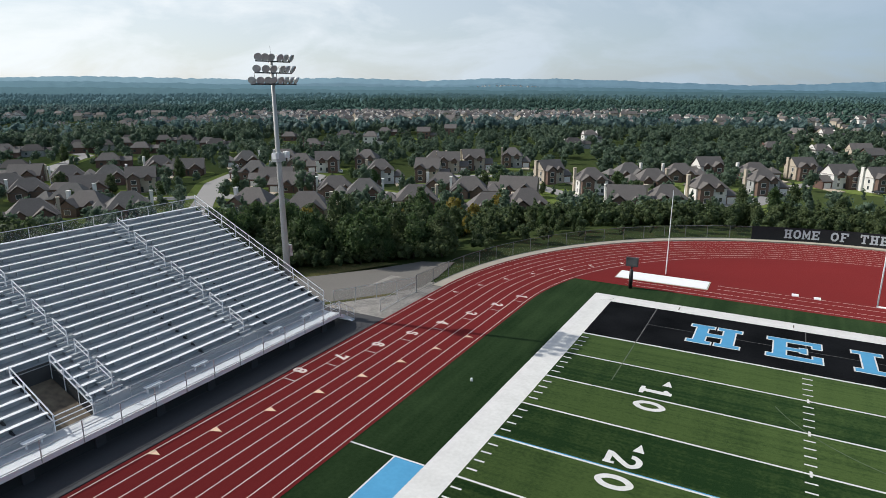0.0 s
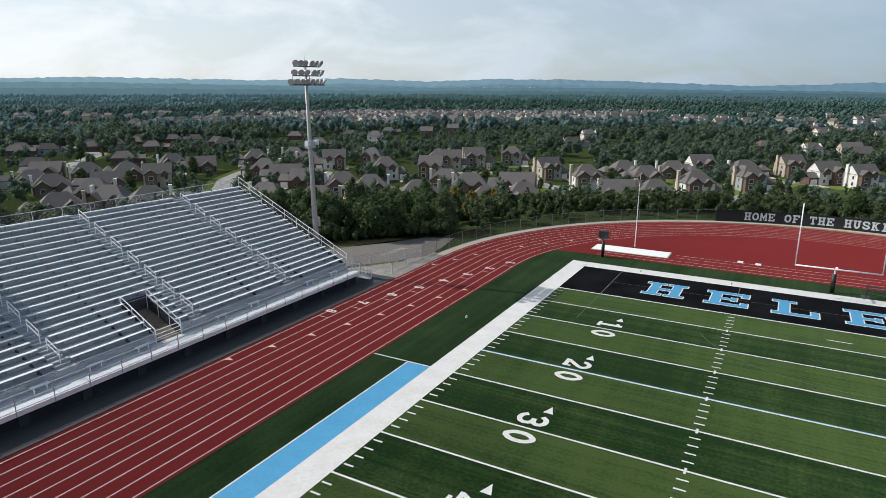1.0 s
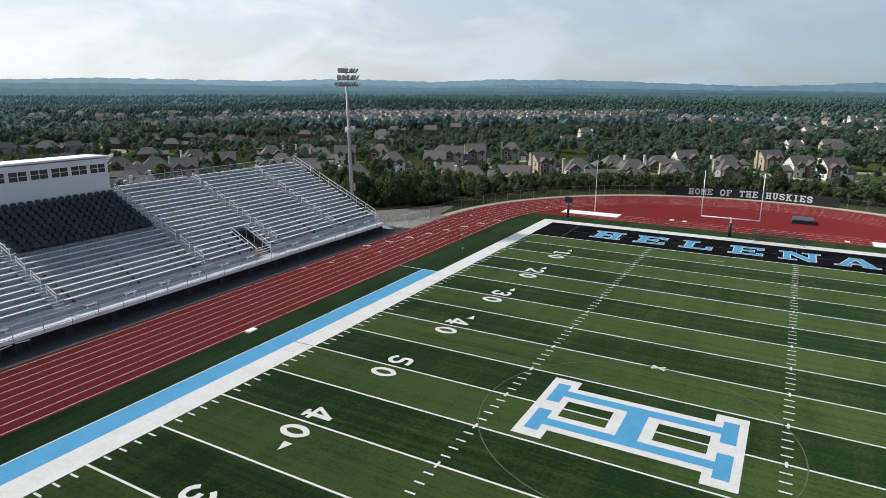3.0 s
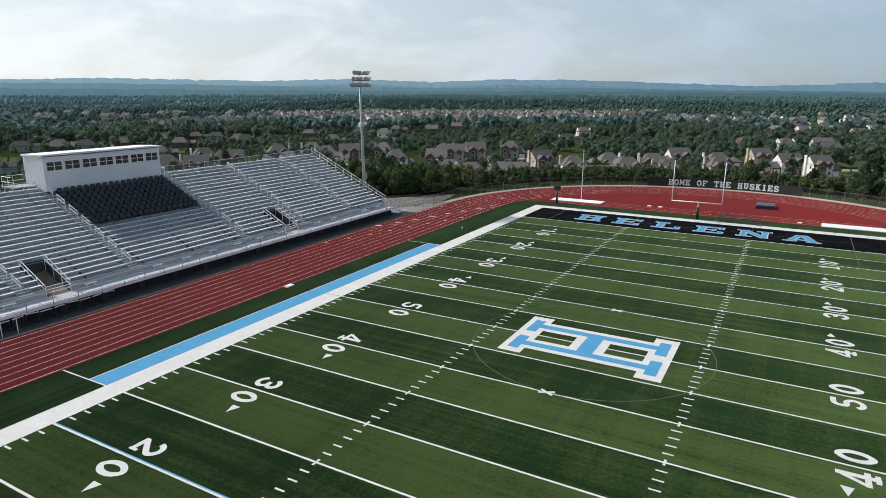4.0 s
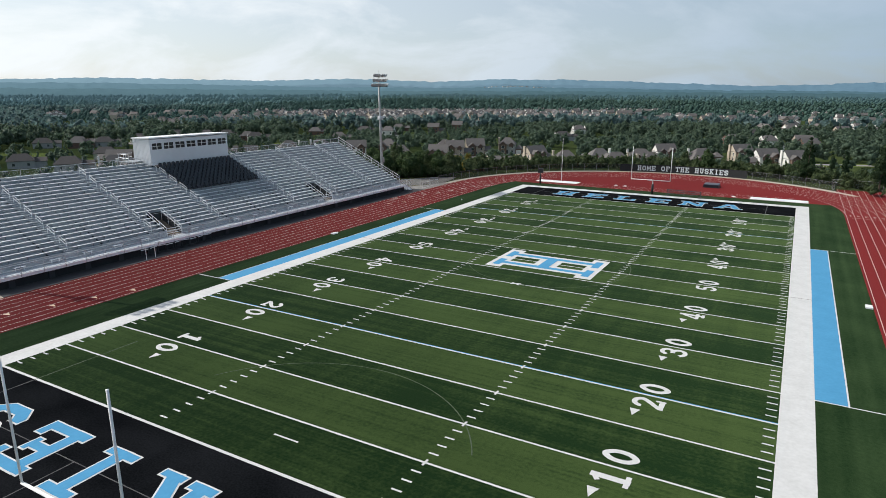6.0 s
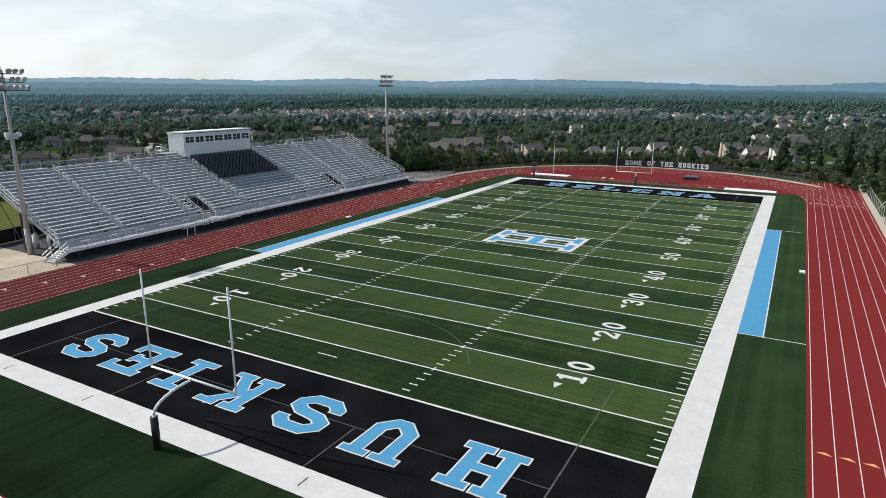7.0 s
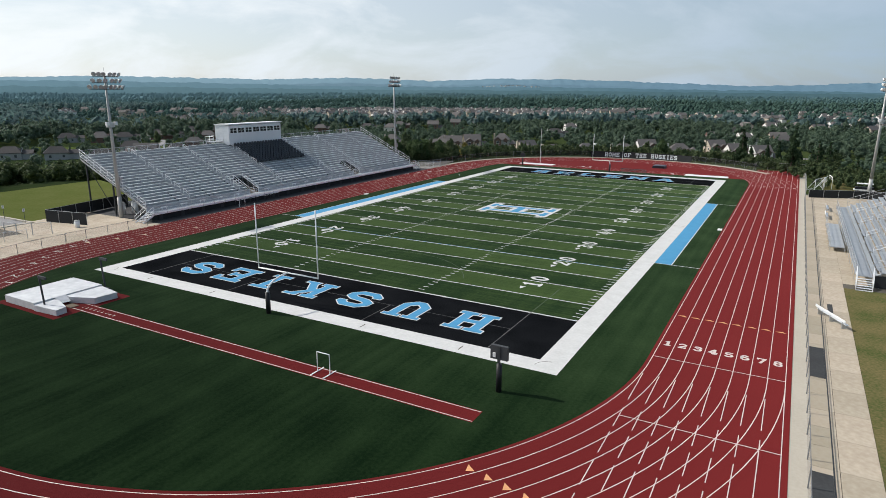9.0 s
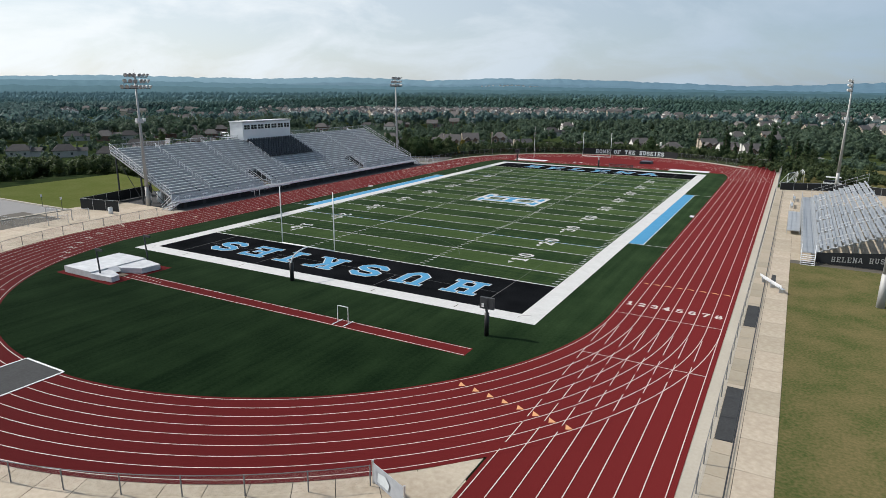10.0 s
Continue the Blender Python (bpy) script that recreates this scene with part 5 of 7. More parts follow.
# ---------------------------------------------------------------- small bleacher across the field
bl = thing("small_bleacher", "small aluminium bleacher with front walkway", "bleacher")
BY0, BY1, BX, BZ, BP, BR, BN = -21.4, 24.0, 47.75, 1.75, 0.70, 0.30, 11
b_aisles = [BY0 + (BY1 - BY0) * q for q in (0.0, .2, .4, .6, .8, 1.0)]
for i in range(BN):
    x, z = BX + BP * i, BZ + BR * i
    for a, b in zip(b_aisles, b_aisles[1:]):
        part("bench", Shape().box(0, .26, 0, b - a - 1.1, -.045, 0), GALV, bl).location = (x, a + .55, z)
        part("foot_board", Shape().box(-.38, .06, 0, b - a, -.47, -.43), ALU_DECK, bl).location = (x, a, z)
    part("riser", Shape().box(.30, .32, BY0, BY1, -.45, -.2), ALU_DECK, bl).location = (x, 0, z)
for a in b_aisles[1:-1]:
    for k in range(4):
        r = Shape()
        i0, i1 = .4 + 2.6 * k, 2.2 + 2.6 * k
        for h in (.9, .5):
            r.tube((BX + BP * i0, a, BZ + BR * i0 + h - .4), (BX + BP * i1, a, BZ + BR * i1 + h - .4), .024)
        for i in (i0, i1):
            r.tube((BX + BP * i, a, BZ + BR * i - .43), (BX + BP * i, a, BZ + BR * i + .5), .024)
        part("handrail", r, ALU, bl)
part("deck", Shape().box(45.95, 47.4, BY0, BY1, 1.05, 1.12), ALU_DECK, bl)
fr = Shape()
for h in (.5, 1.05):
    fr.tube((46.0, BY0, 1.12 + h), (46.0, BY1, 1.12 + h), .025)
    for y in (BY0, BY1):
        fr.tube((47.4, y, 1.5 + h), (BX + BP * BN, y, BZ + BR * BN - .2 + h), .025)
for y in np.linspace(BY0, BY1, 20):
    fr.tube((46.0, y, 0), (46.0, y, 2.17), .025)
for y in (BY0, BY1):
    for q in np.linspace(0, 1, 6):
        fr.tube((47.4 + q * (BX + BP * BN - 47.4), y, .9 + q * (BZ + BR * BN - 1.2)), (47.4 + q * (BX + BP * BN - 47.4), y, 2.5 + q * (BZ + BR * BN - 1.65)), .025)
part("guard_rail", fr, GALV, bl)
part("chain_link", Shape().poly([(46.0, BY0, 1.1), (46.0, BY1, 1.1), (46.0, BY1, 2.17), (46.0, BY0, 2.17)]), LINK, bl)
for k in range(6):
    part("tread", Shape().box(45.95, 47.35, BY0 - .28 * (k + 1), BY0 - .28 * k, 1.02 - .17 * (k + 1) - .03, 1.02 - .17 * (k + 1)), ALU, bl)
for x in (45.95, 47.38):
    r = Shape().poly([(x, BY0, .75), (x, BY0 - 1.7, -.05), (x, BY0 - 1.7, .15), (x, BY0, 1.1)])
    for h in (.5, 1.0):
        r.tube((x, BY0, 1.1 + h), (x, BY0 - 1.7, .1 + h), .025)
    for q in (0, .5, 1):
        r.tube((x, BY0 - 1.7 * q, 1.1 - q * 1.1), (x, BY0 - 1.7 * q, 2.1 - q), .025)
    part("stair_side", r, ALU, bl)
for y in np.linspace(BY0 + .2, BY1 - .2, 9):
    f = Shape().tube((47.5, y, BZ - .55), (BX + BP * BN, y, BZ + BR * BN - .5), .07)
    for x in (48.0, 51.5, 55.0):
        f.box(x - .06, x + .06, y - .06, y + .06, -.03, BZ + BR * (x - BX) / BP - .5)
    part("frame", f, GALV, bl)
banner = tagged(part("bleacher_banner", Shape().poly([(47.5, BY0 - .06, .05), (56.5, BY0 - .06, .05), (56.5, BY0 - .06, 2.2), (52.5, BY0 - .06, 1.75), (47.5, BY0 - .06, 1.25)]), SCREEN), "black cloth banner with grey block letters", "banner")
for i, ch in enumerate("HELENA HUSKIES"):
    if ch != " ":
        sh = Shape()
        u0 = 49.0 + .52 * i
        glyph(sh, ch, lambda u, v, k: (u0 + u, BY0 - .09 - k, .35 + v + .04 * i), .46, .62)
        part("letter", sh, POLE, banner)
ramp = thing("ramp_landing", "grey aluminium ramp landing with rails", "ramp")
part("floor", Shape().box(44.2, 45.8, -5.8, 10.5, .5, .6), ALU_DECK, ramp)
rr_ = Shape()
for x in (44.2, 45.8):
    for h in (.5, 1.0):
        rr_.tube((x, -5.8, .6 + h), (x, 10.5, .6 + h), .025)
    for y in np.linspace(-5.8, 10.5, 8):
        rr_.tube((x, y, 0), (x, y, 1.6), .025)
part("rails", rr_, GALV, ramp)


# ---------------------------------------------------------------- lighting masts
def light_mast(x, y, s, high=21.6, lean=(0, 0)):
    m = thing("light_mast", "tall tapered steel mast with three rows of floodlights", "floodlight mast", "floodlight masts", "", pose(x, y, 0, *lean, 0))
    part("base", Shape().tube((0, 0, -.1), (0, 0, 3.2), .36, .34, 12), POLE, m, "thick concrete foot", True)
    part("pole", Shape().tube((0, 0, 3.2), (0, 0, high), .31, .13, 12), POLE, m, "", True)
    lamp = Shape()
    aim = Vector((s * .86, 0, -.5)).normalized()
    a = aim.orthogonal().normalized()
    lamp.tube(aim * -.30, aim * -.12, .10, .16, 10).tube(aim * -.12, aim * .16, .16, .34, 12)
    lamp_me = lamp.data("lamp", WHITE, True)
    lens_me = Shape().tube(aim * .162, aim * .18, .33, .33, 12).data("lens", LAMP_GLASS)
    for z, half, offs in ((high - .1, 1.95, (-1.85, -1.15, -.5, .5, 1.15, 1.85)), (high - 1.0, 2.1, (-2.1, -1.15, -.3, .7, 1.3, 2.0)), (high - 1.9, 2.6, (-2.65, -1.8, -1.0, -.4, .4, 1.05, 1.7, 2.35))):
        part("crossarm", Shape().box(s * .16, s * .28, -half, half, z - .30, z - .20).box(-.2, s * .3 if s > 0 else .2, -.1, .1, z - .32, z - .18), STEEL_DARK, m)
        for i, yy in enumerate(offs):
            l = part("lamp", lamp_me, None, m)
            l.location = (s * .42, yy, z + .12)
            l.rotation_euler = (0, 0, radians(((yy * 17 + i * 7 * (z % 1)) - 12) * s))
            part("lens", lens_me, None, l)
            part("bracket", Shape().box(s * .20, s * .30, yy - .03, yy + .03, z - .25, z + .05), STEEL_DARK, m)
    part("walk_frame", Shape().path([(s * .5, -2.5, high - 1.3), (s * .5, .0, high - 1.3), (s * .5, 0, high - 2.1), (s * .5, -2.5, high - 2.1), (s * .5, -2.5, high - 1.3)], .02), STEEL_DARK, m)
    part("gear_box", Shape().box(-.28, .28, -.55, .55, 13.6, 14.3), GALV, m, "small pair of spotlights and gear box")
    for yy in (-.65, .65):
        part("spotlight", Shape().box(s * .1, s * .5, yy - .2, yy + .2, 13.9, 14.4), WHITE, m)
    part("cabinet", Shape().box(-.2, .2, .3, .62, 2.0 + 3.2, 3.0 + 3.2), GALV, m)
    part("spike", Shape().tube((0, 0, high), (0, 0, high + .9), .012), STEEL_DARK, m)
    return m


light_mast(-48.95, 37.6, 1, 22.1, (0.5, -0.9))
light_mast(-49.9, -37.4, 1, 21.2)
light_mast(52.3, 48.0, -1)
light_mast(52.5, -36.4, -1)


# ---------------------------------------------------------------- goals and field equipment
def goal_post(s):
    g = thing("goal_post", "white gooseneck football goal post with padded base", "goal post", "goal posts")
    yb, yc = s * 57.5, s * END
    part("post", Shape().tube((0, yb, 0), (0, yb, 2.1), .085, n=10), WHITE, g, "", True)
    part("padding", Shape().tube((0, yb, 0), (0, yb, 1.95), .21, n=12), PAD, g, "black vinyl padding", True)
    pts = [(0, yb + (yc - yb) * (1 - math.cos(w)), 2.05 + 1.0 * math.sin(w)) for w in np.linspace(0, math.pi / 2, 9)]
    part("neck", Shape().path(pts, .085, 8), WHITE, g, "", True)
    part("crossbar", Shape().tube((-3.556, yc, 3.05), (3.556, yc, 3.05), .07, n=8), WHITE, g, "", True)
    for x in (-3.556, 3.556):
        part("upright", Shape().tube((x, yc, 3.0), (x, yc, 9.15), .055, n=8), WHITE, g, "", True)


goal_post(1)
goal_post(-1)


CLOCK_GREY = material("dark grey cabinet paint", (0.055, 0.058, 0.062), 0.6, bump=0.03)


def play_clock(x, y, s):
    c = thing("play_clock", "black play clock box on a padded post", "play clock", "play clocks")
    part("post", Shape().tube((x, y, 0), (x, y, 2.3), .07, n=8), STEEL_DARK, c)
    part("padding", Shape().tube((x, y, 0), (x, y, 1.95), .19, n=12), PAD, c, "black vinyl padding", True)
    part("cabinet", Shape().box(x - .60, x + .60, y - .12, y + .12, 2.3, 3.25), CLOCK_GREY, c, "dark grey painted cabinet")
    part("face", Shape().box(x - .53, x + .53, y - s * .13 - .004, y - s * .13 + .004, 2.40, 3.15), GLASS, c)
    part("bracket", Shape().box(x - .09, x + .09, y + s * .12 - .04, y + s * .12 + .04, 2.1, 3.2), STEEL_DARK, c)
    part("control_box", Shape().box(x - .42, x - .22, y + s * .12 - .05, y + s * .12 + .05, 2.45, 2.75), WHITE, c, "small pale control box")


play_clock(23.8, -61.0, -1)
play_clock(-23.7, 60.0, 1)

mast = thing("flag_pole", "thin white pole beside the jump pit", "pole")
part("pole", Shape().tube((-21.4, 67.0, 0), (-21.4, 67.0, 9.3), .06, .04, 8), WHITE, mast)

# pole vault landing mat, notched round the runway
vault = thing("vault_mat", "silver grey pole vault landing mat with a notch", "landing mat")
part("main_block", Shape().prism([(-23.1, -67.4), (-18.4, -67.4), (-18.4, -61.0), (-23.1, -61.0)], .03, .70), SILVER, vault)
part("front_wing", Shape().prism([(-18.35, -67.5), (-15.2, -67.3), (-15.4, -66.3), (-17.6, -65.6), (-18.35, -65.6)], .03, .56), SILVER, vault)
part("front_wing", Shape().prism([(-18.35, -64.6), (-17.6, -64.6), (-15.4, -63.7), (-15.2, -61.6), (-18.35, -61.1)], .03, .60), SILVER, vault)
part("cover_fold", Shape().poly([(-18.4, -65.6, .70), (-17.5, -65.5, .30), (-17.4, -64.7, .26), (-18.4, -64.5, .70)]), SILVER, vault, "sagging cover")
part("plant_box", Shape().box(-17.3, -16.2, -65.5, -64.7, .0, .08), DIRT, vault, "sandy plant box")
for x, y in ((-17.6, -66.9), (-18.9, -60.4)):
    st = thing("vault_standard", "black vault standard with a crossbar peg", "standard", "vault standards")
    part("foot", Shape().box(x - .5, x + .5, y - .18, y + .18, 0, .12), STEEL_DARK, st)
    part("upright", Shape().tube((x, y, .1), (x - .25, y, 3.2), .085), STEEL_DARK, st)
    part("peg", Shape().box(x - .35, x + .75, y - .07, y + .07, 2.95, 3.2), STEEL_DARK, st)

hurdle = thing("hurdle", "white hurdle frame on the runway", "hurdle")
part("frame", Shape().path([(11.5, -64.55, .05), (11.5, -64.55, 1.5), (12.6, -64.55, 1.5), (12.6, -64.55, .05)], .035), WHITE, hurdle)
for x in (11.5, 12.6):
    part("foot", Shape().box(x - .04, x + .04, -65.3, -63.9, .012, .06), WHITE, hurdle)

# equipment box on the far bend
eq = thing("equipment_box", "low dark blue padded box on the red surface", "box")
part("body", Shape().slab([(7.25, .02), (10.35, .02), (10.2, .55), (7.4, .55)], 71.9, 75.0), BLACK, eq)
part("lid", Shape().slab([(7.32, .55), (10.28, .55), (10.15, .68), (7.45, .68)], 71.8, 75.1), material("dark blue vinyl", (0.045, 0.065, 0.085), 0.45), eq)
# cage bench behind the far end line
bn = thing("equipment_rack", "long low dark metal rack behind the end line", "rack")
part("rail", Shape().tube((2.7, 57.4, 1.15), (8.9, 57.0, 1.15), .07).tube((2.7, 57.4, .80), (8.9, 57.0, .80), .045).tube((2.7, 57.4, .40), (8.9, 57.0, .40), .04), STEEL_DARK, bn)
for q in (0.02, .98):
    x, y = 2.7 + 6.2 * q, 57.4 - .4 * q
    part("leg", Shape().tube((x, y, 0), (x, y, 1.15), .05).box(x - .35, x + .35, y - .5, y + .5, 0, .08), STEEL_DARK, bn)
part("cloth", Shape().poly([(2.8, 57.39, .3), (8.8, 57.01, .3), (8.8, 57.01, 1.1), (2.8, 57.39, 1.1)]), LINK_DARK, bn)

# benches, boxes and small things along the edges
for (x, y, w, rot) in ((43.5, -34.7, 4.4, 118), (44.6, 19.0, 4.0, 90), (44.9, 27.0, 4.0, 90)):
    b = thing("team_bench", "white aluminium bench on the walkway", "bench", "walkway benches", "", pose(x, y, 0, 0, 0, rot))
    part("seat", Shape().box(-w / 2, w / 2, -.13, .13, .42, .47), ALU, b)
    part("backrest", Shape().box(-w / 2, w / 2, .22, .26, .62, .84), ALU, b)
    for q in (-.4, 0, .4):
        part("leg", Shape().box(w * q - .04, w * q + .04, -.2, .22, 0, .42).box(w * q - .03, w * q + .03, .18, .24, .3, .75), GALV, b)
for x, y in ((30.9, .2), (-31.0, -.1)):
    tagged(part("turf_box", Shape().box(x - .28, x + .28, y - .45, y + .45, 0, .14), WHITE), "small white box lid in the turf edge", "box", "white boxes")
tagged(part("ball", Shape().tube((-28.6, 33.2, .0), (-28.6, 33.2, .2), .1, .08, 8), WHITE), "small white ball on the turf", "ball")
for i in range(9):
    y = -21.0 + 1.15 * i
    h = thing("hurdle", "white topped hurdle stored under the walkway", "hurdle", "stored hurdles", "", pose(-42.6, y, 0, 0, 0, 14 * math.sin(i * 2.1)))
    part("bar", Shape().box(-.03, .03, -.5, .5, .80 + .04 * (i % 3), .88 + .04 * (i % 3)), WHITE, h)
    part("leg", Shape().box(-.3, .3, -.48, -.43, 0, .05).box(-.03, .03, -.48, -.43, 0, .84), STEEL_DARK, h)
    part("leg", Shape().box(-.3, .3, .43, .48, 0, .05).box(-.03, .03, .43, .48, 0, .84), STEEL_DARK, h)
can = thing("trash_can", "pale round trash can by the fence", "trash can")
part("drum", Shape().tube((-48.9, -44.9, 0), (-48.9, -44.9, .9), .33, .36, 14), WHITE, can, "", True)
part("lid", Shape().tube((-48.9, -44.9, .9), (-48.9, -44.9, 1.02), .38, .3, 14), POLE, can)
for x, y in ((-50.8, -36.0 + 1.9), (-51.6, -34.0), (-52.3, -35.4)):
    t = tagged(part("gas_tank", Shape().tube((x, y, 0), (x, y, 1.7), .38, .36, 12).tube((x, y, 1.7), (x, y, 1.95), .36, .12, 12), WHITE, None, "", True), "tall white tank beside the light mast", "tank", "white tanks")
for x, y in ((-63.6, -47.1), (-58.4, -46.9)):
    sp = thing("sign_post", "thin dark post with a small white sign", "sign post", "parking signs")
    part("post", Shape().tube((x, y, 0), (x, y, 2.1), .035), STEEL_DARK, sp)
    part("plate", Shape().box(x - .02, x + .02, y - .15, y + .15, 1.65, 2.1), WHITE, sp)
# rack stand by the track and the folded soccer goals
for i, (x, y) in enumerate(((44.2, 52.0), (45.2, 54.5), (46.2, 57.0))):
    g = thing("soccer_goal", "white soccer goal frame with net, stored on the grass", "soccer goal", "stored soccer goals", "", pose(x, y, 0, 0, 0, 70 + 12 * i))
    part("frame", Shape().path([(-2.6, 0, 0), (-2.6, 0, 2.3), (2.6, 0, 2.3), (2.6, 0, 0)], .06).path([(-2.6, 0, 2.3), (-2.6, 1.6, 0), (2.6, 1.6, 0), (2.6, 0, 2.3)], .04), WHITE, g)
    part("net", Shape().poly([(-2.6, 0, 2.3), (2.6, 0, 2.3), (2.6, 1.6, 0), (-2.6, 1.6, 0)]), NET, g)
trailer = thing("utility_trailer", "small white utility cart behind the bleacher", "cart")
part("bed", Shape().box(50.0, 53.4, 51.0, 52.4, .5, .75), WHITE, trailer)
part("canopy", Shape().box(50.4, 53.2, 51.0, 52.4, 1.8, 1.9), WHITE, trailer)
part("cabin", Shape().box(50.2, 53.3, 51.1, 52.3, .75, 1.2), BLACK, trailer)
for x in (50.7, 52.8):
    for y in (51.0, 52.4):
        part("wheel", Shape().tube((x, y - .08, .28), (x, y + .08, .28), .28, n=12), PAD, trailer)
        part("canopy_post", Shape().tube((x, y, .75), (x, y, 1.8), .03), STEEL_DARK, trailer)
gate2 = thing("rail_stand", "pale pipe frame stand beside the track", "stand")
part("frame", Shape().path([(-41.3, -21.8, 0), (-41.3, -21.8, 1.6), (-41.3, -20.6, 1.6), (-41.3, -20.6, 0)], .035), WHITE, gate2)

# ---------------------------------------------------------------- the neighbourhood
def brick_like(name, a, b):
    return material(name, a, 0.85, alt=b, grain=4.0, coarse=0.5, amount=0.8, bump=0.15)


WALLS = [brick_like("red brick", (0.140, 0.082, 0.066), (0.105, 0.066, 0.055)), brick_like("beige siding", (0.46, 0.40, 0.32), (0.38, 0.33, 0.27)),
         brick_like("brown brick", (0.17, 0.11, 0.085), (0.12, 0.085, 0.07)), brick_like("white siding", (0.68, 0.67, 0.64), (0.58, 0.57, 0.55)),
         brick_like("grey siding", (0.34, 0.35, 0.35), (0.27, 0.28, 0.28))]
SHINGLES = [brick_like("brown shingles", (0.128, 0.118, 0.114), (0.092, 0.085, 0.082)), brick_like("grey shingles", (0.13, 0.125, 0.12), (0.09, 0.087, 0.085)),
            brick_like("dark shingles", (0.065, 0.06, 0.06), (0.045, 0.042, 0.042))]
TRIM = material("white trim", (0.75, 0.74, 0.71), 0.6, bump=0.02)
SILL_GLASS = material("house glass", (0.05, 0.06, 0.07), 0.15, bump=0, spec=0.7)


def gable_roof(x0, x1, y0, y1, z, rise, along_x, over=0.45, hip=0.0, t=0.18):
    """A pitched roof with thickness; hip pulls the ridge ends in."""
    s = Shape()
    x0, x1, y0, y1 = x0 - over, x1 + over, y0 - over, y1 + over
    if along_x:
        m = (y0 + y1) / 2
        a, b = (x0 + hip, m), (x1 - hip, m)
    else:
        m = (x0 + x1) / 2
        a, b = (m, y0 + hip), (m, y1 - hip)
    for dz, flip in ((0, 1), (-t, -1)):
        zz = z + dz
        A, B_ = (*a, zz + rise), (*b, zz + rise)
        c = [(x0, y0, zz), (x1, y0, zz), (x1, y1, zz), (x0, y1, zz)]
        if along_x:
            faces = [[c[0], c[1], B_, A], [c[2], c[3], A, B_]] + ([[c[1], c[2], B_], [c[3], c[0], A]] if hip else [])
        else:
            faces = [[c[1], c[2], B_, A], [c[3], c[0], A, B_]] + ([[c[0], c[1], A], [c[2], c[3], B_]] if hip else [])
        for f in faces:
            s.poly(f[::flip])
    cs = [(x0, y0), (x1, y0), (x1, y1), (x0, y1)]
    for i in range(4):
        (xa, ya), (xb, yb) = cs[i], cs[(i + 1) % 4]
        s.poly([(xa, ya, z - t), (xb, yb, z - t), (xb, yb, z), (xa, ya, z)])
    return s


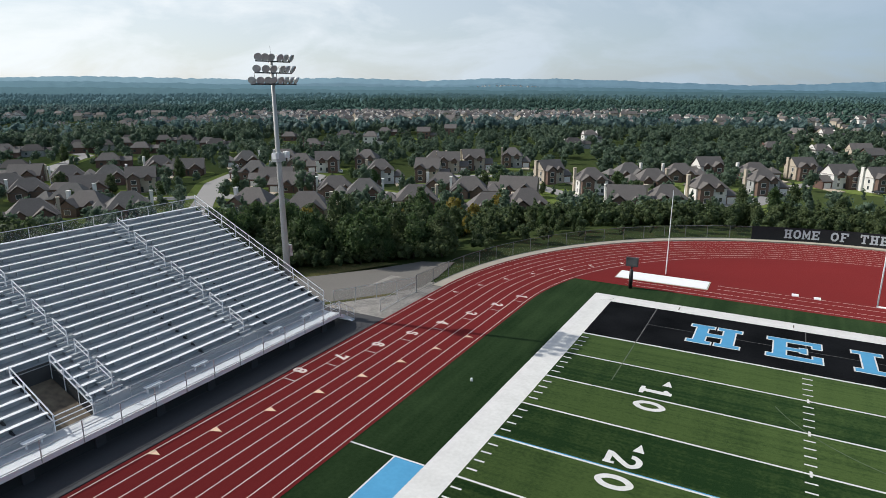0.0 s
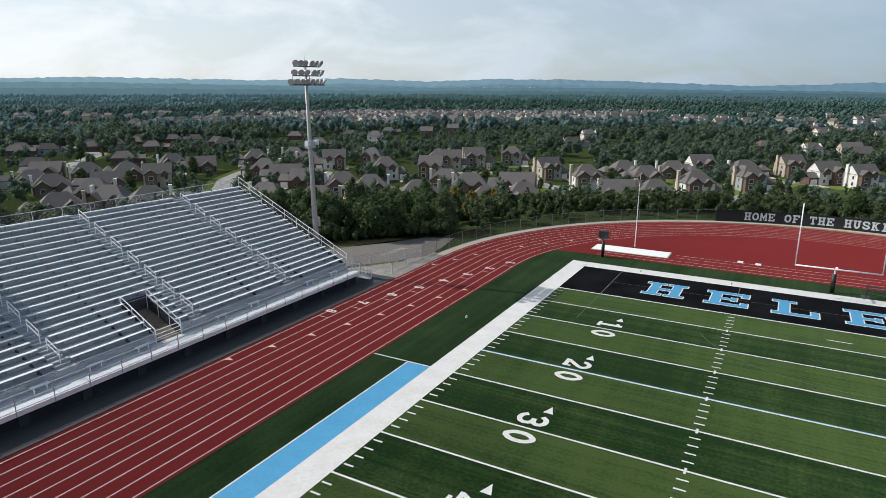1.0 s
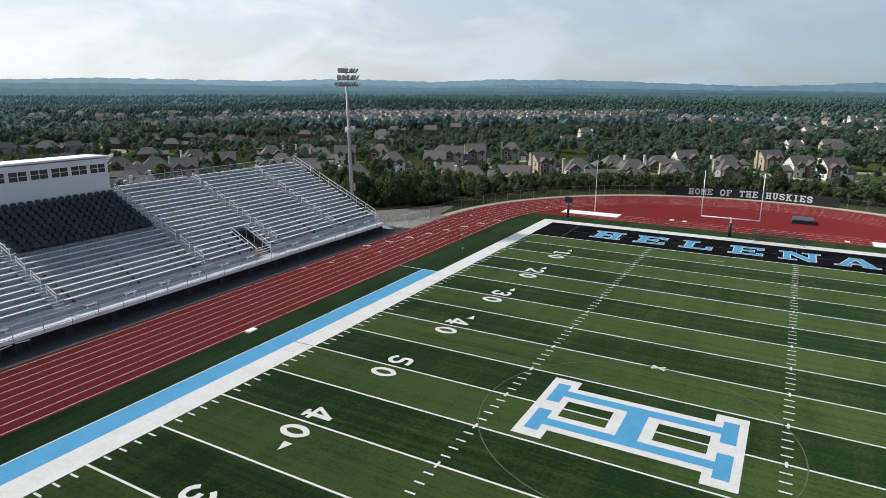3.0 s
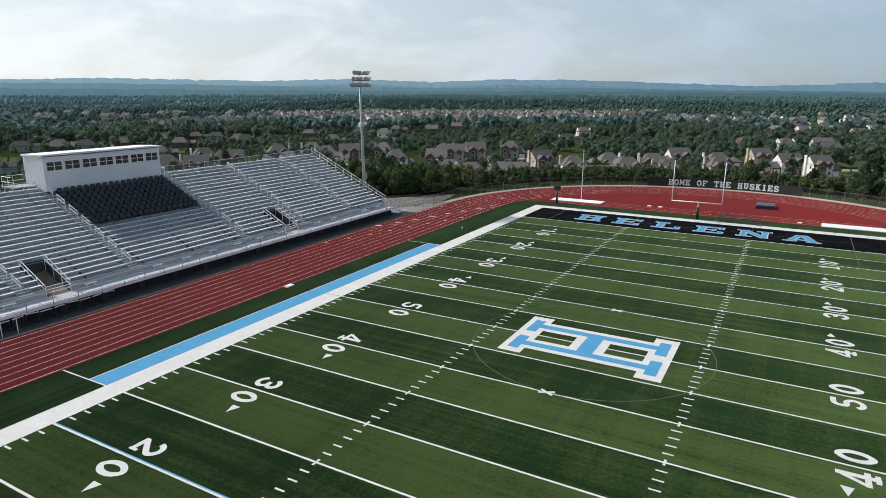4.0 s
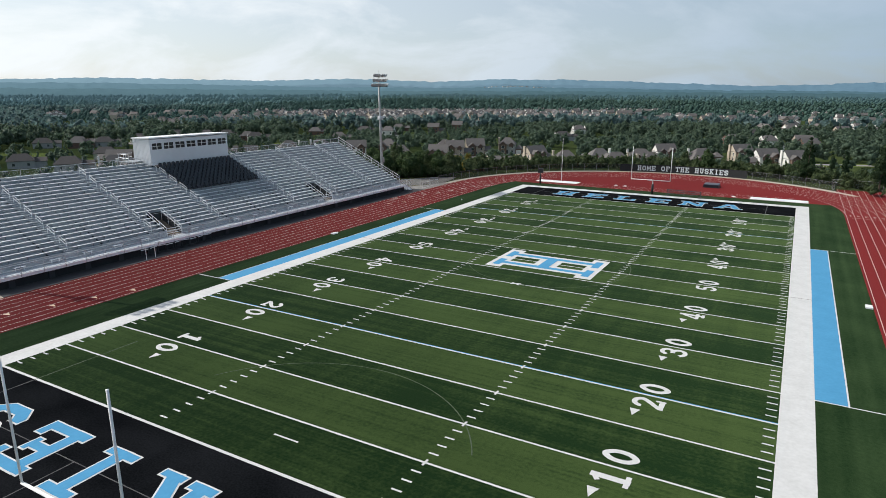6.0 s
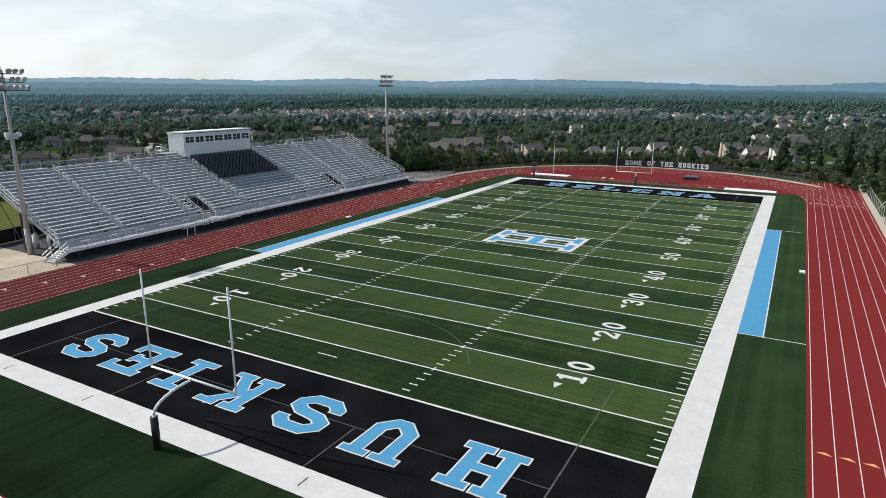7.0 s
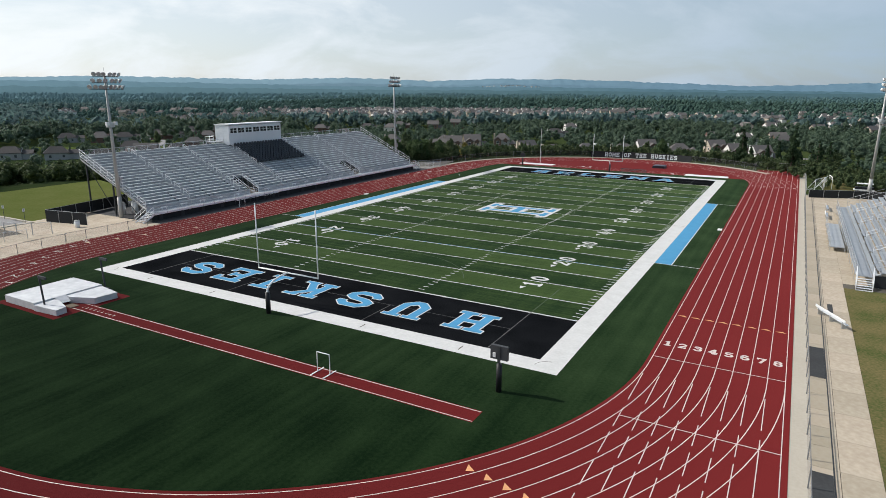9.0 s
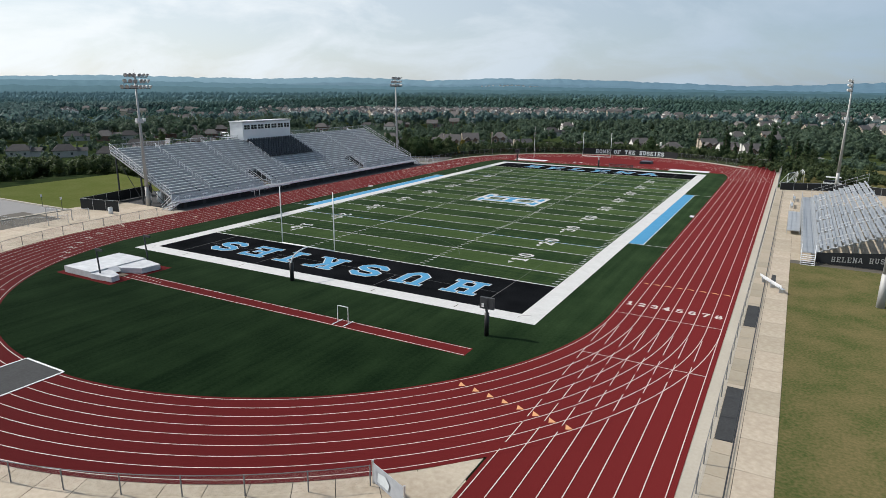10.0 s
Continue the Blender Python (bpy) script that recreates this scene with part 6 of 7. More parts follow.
def house(kind, wall, roof, storeys, w, d, hip, at, front_wall=None, far=False):
    h = thing("house", "%s %s house with %s roof" % ({1: "one-storey", 2: "two-storey"}[storeys], wall.name, roof.name), "house", "houses of the neighbourhood", "", at)
    w, d = w * 1.10, d * 1.06
    H = 2.65 * storeys + .3
    rise = min(w, d) * .48
    along = w >= d
    body = Shape().box(-w / 2, w / 2, -d / 2, d / 2, -2.5, H)
    if not hip:
        if along:
            for x in (-w / 2, w / 2):
                body.poly([(x, -d / 2, H), (x, d / 2, H), (x, 0, H + rise * .93)])
        else:
            for y in (-d / 2, d / 2):
                body.poly([(-w / 2, y, H), (w / 2, y, H), (0, y, H + rise * .93)])
    part("wall", body, wall, h)
    part("roof", gable_roof(-w / 2, w / 2, -d / 2, d / 2, H + .12, rise, along, hip=min(w, d) * .48 if hip else 0), roof, h)
    # cross wing with a gable to the street
    gw, gd = w * .42, 2.0
    gx = -w * .24 if kind % 2 else w * .22
    wing = Shape().box(gx - gw / 2, gx + gw / 2, -d / 2 - gd, 0, -2.5, H - .05)
    wing.poly([(gx - gw / 2, -d / 2 - gd, H - .05), (gx + gw / 2, -d / 2 - gd, H - .05), (gx, -d / 2 - gd, H + gw * .40)])
    part("wing", wing, front_wall or wall, h)
    part("wing_roof", gable_roof(gx - gw / 2, gx + gw / 2, -d / 2 - gd, .0, H + .1, gw * .45, False), roof, h)
    # a smaller gable over the other half of the front
    qx, qw = -gx * 1.05, w * .26
    small = Shape().box(qx - qw / 2, qx + qw / 2, -d / 2 - .5, 0, H - 1.2, H)
    small.poly([(qx - qw / 2, -d / 2 - .5, H), (qx + qw / 2, -d / 2 - .5, H), (qx, -d / 2 - .5, H + qw * .5)])
    part("dormer", small, front_wall or wall, h)
    part("dormer_roof", gable_roof(qx - qw / 2, qx + qw / 2, -d / 2 - .5, .0, H + .08, qw * .52, False, .3), roof, h)
    # garage
    sx = 1 if kind % 2 else -1
    ga0, ga1 = sorted((sx * w / 2, sx * (w / 2 + 4.2)))
    part("garage", Shape().box(ga0, ga1, -d / 2 + .4, d / 2 - 1.5, -2.5, 2.9), front_wall or wall, h)
    part("garage_roof", gable_roof(ga0, ga1, -d / 2 + .4, d / 2 - 1.5, 3.0, 2.3, True, hip=2.2 if hip else 0), roof, h)
    part("garage_door", Shape().box(ga0 + .6, ga1 - .6, -d / 2 + .34, -d / 2 + .42, 0, 2.25), TRIM, h)
    part("driveway", Shape().box(ga0 + .2, ga1 - .2, -d / 2 - 8.0, -d / 2 + .3, -1.2, .06), CONCRETE, h, "pale concrete driveway")
    part("door", Shape().box(gx + (gw / 2 + .4) * sx - .5, gx + (gw / 2 + .4) * sx + .5, -d / 2 - .06, -d / 2 + .02, 0, 2.15), STEEL_DARK, h)

    def window(x, y, z, face, ww=1.0, hh=1.45):
        fr, pn = Shape(), Shape()
        if face == "y":
            s = -1 if y < 0 else 1
            fr.box(x - ww / 2 - .12, x + ww / 2 + .12, min(y, y + s * .06), max(y, y + s * .06), z - .12, z + hh + .12)
            pn.box(x - ww / 2, x + ww / 2, min(y + s * .05, y + s * .09), max(y + s * .05, y + s * .09), z, z + hh)
        else:
            s = -1 if x < 0 else 1
            fr.box(min(x, x + s * .06), max(x, x + s * .06), y - ww / 2 - .12, y + ww / 2 + .12, z - .12, z + hh + .12)
            pn.box(min(x + s * .05, x + s * .09), max(x + s * .05, x + s * .09), y - ww / 2, y + ww / 2, z, z + hh)
        f = part("window", fr, TRIM, h)
        part("pane", pn, SILL_GLASS, f)

    for st in range(storeys):
        z = .8 + 2.6 * st
        for x in (-w * .33, 0, w * .33):
            window(x, d / 2, z, "y")
        window(gx, -d / 2 - gd, z, "y", 1.7)
        window(-gx * 1.3, -d / 2, z, "y")
        for y in (-d * .22, d * .22):
            window(-sx * w / 2, y, z, "x", .9)
            if st:
                window(sx * w / 2, y, z, "x", .9)
    cx = -sx * (w / 2 + .25)
    part("chimney", Shape().box(cx - .45, cx + .45, 1.0, 2.5, -2.5, H + rise * .75 + .6).box(cx - .55, cx + .55, .9, 2.6, H + rise * .75 + .6, H + rise * .75 + .8), WALLS[1] if kind % 3 else TRIM, h)
    return h


random.seed(7)
spec = [(1, 1, 0, 2, 9.5, 8, False), (2, 1, 0, 2, 9, 8.5, True), (3, 2, 0, 1, 12, 9, True), (4, 3, 0, 2, 10, 8, False), (5, 1, 0, 2, 9.5, 8.5, False),
        (6, 2, 1, 1, 11.5, 9.5, True), (7, 4, 0, 2, 9.5, 8, True), (8, 0, 0, 1, 12, 9, False), (9, 3, 0, 2, 9, 8, False), (10, 1, 0, 1, 12, 9, True), (11, 3, 0, 2, 10, 8.5, True)]
# the streets beyond the far bend: x, y, turn and kind of each house
EAST = [(-43, 311, 35, 3), (-5, 332, 37, 0), (-35, 234, 33, 10), (-19, 272, 33, 6), (-41, 188, 30, 6), (9, 308, 35, 3), (22, 304, 35, 8),
        (-24, 318, 33, 2), (-53, 296, 25, 2)]
MIDDLE = [(-77, 237, 33, 10), (-102, 260, 55, 0), (-137, 303, 20, 6), (-150, 283, 35, 4), (-156, 268, 30, 0), (-97, 213, 15, 7), (-72, 156, 35, 10),
          (-113, 204, 25, 2), (-85, 161, 30, 9), (-73, 284, 35, 5), (-60, 270, 30, 9), (-51, 180, 20, 8)]
STREETS = [(-160, 143, 20, 2), (-136, 141, 30, 9), (-181, 188, 25, 7), (-160, 185, 40, 2), (-143, 180, 35, 5), (-116, 171, 35, 9), (-209, 241, 40, 3),
           (-197, 258, 20, 6), (-166, 224, 38, 10), (-150, 238, 20, 4), (-163, 268, 30, 1), (-129, 214, 20, 2), (-224, 208, 30, 5), (-200, 196, 35, 7),
           (-251, 258, 30, 2), (-262, 240, 50, 5), (-228, 244, 30, 2)]
WEST = [(-261, 202, 48, 7), (-237, 159, 50, 0), (-286, 205, 60, 2), (-269, 167, 55, 5), (-288, 160, 60, 2), (-247, 144, 55, 7), (-260, 128, 60, 2),
        (-229, 126, 40, 5), (-205, 99, 62, 9), (-208, 118, 30, 2), (-190, 120, 55, 5), (-281, 132, 60, 2), (-307, 153, 40, 7)]
OUTER = [(5, 423, 35), (29, 406, 35), (26, 445, 20), (-21, 464, 30), (-10, 552, 30), (15, 594, 30), (11, 654, 20), (37, 712, 15), (51, 655, 25), (-142, 424, 35), (-147, 482, 35),
         (-238, 606, 30), (-222, 616, 20), (-217, 718, 20), (-150, 656, 30), (-291, 572, 15), (-290, 523, 20), (-375, 398, 30), (-294, 331, 35), (-343, 432, 20), (-280, 380, 20), (-281, 458, 25)]
OUTER_WEST = [(-328, 206, 50), (-337, 164, 50), (-431, 224, 55), (-456, 220, 60), (-521, 291, 60), (-427, 252, 50), (-434, 274, 50), (-476, 324, 55), (-386, 268, 40), (-460, 195, 60),
              (-437, 207, 50), (-337, 116, 60), (-359, 102, 50), (-446, 298, 40), (-451, 267, 60), (-446, 332, 50), (-427, 338, 40), (-365, 312, 50), (-382, 320, 45), (-446, 492, 30),
              (-343, 492, 30), (-352, 530, 30), (-487, 478, 40), (-301, 657, 20), (-130, 713, 20), (-66, 667, 10), (-112, 694, 20), (-300, 120, 50)]
TAKEN = []


def claim(x, y, r):
    """Keeps the house's plot, and the open side towards the stadium, free of trees."""
    d = math.hypot(x + 11, y + 3)
    TAKEN.append((x, y, r))
    for q in ((15,) if d < 330 else (14, 26)):
        FRONTS.append((x - (x + 11) / d * q, y - (y + 3) / d * q, r))


FRONTS = []
base_house = {}
for x, y, rot, k in EAST + MIDDLE + STREETS + WEST:
    kind, wl_, rf, st, w, d, hip = spec[k]
    at = pose(x, y, land(x, y) + .4, 0, 0, rot)
    if k not in base_house:
        base_house[k] = house(kind, WALLS[wl_], SHINGLES[rf], st, w, d, hip, at, WALLS[2] if kind % 2 else WALLS[0])
    else:
        copy_thing(base_house[k], at)
    claim(x, y, 9.5)

# farther homes: plain houses, scattered in clusters along their streets
rng = np.random.RandomState(5)
far_me, far_windows = [], []
window_me = Shape().box(-.6, .6, -.04, .04, 0, 1.4).data("window", SILL_GLASS)
for k, (wl_, rf) in enumerate(((3, 0), (1, 0), (4, 2), (2, 0), (0, 0))):
    w, d, H = 10.5 + k % 3, 8.5, (6.0, 5.6, 3.4, 6.0, 3.4)[k]
    b = Shape().box(-w / 2, w / 2, -d / 2, d / 2, -3, H).box(w / 2, w / 2 + 5.5, -d / 2 + 1, d / 2 - 1, -3, 2.9)
    for x in (-w / 2, w / 2):
        b.poly([(x, -d / 2, H), (x, d / 2, H), (x, 0, H + 3.4)])
    spots_w = []
    for z in ((.9,) if H < 5 else (.9, 3.5)):
        for x in (-w * .27, w * .27):
            spots_w += [(x, -d / 2 - .03, z, 0), (x, d / 2 + .03, z, 0)]
        spots_w.append((-w / 2 - .03, 0, z, 90))
    far_windows.append(spots_w)
    far_me.append((b.data("wall", WALLS[wl_]), gable_roof(-w / 2, w / 2, -d / 2, d / 2, H + .1, 3.6, True, hip=0 if k % 2 else 3.5).data("roof", SHINGLES[rf]),
                   gable_roof(w / 2, w / 2 + 5.5, -d / 2 + 1, d / 2 - 1, 3.0, 2.0, True).data("garage_roof", SHINGLES[rf])))


def bearing(az, r):
    """A place r metres from the stadium, az degrees to the left of +y."""
    return -r * math.sin(radians(az)), r * math.cos(radians(az))


distant = []
n_far = 0


def far_house(k, at, glazed=True):
    h = thing("house", ("white two-storey", "beige two-storey", "grey one-storey", "brown brick two-storey", "red brick one-storey")[k] + " house far off among trees", "house", "distant houses", "", at)
    for me, nm in zip(far_me[k], ("wall", "roof", "garage_roof")):
        part(nm, me, None, h)
    for x, y, z, turn in far_windows[k] if glazed else ():
        w = part("window", window_me, None, h)
        w.location, w.rotation_euler = (x, y, z), (0, 0, radians(turn))


for i, (x, y, rot) in enumerate(OUTER + OUTER_WEST):
    far_house((i * 3) % 5 if x > -300 else (4, 2, 4, 2, 2)[i % 5], pose(x, y, land(x, y) + .5, 0, 0, rot))
    claim(x, y, 8.0)
clusters = [(-6, 640, 16), (4, 900, 16), (12, 760, 20), (17, 1150, 45), (24, 1050, 50), (30, 1150, 60), (36, 1050, 50), (30, 820, 10), (20, 850, 14), (40, 880, 20), (42, 1150, 22), (48, 900, 20), (55, 760, 12),
            (-2, 1250, 30), (8, 1450, 18), (60, 1200, 14), (-10, 1000, 18)]
for az, r, n_h in clusters:
    cx, cy = bearing(az, r)
    rot0 = rng.uniform(0, 180)
    for i in range(int(n_h * 1.7)):
        for _ in range(8):
            u, v = rng.uniform(-1, 1), rng.uniform(-1, 1)
            x = cx + u * r * .11 + v * 10
            y = cy + v * r * .10
            if all((x - a) ** 2 + (y - b) ** 2 > 400 for a, b, _r in TAKEN):
                break
        k = (0, 0, 1, 1, 2)[rng.randint(5)]
        rot = rot0 + 90 * rng.randint(4) + rng.uniform(-12, 12)
        TAKEN.append((x, y, 10.0))
        if r < 830 and n_far < 60:
            n_far += 1
            far_house(k, pose(x, y, land(x, y) + 1.2, 0, 0, rot))
        elif n_far < 220:
            n_far += 1
            far_house(k, pose(x, y, land(x, y) + 2.2, 0, 0, rot), False)
        else:
            distant.append((k, pose(x, y, land(x, y) + 2.2, 0, 0, rot)))


for i in range(30):
    az = 15.5 + 11.5 * ((i * .618) % 1)
    x, y = bearing(az, 3900 - 60 * ((i * .377) % 1))
    distant.append((0, pose(x, y, float(np.interp(az, (13.2, 22.9, 28.6), (22, 53, 35))) - 9 - 7 * ((i * .377) % 1), 0, 0, 40 * i)))
mixed = bpy.data.meshes.new("distant_houses")
pile = bmesh.new()
slots = []
for k, m in distant:
    for me in far_me[k]:
        mt = me.materials[0]
        if mt not in slots:
            slots.append(mt)
        before = len(pile.verts)
        first_face = len(pile.faces)
        pile.from_mesh(me)
        pile.verts.ensure_lookup_table()
        pile.faces.ensure_lookup_table()
        for v in pile.verts[before:]:
            v.co = m @ v.co
        for f in pile.faces[first_face:]:
            f.material_index = slots.index(mt)
pile.to_mesh(mixed)
pile.free()
for mt in slots:
    mixed.materials.append(mt)
tagged(new("distant_houses", mixed), "pale houses scattered far off among trees", "houses", "", "stuff")


# streets and drives
CAR_PAINT = [material("white car paint", (0.75, 0.76, 0.77), 0.25, 0.0, bump=0, spec=0.6), material("dark car paint", (0.03, 0.033, 0.04), 0.25, 0.0, bump=0, spec=0.6),
             material("silver car paint", (0.42, 0.44, 0.46), 0.3, 0.3, bump=0, spec=0.6)]
CAR_NAMES = ("white", "dark blue", "silver")


def car(k, at):
    c = thing("car", CAR_NAMES[k] + " car parked by a house", "car", "parked cars", "", at)
    side = [(-2.2, .35), (2.2, .35), (2.25, .75), (2.1, .95), (1.0, 1.02), (.35, 1.48), (-1.3, 1.5), (-2.0, 1.05), (-2.25, .95)]
    b = Shape()
    for s in (-1, 1):
        b.poly([(x, s * .88, z) for x, z in side][::-s])
    for (x0, z0), (x1, z1) in zip(side, side[1:] + side[:1]):
        b.poly([(x0, -.88, z0), (x0, .88, z0), (x1, .88, z1), (x1, -.88, z1)])
    part("body", b, CAR_PAINT[k], c)
    for s in (-1, 1):
        part("side_window", Shape().poly([(.75, s * .89, 1.05), (.28, s * .89, 1.42), (-1.25, s * .89, 1.43), (-1.75, s * .89, 1.06)][::-s]), SILL_GLASS, c)
        for x in (-1.35, 1.35):
            w = part("wheel", Shape().tube((x, s * .72, .33), (x, s * .93, .33), .33, n=12), BLACK, c)
            part("rim", Shape().tube((x, s * .93, .33), (x, s * .94, .33), .19, n=8), ALU, w)
    part("windscreen", Shape().poly([(1.02, -.78, 1.05), (1.02, .78, 1.05), (.42, .72, 1.46), (.42, -.72, 1.46)]), SILL_GLASS, c)
    part("rear_window", Shape().poly([(-1.36, -.72, 1.48), (-1.36, .72, 1.48), (-1.98, .78, 1.10), (-1.98, -.78, 1.10)]), SILL_GLASS, c)


for i, (x, y, rot, _k) in enumerate((EAST + MIDDLE + STREETS + WEST)[::3]):
    p = pose(x, y, land(x, y) + .47, 0, 0, rot) @ pose((6.0 if i % 2 else -6.0), -8.5, 0, 0, 0, 90)
    car((0, 2, 1, 0)[i % 4], p)


def street(name, label, pts, width, mat=STREET, lift=0.22):
    s = Shape()
    fine = []
    for (xa, ya), (xb, yb) in zip(pts, pts[1:]):
        n_s = max(1, int(math.hypot(xb - xa, yb - ya) / 8))
        fine += [(xa + (xb - xa) * i / n_s, ya + (yb - ya) * i / n_s) for i in range(n_s)]
    fine.append(pts[-1])
    k0 = len(s.v)
    for i, (x, y) in enumerate(fine):
        xa, ya = fine[max(0, i - 1)]
        xb, yb = fine[min(len(fine) - 1, i + 1)]
        q = Vector((-(yb - ya), xb - xa)).normalized() * width / 2
        for sg in (1, -1):
            s.v.append((x + q.x * sg, y + q.y * sg, max(land(x + q.x * sg, y + q.y * sg), land(x, y)) + lift))
    for i in range(len(fine) - 1):
        s.f.append((k0 + 2 * i, k0 + 2 * i + 1, k0 + 2 * i + 3, k0 + 2 * i + 2))
    return setting(name, s, mat, label, "street")


ROADS = [[(-150, 112), (-167, 127), (-187, 145), (-207, 165), (-228, 187), (-245, 218), (-243, 232), (-204, 227), (-178, 206), (-150, 200), (-110, 188)],
         [(-205, 166), (-180, 164), (-158, 160), (-128, 156), (-104, 146)], [(-204, 160), (-214, 150), (-230, 142), (-262, 146), (-300, 170), (-345, 182)],
         [(-150, 255), (-128, 268), (-95, 240), (-69, 214), (-45, 210), (-20, 240), (-8, 299), (10, 330), (60, 345)], [(-345, 182), (-400, 240), (-470, 262), (-540, 300)]]
for i, r in enumerate(ROADS):
    street("road_%d" % (i + 1), "pale grey residential street between houses", r, 7.5)
    street("verge_%d" % (i + 1), "mown grass verge along the street", r, 15, YARD, 0.10)


def near_road(x, y, lim):
    for r in ROADS:
        for (xa, ya), (xb, yb) in zip(r, r[1:]):
            dx, dy = xb - xa, yb - ya
            t = min(1, max(0, ((x - xa) * dx + (y - ya) * dy) / (dx * dx + dy * dy)))
            if (xa + t * dx - x) ** 2 + (ya + t * dy - y) ** 2 < lim * lim:
                return True
    return False


for i_y, (x, y, r) in enumerate(TAKEN[:75]):
    if i_y % 4 == 1:
        continue
    s = Shape()
    k = 14
    rad = 12.0 + 3.5 * math.sin(i_y * 2.4)
    s.poly([(x + rad * math.cos(2 * math.pi * i / k), y + rad * math.sin(2 * math.pi * i / k), land(x + rad * math.cos(2 * math.pi * i / k), y + rad * math.sin(2 * math.pi * i / k)) + .14) for i in range(k)])
    setting("yard", s, YARD, "bright mown lawn round a house", "lawn")
# open meadows between the streets
MEADOWS = [(-405, 155, 26, 12), (-352, 239, 14, 7), (-339, 292, 17, 9), (-18, 222, 13, 7), (-85, 206, 9, 6)]
for x, y, a, b in MEADOWS:
    s = Shape()
    k = 24
    pts = []
    for i in range(k):
        w = 2 * math.pi * i / k
        q = 1 + .18 * math.sin(3 * w + x) + .1 * math.sin(5 * w + y)
        px, py = x + a * q * math.cos(w), y + b * q * math.sin(w)
        pts.append((px, py, land(px, py) + .2))
    s.poly(pts)
    setting("meadow", s, YARD, "open mown grass between the houses", "lawn")


# ---------------------------------------------------------------- trees
def leaf_cloud(rs, lobes, n_card, size, squash=1.0):
    """Small tilted leaf sprays over the skins of several lobes; returns corners and quads."""
    c = np.array([l[:3] for l in lobes])
    rad = np.array([l[3] for l in lobes])
    pick = rs.choice(len(lobes), n_card, p=rad ** 2 / (rad ** 2).sum())
    dirs = rs.normal(size=(n_card, 3))
    dirs /= np.linalg.norm(dirs, axis=1)[:, None]
    dirs[:, 2] = np.where(dirs[:, 2] < -.55, -dirs[:, 2] * .5, dirs[:, 2])
    pos = c[pick] + dirs * (rad[pick] * rs.uniform(.72, 1.10, n_card))[:, None] * np.array((1, 1, squash))
    nrm = dirs + rs.normal(scale=.55, size=dirs.shape)
    nrm /= np.linalg.norm(nrm, axis=1)[:, None]
    up = rs.normal(size=dirs.shape)
    a = np.cross(nrm, up)
    a /= np.linalg.norm(a, axis=1)[:, None]
    b = np.cross(nrm, a)
    s = (size * rs.uniform(.6, 1.35, n_card))[:, None]
    bend = nrm * s * .22
    v = np.stack([pos - a * s, pos - b * s * .75 - bend, pos + a * s, pos + b * s * .75 - bend], 1).reshape(-1, 3)
    f = np.arange(n_card * 4).reshape(-1, 4)
    return v, f


def lobes_for(rs, high, spread, n, pine=False, low=.30):
    out = []
    for i in range(n):
        q = (i + .5) / n
        z = high * (low + (.92 - low) * q)
        wide = spread * ((1 - q) ** .7 * .9 + .12 if pine else math.sin(math.pi * (0.22 + .70 * q)) * .95)
        w = rs.uniform(0, 2 * math.pi)
        o = wide * rs.uniform(.25, .62)
        out.append((o * math.cos(w), o * math.sin(w), z, max(.5, wide * rs.uniform(.48, .70))))
    return out


def core_mesh(rs, lobes, shrink=.72):
    """Dense dark inner foliage: a rough small solid in each lobe."""
    vs, fs = [], []
    t = (1 + 5 ** .5) / 2
    ico = np.array([(-1, t, 0), (1, t, 0), (-1, -t, 0), (1, -t, 0), (0, -1, t), (0, 1, t), (0, -1, -t), (0, 1, -t), (t, 0, -1), (t, 0, 1), (-t, 0, -1), (-t, 0, 1)]) / math.hypot(1, t)
    tri = np.array([(0, 11, 5), (0, 5, 1), (0, 1, 7), (0, 7, 10), (0, 10, 11), (1, 5, 9), (5, 11, 4), (11, 10, 2), (10, 7, 6), (7, 1, 8),
                    (3, 9, 4), (3, 4, 2), (3, 2, 6), (3, 6, 8), (3, 8, 9), (4, 9, 5), (2, 4, 11), (6, 2, 10), (8, 6, 7), (9, 8, 1)])
    for i, (x, y, z, r) in enumerate(lobes):
        vs.append(ico * r * shrink * rs.uniform(.8, 1.15, (12, 1)) + (x, y, z))
        fs.append(tri + 12 * i)
    return np.concatenate(vs), np.concatenate(fs)


def with_core(rs, lobes, cards, size):
    v, f = leaf_cloud(rs, lobes, cards, size)
    cv, cf = core_mesh(rs, lobes)
    tris = np.concatenate([f[:, [0, 1, 2]], f[:, [0, 2, 3]]])
    return np.concatenate([v, cv]), np.concatenate([tris, cf + len(v)])


TREES = []
TREE_HIGH = (12.5, 11.0, 9.5, 13.5, 8.0, 15.0, 13.0, 9.0)
for k in range(8):
    rs = np.random.RandomState(20 + k)
    pine = k in (5, 6)
    high = TREE_HIGH[k]
    spread = (4.2, 3.8, 3.6, 4.6, 3.2, 2.9, 2.7, 3.3)[k]
    lobes = lobes_for(rs, high, spread, 13 if not pine else 10, pine, .16 if k != 4 else .3)
    v, f = with_core(rs, lobes, 1900, .30)
    crown = fast_mesh("crown", v, f, LEAVES[(0, 1, 1, 0, 1, 2, 2, 3)[k]])
    s = Shape().tube((0, 0, -1.5), (0, 0, high * .45), .24, .15, 8).tube((0, 0, high * .45), (.1, 0, high * .85), .15, .05, 6)
    for x, y, z, r in lobes[:6]:
        s.tube((0, 0, z * .72), (x * .9, y * .9, z), .09, .03, 5)
    TREES.append((s.data("trunk", BARK), crown))


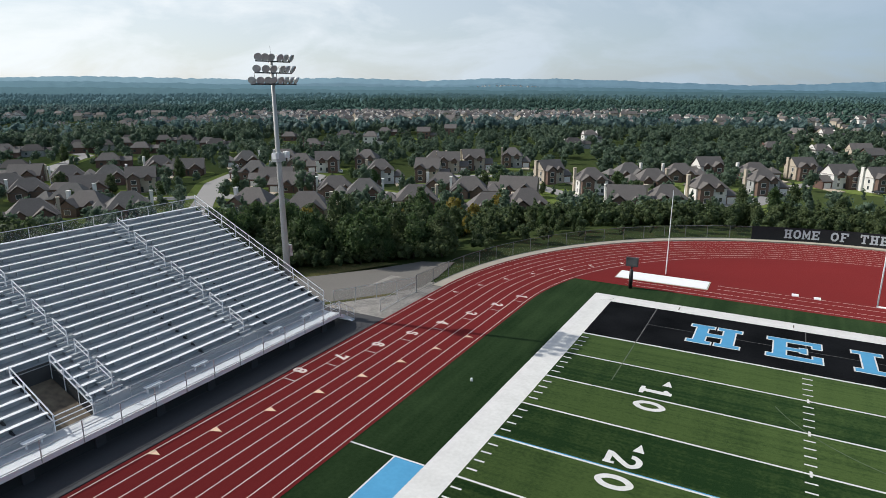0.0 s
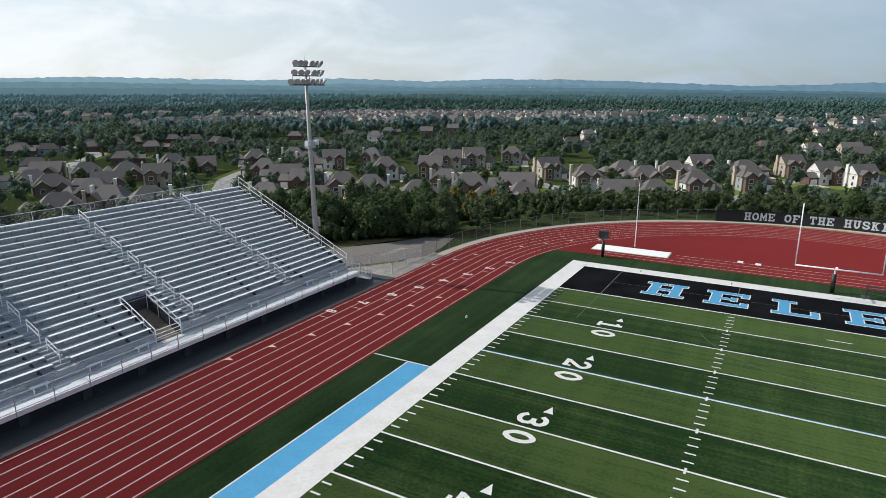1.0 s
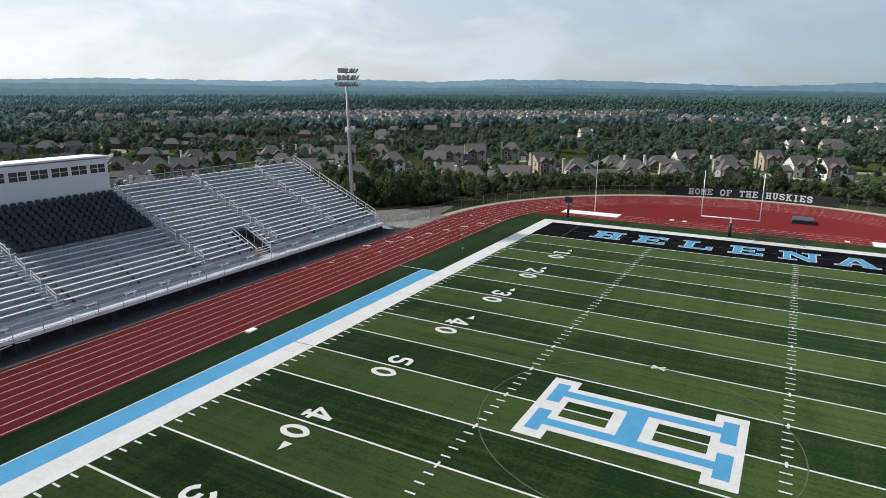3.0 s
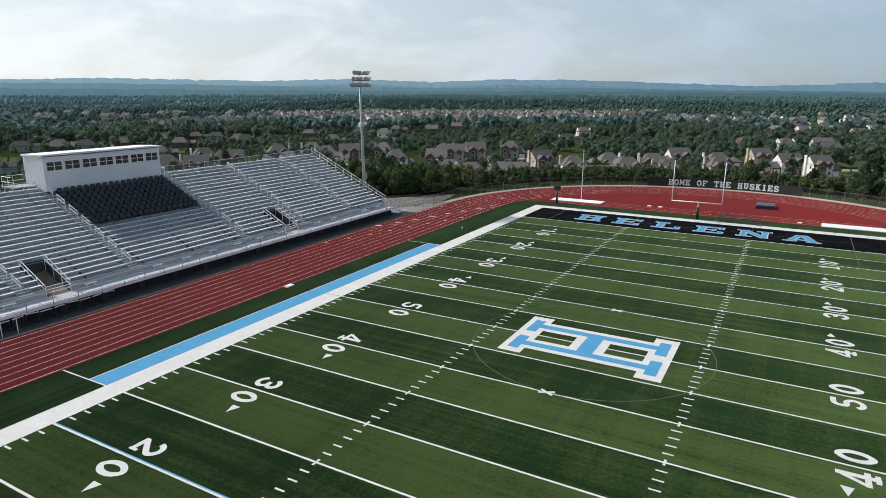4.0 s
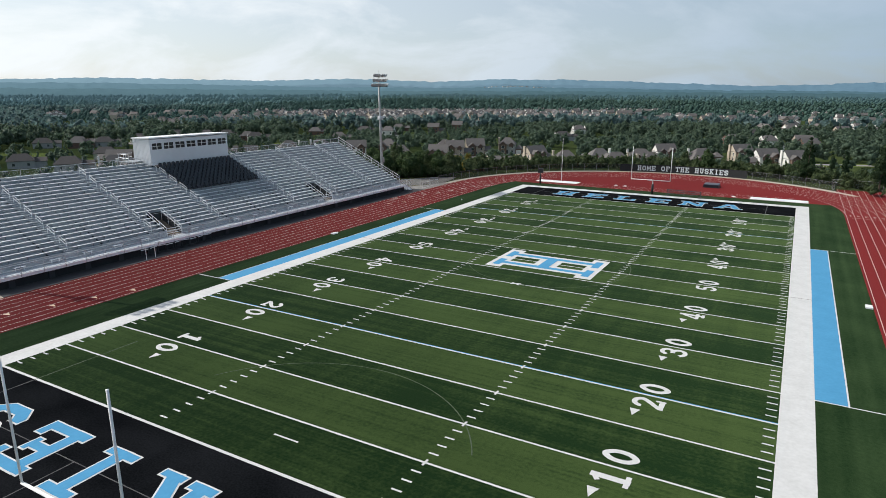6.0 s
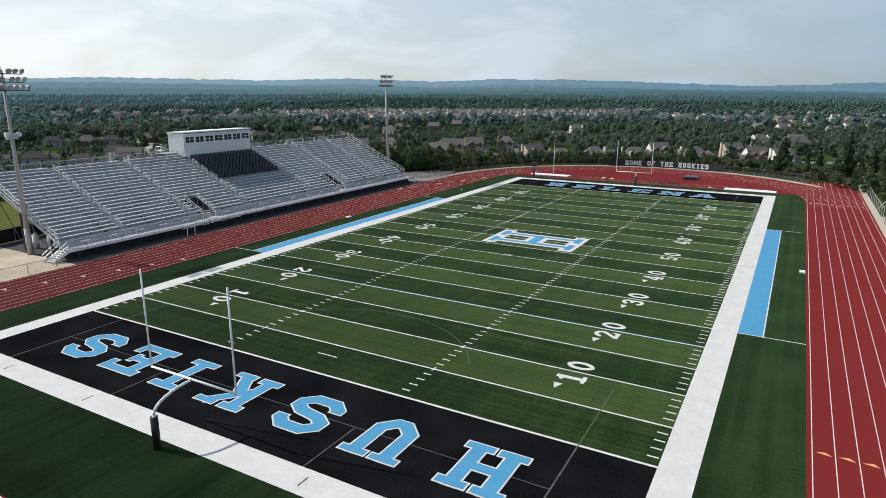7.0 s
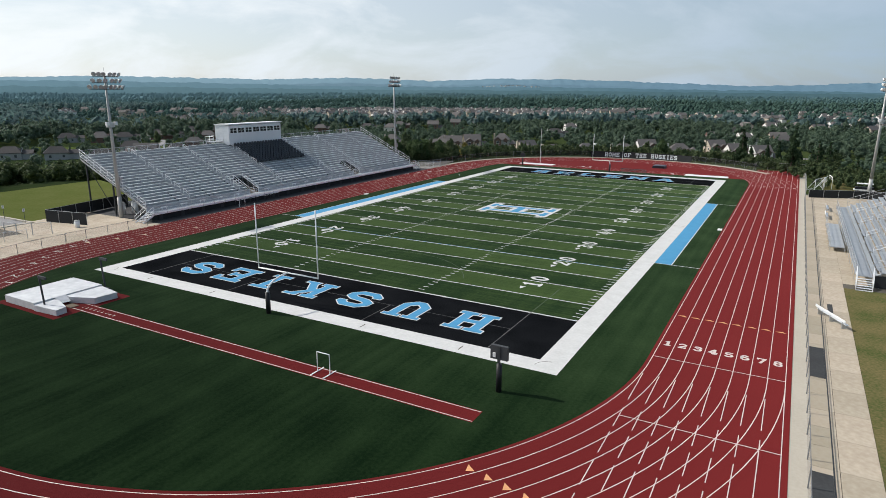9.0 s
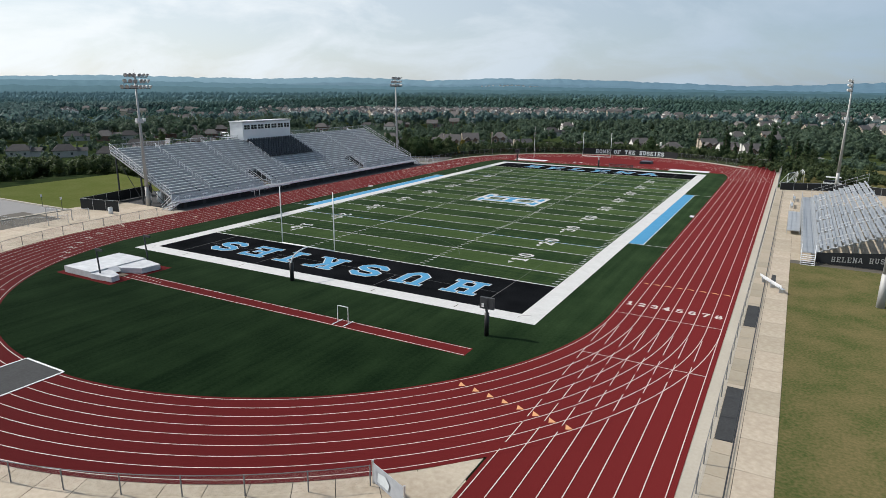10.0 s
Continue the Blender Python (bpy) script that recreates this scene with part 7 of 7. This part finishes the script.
def tree(x, y, k, scale=1.0):
    t = thing("tree", ("broad green oak", "green maple", "small green maple", "tall spreading oak", "young maple", "tall pine", "slender pine", "yellowing young tree")[k] + " tree with an uneven crown",
              "tree", "trees near the stadium", "", pose(x, y, land(x, y), 0, 0, random.uniform(0, 360)))
    t.scale = (scale * .94, scale * .94, scale * random.uniform(.92, 1.30))
    part("trunk", TREES[k][0], None, t)
    part("crown", TREES[k][1], None, t)


def free(x, y, r=0.0, fronts=False):
    for a, b, c in TAKEN:
        if (a - x) ** 2 + (b - y) ** 2 < (c + r) ** 2:
            return False
    for a, b, c, d in MEADOWS:
        if ((a - x) / c) ** 2 + ((b - y) / d) ** 2 < 1.2:
            return False
    if fronts:
        for a, b, c in FRONTS:
            if (a - x) ** 2 + (b - y) ** 2 < c * c:
                return False
    return True


random.seed(11)
ROAD_MID = [(-43.5, 60.5), (-49.0, 54.0), (-58.0, 44.5), (-66, 38)]


def on_service_road(x, y, lim=5.0):
    for (xa, ya), (xb, yb) in zip(ROAD_MID, ROAD_MID[1:]):
        dx, dy = xb - xa, yb - ya
        t = min(1, max(0, ((x - xa) * dx + (y - ya) * dy) / (dx * dx + dy * dy)))
        if math.hypot(xa + t * dx - x, ya + t * dy - y) < lim:
            return True
    return False


def fan(a0, a1, d0, d1):
    """A place seen from over the field, by bearing and distance."""
    w, r = radians(random.uniform(a0, a1)), random.uniform(d0, d1)
    return -10.8 - r * math.sin(w), -2.6 + r * math.cos(w)


def height_cap(x, y, base):
    """The wood on the slope stays below the line of sight from the stadium to the first streets."""
    r = math.hypot(x + 11, y + 3)
    az = math.degrees(math.atan2(-(x + 11), y + 3))
    drop = .185 if az > 8 else (.20 if az > 0 else (.165 if az > -4 else .075))
    return max(.22, (19.5 - drop * r - land(x, y)) / base)


def plant(n, a0, a1, d0, d1, kinds, s0, s1, keep=1.5):
    got = tries = 0
    while got < n and tries < 4000:
        tries += 1
        x, y = fan(a0, a1, d0, d1)
        if off_pad(x, y) < keep or math.hypot(x, y - CY) < 45.5 or on_service_road(x, y) or not free(x, y, -1, True) or near_road(x, y, 6):
            continue
        k = random.choice(kinds)
        tree(x, y, k, min(random.uniform(s0, s1), height_cap(x, y, TREE_HIGH[k]) * (1.0 if random.random() < .8 else 1.35)))
        got += 1


plant(100, 12, 47, 74, 138, (0, 1, 3, 0, 1, 3, 2, 7), .62, 1.0)        # wood below the bend
EDGE = [(-44, 60.5), (-50.5, 54.0), (-56, 47.5), (-63, 41.5), (-70, 37)]
for i in range(34):
    k = i % (len(EDGE) - 1)
    (xa, ya), (xb, yb) = EDGE[k], EDGE[k + 1]
    q, o = random.random(), random.uniform(1.8, 11.0)
    ln = math.hypot(xb - xa, yb - ya)
    x, y = xa + (xb - xa) * q + (yb - ya) / ln * o, ya + (yb - ya) * q - (xb - xa) / ln * o
    if math.hypot(x, y - CY) > 45.5 and off_pad(x, y) > .3:
        k = random.choice((0, 1, 3, 1, 2))
        tree(x, y, k, min(random.uniform(.5, .75), height_cap(x, y, TREE_HIGH[k])))
plant(10, 52, 62, 78, 125, (2, 4, 1), .4, .6)                         # scrub behind the stand
plant(14, 2, 14, 112, 165, (0, 1, 2, 5), .45, .7)                     # gardens beyond the sign
plant(22, -9, 2, 100, 160, (0, 3, 1, 0), .45, .75)
plant(64, -34, -9, 90, 230, (5, 6, 0, 5, 3, 1), .50, .85, 4)         # pines beside the far straight
# single trees in the gardens: x, y and height
for x, y, hh in ((-22, 210, 9.2), (-13, 220, 8.9), (-8, 233, 10.3), (-40, 245, 7.9), (-258, 139, 9.8), (-240, 148, 9.0), (-215, 151, 6.4), (-242, 181, 10.1), (-197, 171, 6.4), (-171, 193, 6.6), (-170, 196, 6.6), (-183, 226, 6.1), (-163, 214, 7.4), (-112, 214, 10.1), (-109, 224, 9.7), (-78, 152, 10.3), (-67, 240, 10.5), (-51, 197, 9.6), (-49, 210, 7.7), (-92, 225, 5.2), (-310, 215, 8.6), (-366, 205, 10.7), (-218, 119, 6.7), (-154, 281, 7.4)):
    k = (0, 1, 3, 2)[int(abs(x)) % 4]
    tree(x, y, k, hh / TREE_HIGH[k])
# wood to the left of the stand and behind the mown grass; the nearest trees stand singly
left_wood = []
while len(left_wood) < 190:
    if len(left_wood) < 95:
        x, y = random.uniform(-170, -72), random.uniform(-75, 70)
    else:
        x, y = random.uniform(-150, -98.5), random.uniform(-80, 6)
    if off_pad(x, y) < 1.5 or (y < -8 and x > -98) or not free(x, y, 3):
        continue
    left_wood.append((x, y, max(.3, min(random.uniform(7.5, 13.0), 22.0 - .107 * math.hypot(x - 41, y + 100) - land(x, y)))))
left_wood.sort(key=lambda p: math.hypot(p[0] - 41, p[1] + 100))
for x, y, hh in left_wood[:24]:
    k = random.choice((0, 3, 1, 0, 2))
    tree(x, y, k, hh / TREE_HIGH[k])
tree(-76, 146, 7, 1.05)
tree(-28, 172, 7, .6)


def wood(name, label, spots, variants, mat):
    """Many trees in one mesh; spots are rows of x, y, scale."""
    allv, allf, off = [], [], 0
    rs = np.random.RandomState(3)
    for x, y, sc in spots:
        v, f = variants[rs.randint(len(variants))]
        w = rs.uniform(0, 2 * math.pi)
        c, s = math.cos(w), math.sin(w)
        q = v @ np.array(((c, s, 0), (-s, c, 0), (0, 0, 1))) * sc
        q = q + np.array((x, y, land(x, y)))
        allv.append(q)
        allf.append(f + off)
        off += len(v)
    me = fast_mesh(name, np.concatenate(allv), np.concatenate(allf), mat)
    ob = new(name, me)
    return tagged(ob, label, "trees", "", "stuff")


rs = np.random.RandomState(9)
mid_var, far_var, dense_var = [], [], []
for k in range(8):
    pine = k > 5
    lb = lobes_for(rs, 10.5 if not pine else 13, 4.4 if not pine else 2.8, 8, pine)
    mid_var.append(with_core(rs, lb, 240, .45))
for k in range(6):
    lb = lobes_for(rs, 10.5, 4.3, 12, False, .18)
    dense_var.append(with_core(rs, lb, 900, .32))
    lb = lobes_for(rs, 12, 6.4, 5)
    far_var.append(with_core(rs, lb, 34, 1.7))


def grove(az, r):
    """How many trees stand here, and how tall they are: gardens, hedgerows, then closed woods."""
    if az > 46:
        if r > 500 + 30 * math.sin(az * .5):
            return 1.0, 1.0, 1.5
        return (.42, .4, .85) if r > 330 else (.5, .5, .95)
    if az > 22:
        if r > 600:
            return .8, .7, 1.1
        if 318 < r < 400:
            return .9, .6, .95
        return (.45, .45, .85) if r > 400 else (.5, .5, 1.05)
    if r > 335:
        return 1.0, .75, 1.2
    return .6, .5, 1.05


spots = []
while len(spots) < 3500:
    az, r = rs.uniform(-26, 84), math.sqrt(rs.uniform(125 ** 2, 680 ** 2))
    x, y = bearing(az, r)
    if off_pad(x, y) < 30 or near_road(x, y, 6) or not free(x, y, 0, r > 260):
        continue
    keep, low, high_ = grove(az, r)
    dense = noise.noise((x * .012, y * .012, 1.7))
    if rs.rand() > keep * (1 + dense):
        continue
    sc = rs.uniform(low, high_) + .2 * dense
    spots.append((x, y, min(sc, (19.5 - .150 * r - land(x, y)) / 10.5) if r < 230 and az > 2 else sc))
thick = []
while len(thick) < 1250:
    x, y = rs.uniform(-150, 75), rs.uniform(45, 150)
    d = off_pad(x, y)
    if (d < 1.2 and (y < 51 or math.hypot(x, y - CY) < 43.6)) or d > 34 or near_road(x, y, 6) or not free(x, y, -2):
        continue
    if on_service_road(x, y):
        continue
    thick.append((x, y, rs.uniform(.16, .30) + min(.22, d * .010)))
for i in range(230):
    k = i % (len(EDGE) - 1)
    (xa, ya), (xb, yb) = EDGE[k], EDGE[k + 1]
    q, o = rs.rand(), rs.uniform(.9, 7.0)
    ln = math.hypot(xb - xa, yb - ya)
    x, y = xa + (xb - xa) * q + (yb - ya) / ln * o, ya + (yb - ya) * q - (xb - xa) / ln * o
    if math.hypot(x, y - CY) > 43.8:
        thick.append((x, y, rs.uniform(.14, .24) + o * .03))
for i in range(260):
    x, y = rs.uniform(-135, -97.6), rs.uniform(-85, 5)
    thick.append((x, y, rs.uniform(.18, .42)))
wood("stand_wood", "mixed green wood behind the mown grass", [(x, y, hh / 10.5) for x, y, hh in left_wood[24:]], dense_var, LEAVES[0])
wood("thicket", "dense green bushes on the slope below the fence", thick, mid_var, LEAVES[0])
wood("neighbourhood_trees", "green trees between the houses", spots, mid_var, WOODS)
spots = []
def town(az, r):
    return -12 < az < 64 and 690 < r < 1280 + 60 * math.sin(az * .4)


while len(spots) < 5600:
    az, r = rs.uniform(-26, 82), math.sqrt(rs.uniform(600 ** 2, 1500 ** 2))
    x, y = bearing(az, r)
    if not free(x, y, 2) or (town(az, r) and rs.rand() < .74):
        continue
    spots.append((x, y, rs.uniform(.28, .60) if town(az, r) else rs.uniform(.95, 1.5)))
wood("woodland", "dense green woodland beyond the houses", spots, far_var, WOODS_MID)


# ---------------------------------------------------------------- ridges on the horizon
def ridge(name, label, r, profile, mat):
    """A wooded hill seen from the side: a slope of uneven tree tops that rises to its skyline; profile holds bearings and heights."""
    s = Shape()
    a0, a1, n_s, rows = -60, 120, 1100, 9
    az_list, z_list = zip(*sorted(profile))
    for j in range(rows):
        q = j / (rows - 1)
        for i in range(n_s + 1):
            az = a0 + (a1 - a0) * i / n_s
            rr = r - (420 if r < 2500 else 420 * r / 4000) * (1 - q)
            x, y = bearing(az, rr)
            h = float(np.interp(az, az_list, z_list)) + r * .0009 * noise.noise((az * .35, r * .01, 0)) + r * .0004 * noise.noise((az * 1.3, r * .01, 3)) + r * .0003 * noise.noise((az * 6.0, r * .01, 7))
            tops = r * (.0009 if r < 2500 else .0016) * noise.noise((x * .02, y * .02, r)) + r * .0006 * noise.noise((x * .06, y * .06, 5))
            if r < 2500:
                foot = land(x, y) - 2
                z = foot + (h - 12 - foot) * ease(0, 1, q) + tops * q
            else:
                z = -70 if j == 0 else h - r * .011 * (1 - q) ** 1.3 + tops
            s.v.append((x, y, z))
    for j in range(rows - 1):
        for i in range(n_s):
            a = j * (n_s + 1) + i
            s.f.append((a + 1, a, a + n_s + 1, a + n_s + 2))
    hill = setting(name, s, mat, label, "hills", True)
    if r < 2500:
        rs_h = np.random.RandomState(int(r))
        vs, fs = [], []
        for _ in range(6500 if r < 1500 else 5200):
            i, j = rs_h.randint(int((a1 - a0 - 95) / (a1 - a0) * n_s * .37), int(n_s * .82)), rs_h.randint(1, rows)
            p = np.array(s.v[j * (n_s + 1) + i]) + (rs_h.uniform(-9, 9), rs_h.uniform(-9, 9), 0)
            v, f = clumps[rs_h.randint(len(clumps))]
            fs.append(f + sum_len[0])
            sum_len[0] += len(v)
            vs.append(v * rs_h.uniform(.5, .95) * (r / 1400) ** .5 * (1, 1, 1.1) + p)
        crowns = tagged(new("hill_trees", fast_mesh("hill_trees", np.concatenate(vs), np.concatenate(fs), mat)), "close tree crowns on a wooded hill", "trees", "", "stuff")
        sum_len[0] = 0
    return hill


sum_len = [0]
clumps = []
for _k in range(6):
    clumps.append(core_mesh(rs, [(x, y, z - 3.5, q) for x, y, z, q in lobes_for(rs, 13, 6.0, 3)], 1.0))


def crest(r, left, middle, right):
    """Skyline heights that show at given depths below the level of the camera, in thousandths of the distance."""
    return [(az, 19.5 + v * r * .001) for az, v in ((-60, right), (-6, right), (8, (right + middle) / 2), (16, middle), (36, middle), (46, (left + middle) / 2), (56, left), (120, left))]


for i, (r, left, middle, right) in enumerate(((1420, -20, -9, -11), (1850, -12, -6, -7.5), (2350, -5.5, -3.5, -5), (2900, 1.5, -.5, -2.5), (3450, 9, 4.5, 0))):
    ridge("backdrop_%d" % (i + 3), "wooded hill, tinted hazier and bluer with distance", r, crest(r, left, middle, right), HILLS[i])
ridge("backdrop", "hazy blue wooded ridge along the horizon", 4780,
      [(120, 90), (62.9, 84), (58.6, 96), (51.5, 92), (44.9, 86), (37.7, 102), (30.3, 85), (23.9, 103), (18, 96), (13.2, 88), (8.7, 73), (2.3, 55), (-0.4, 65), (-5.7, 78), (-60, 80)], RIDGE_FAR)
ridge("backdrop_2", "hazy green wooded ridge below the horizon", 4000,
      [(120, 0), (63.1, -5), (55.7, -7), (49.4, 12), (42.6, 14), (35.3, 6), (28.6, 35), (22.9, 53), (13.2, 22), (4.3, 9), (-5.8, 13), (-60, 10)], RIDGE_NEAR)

# utility poles behind the far fence
for i, (x, y, top) in enumerate(((14.4, 118, .6), (22.5, 118, .5), (29.2, 118, 1.0), (-45.6, 120.5, -3.2))):
    u = thing("utility_pole", "wooden utility pole with crossarms behind the far fence", "utility pole", "utility poles", "", pose(x, y, land(x, y), 0, 0, 12))
    hh = top - land(x, y)
    part("shaft", Shape().tube((0, 0, -.5), (0, 0, hh), .15, .11, 8), BARK, u)
    for q in (.35, 1.25):
        part("crossarm", Shape().box(-1.25, 1.25, -.06, .06, hh - q, hh - q + .14), BARK, u)
        for xx in (-1.1, -.5, .5, 1.1):
            part("insulator", Shape().tube((xx, 0, hh - q + .14), (xx, 0, hh - q + .34), .05, .035, 6), WHITE, u)
    if i in (1, 3):
        part("lamp_arm", Shape().path([(0, 0, hh - 2.2), (.9, -.2, hh - 1.9), (1.9, -.4, hh - 1.8)], .04), GALV, u)
        part("lamp_head", Shape().box(1.8, 2.5, -.58, -.32, hh - 1.88, hh - 1.72), WHITE, u, "pale street lamp head")
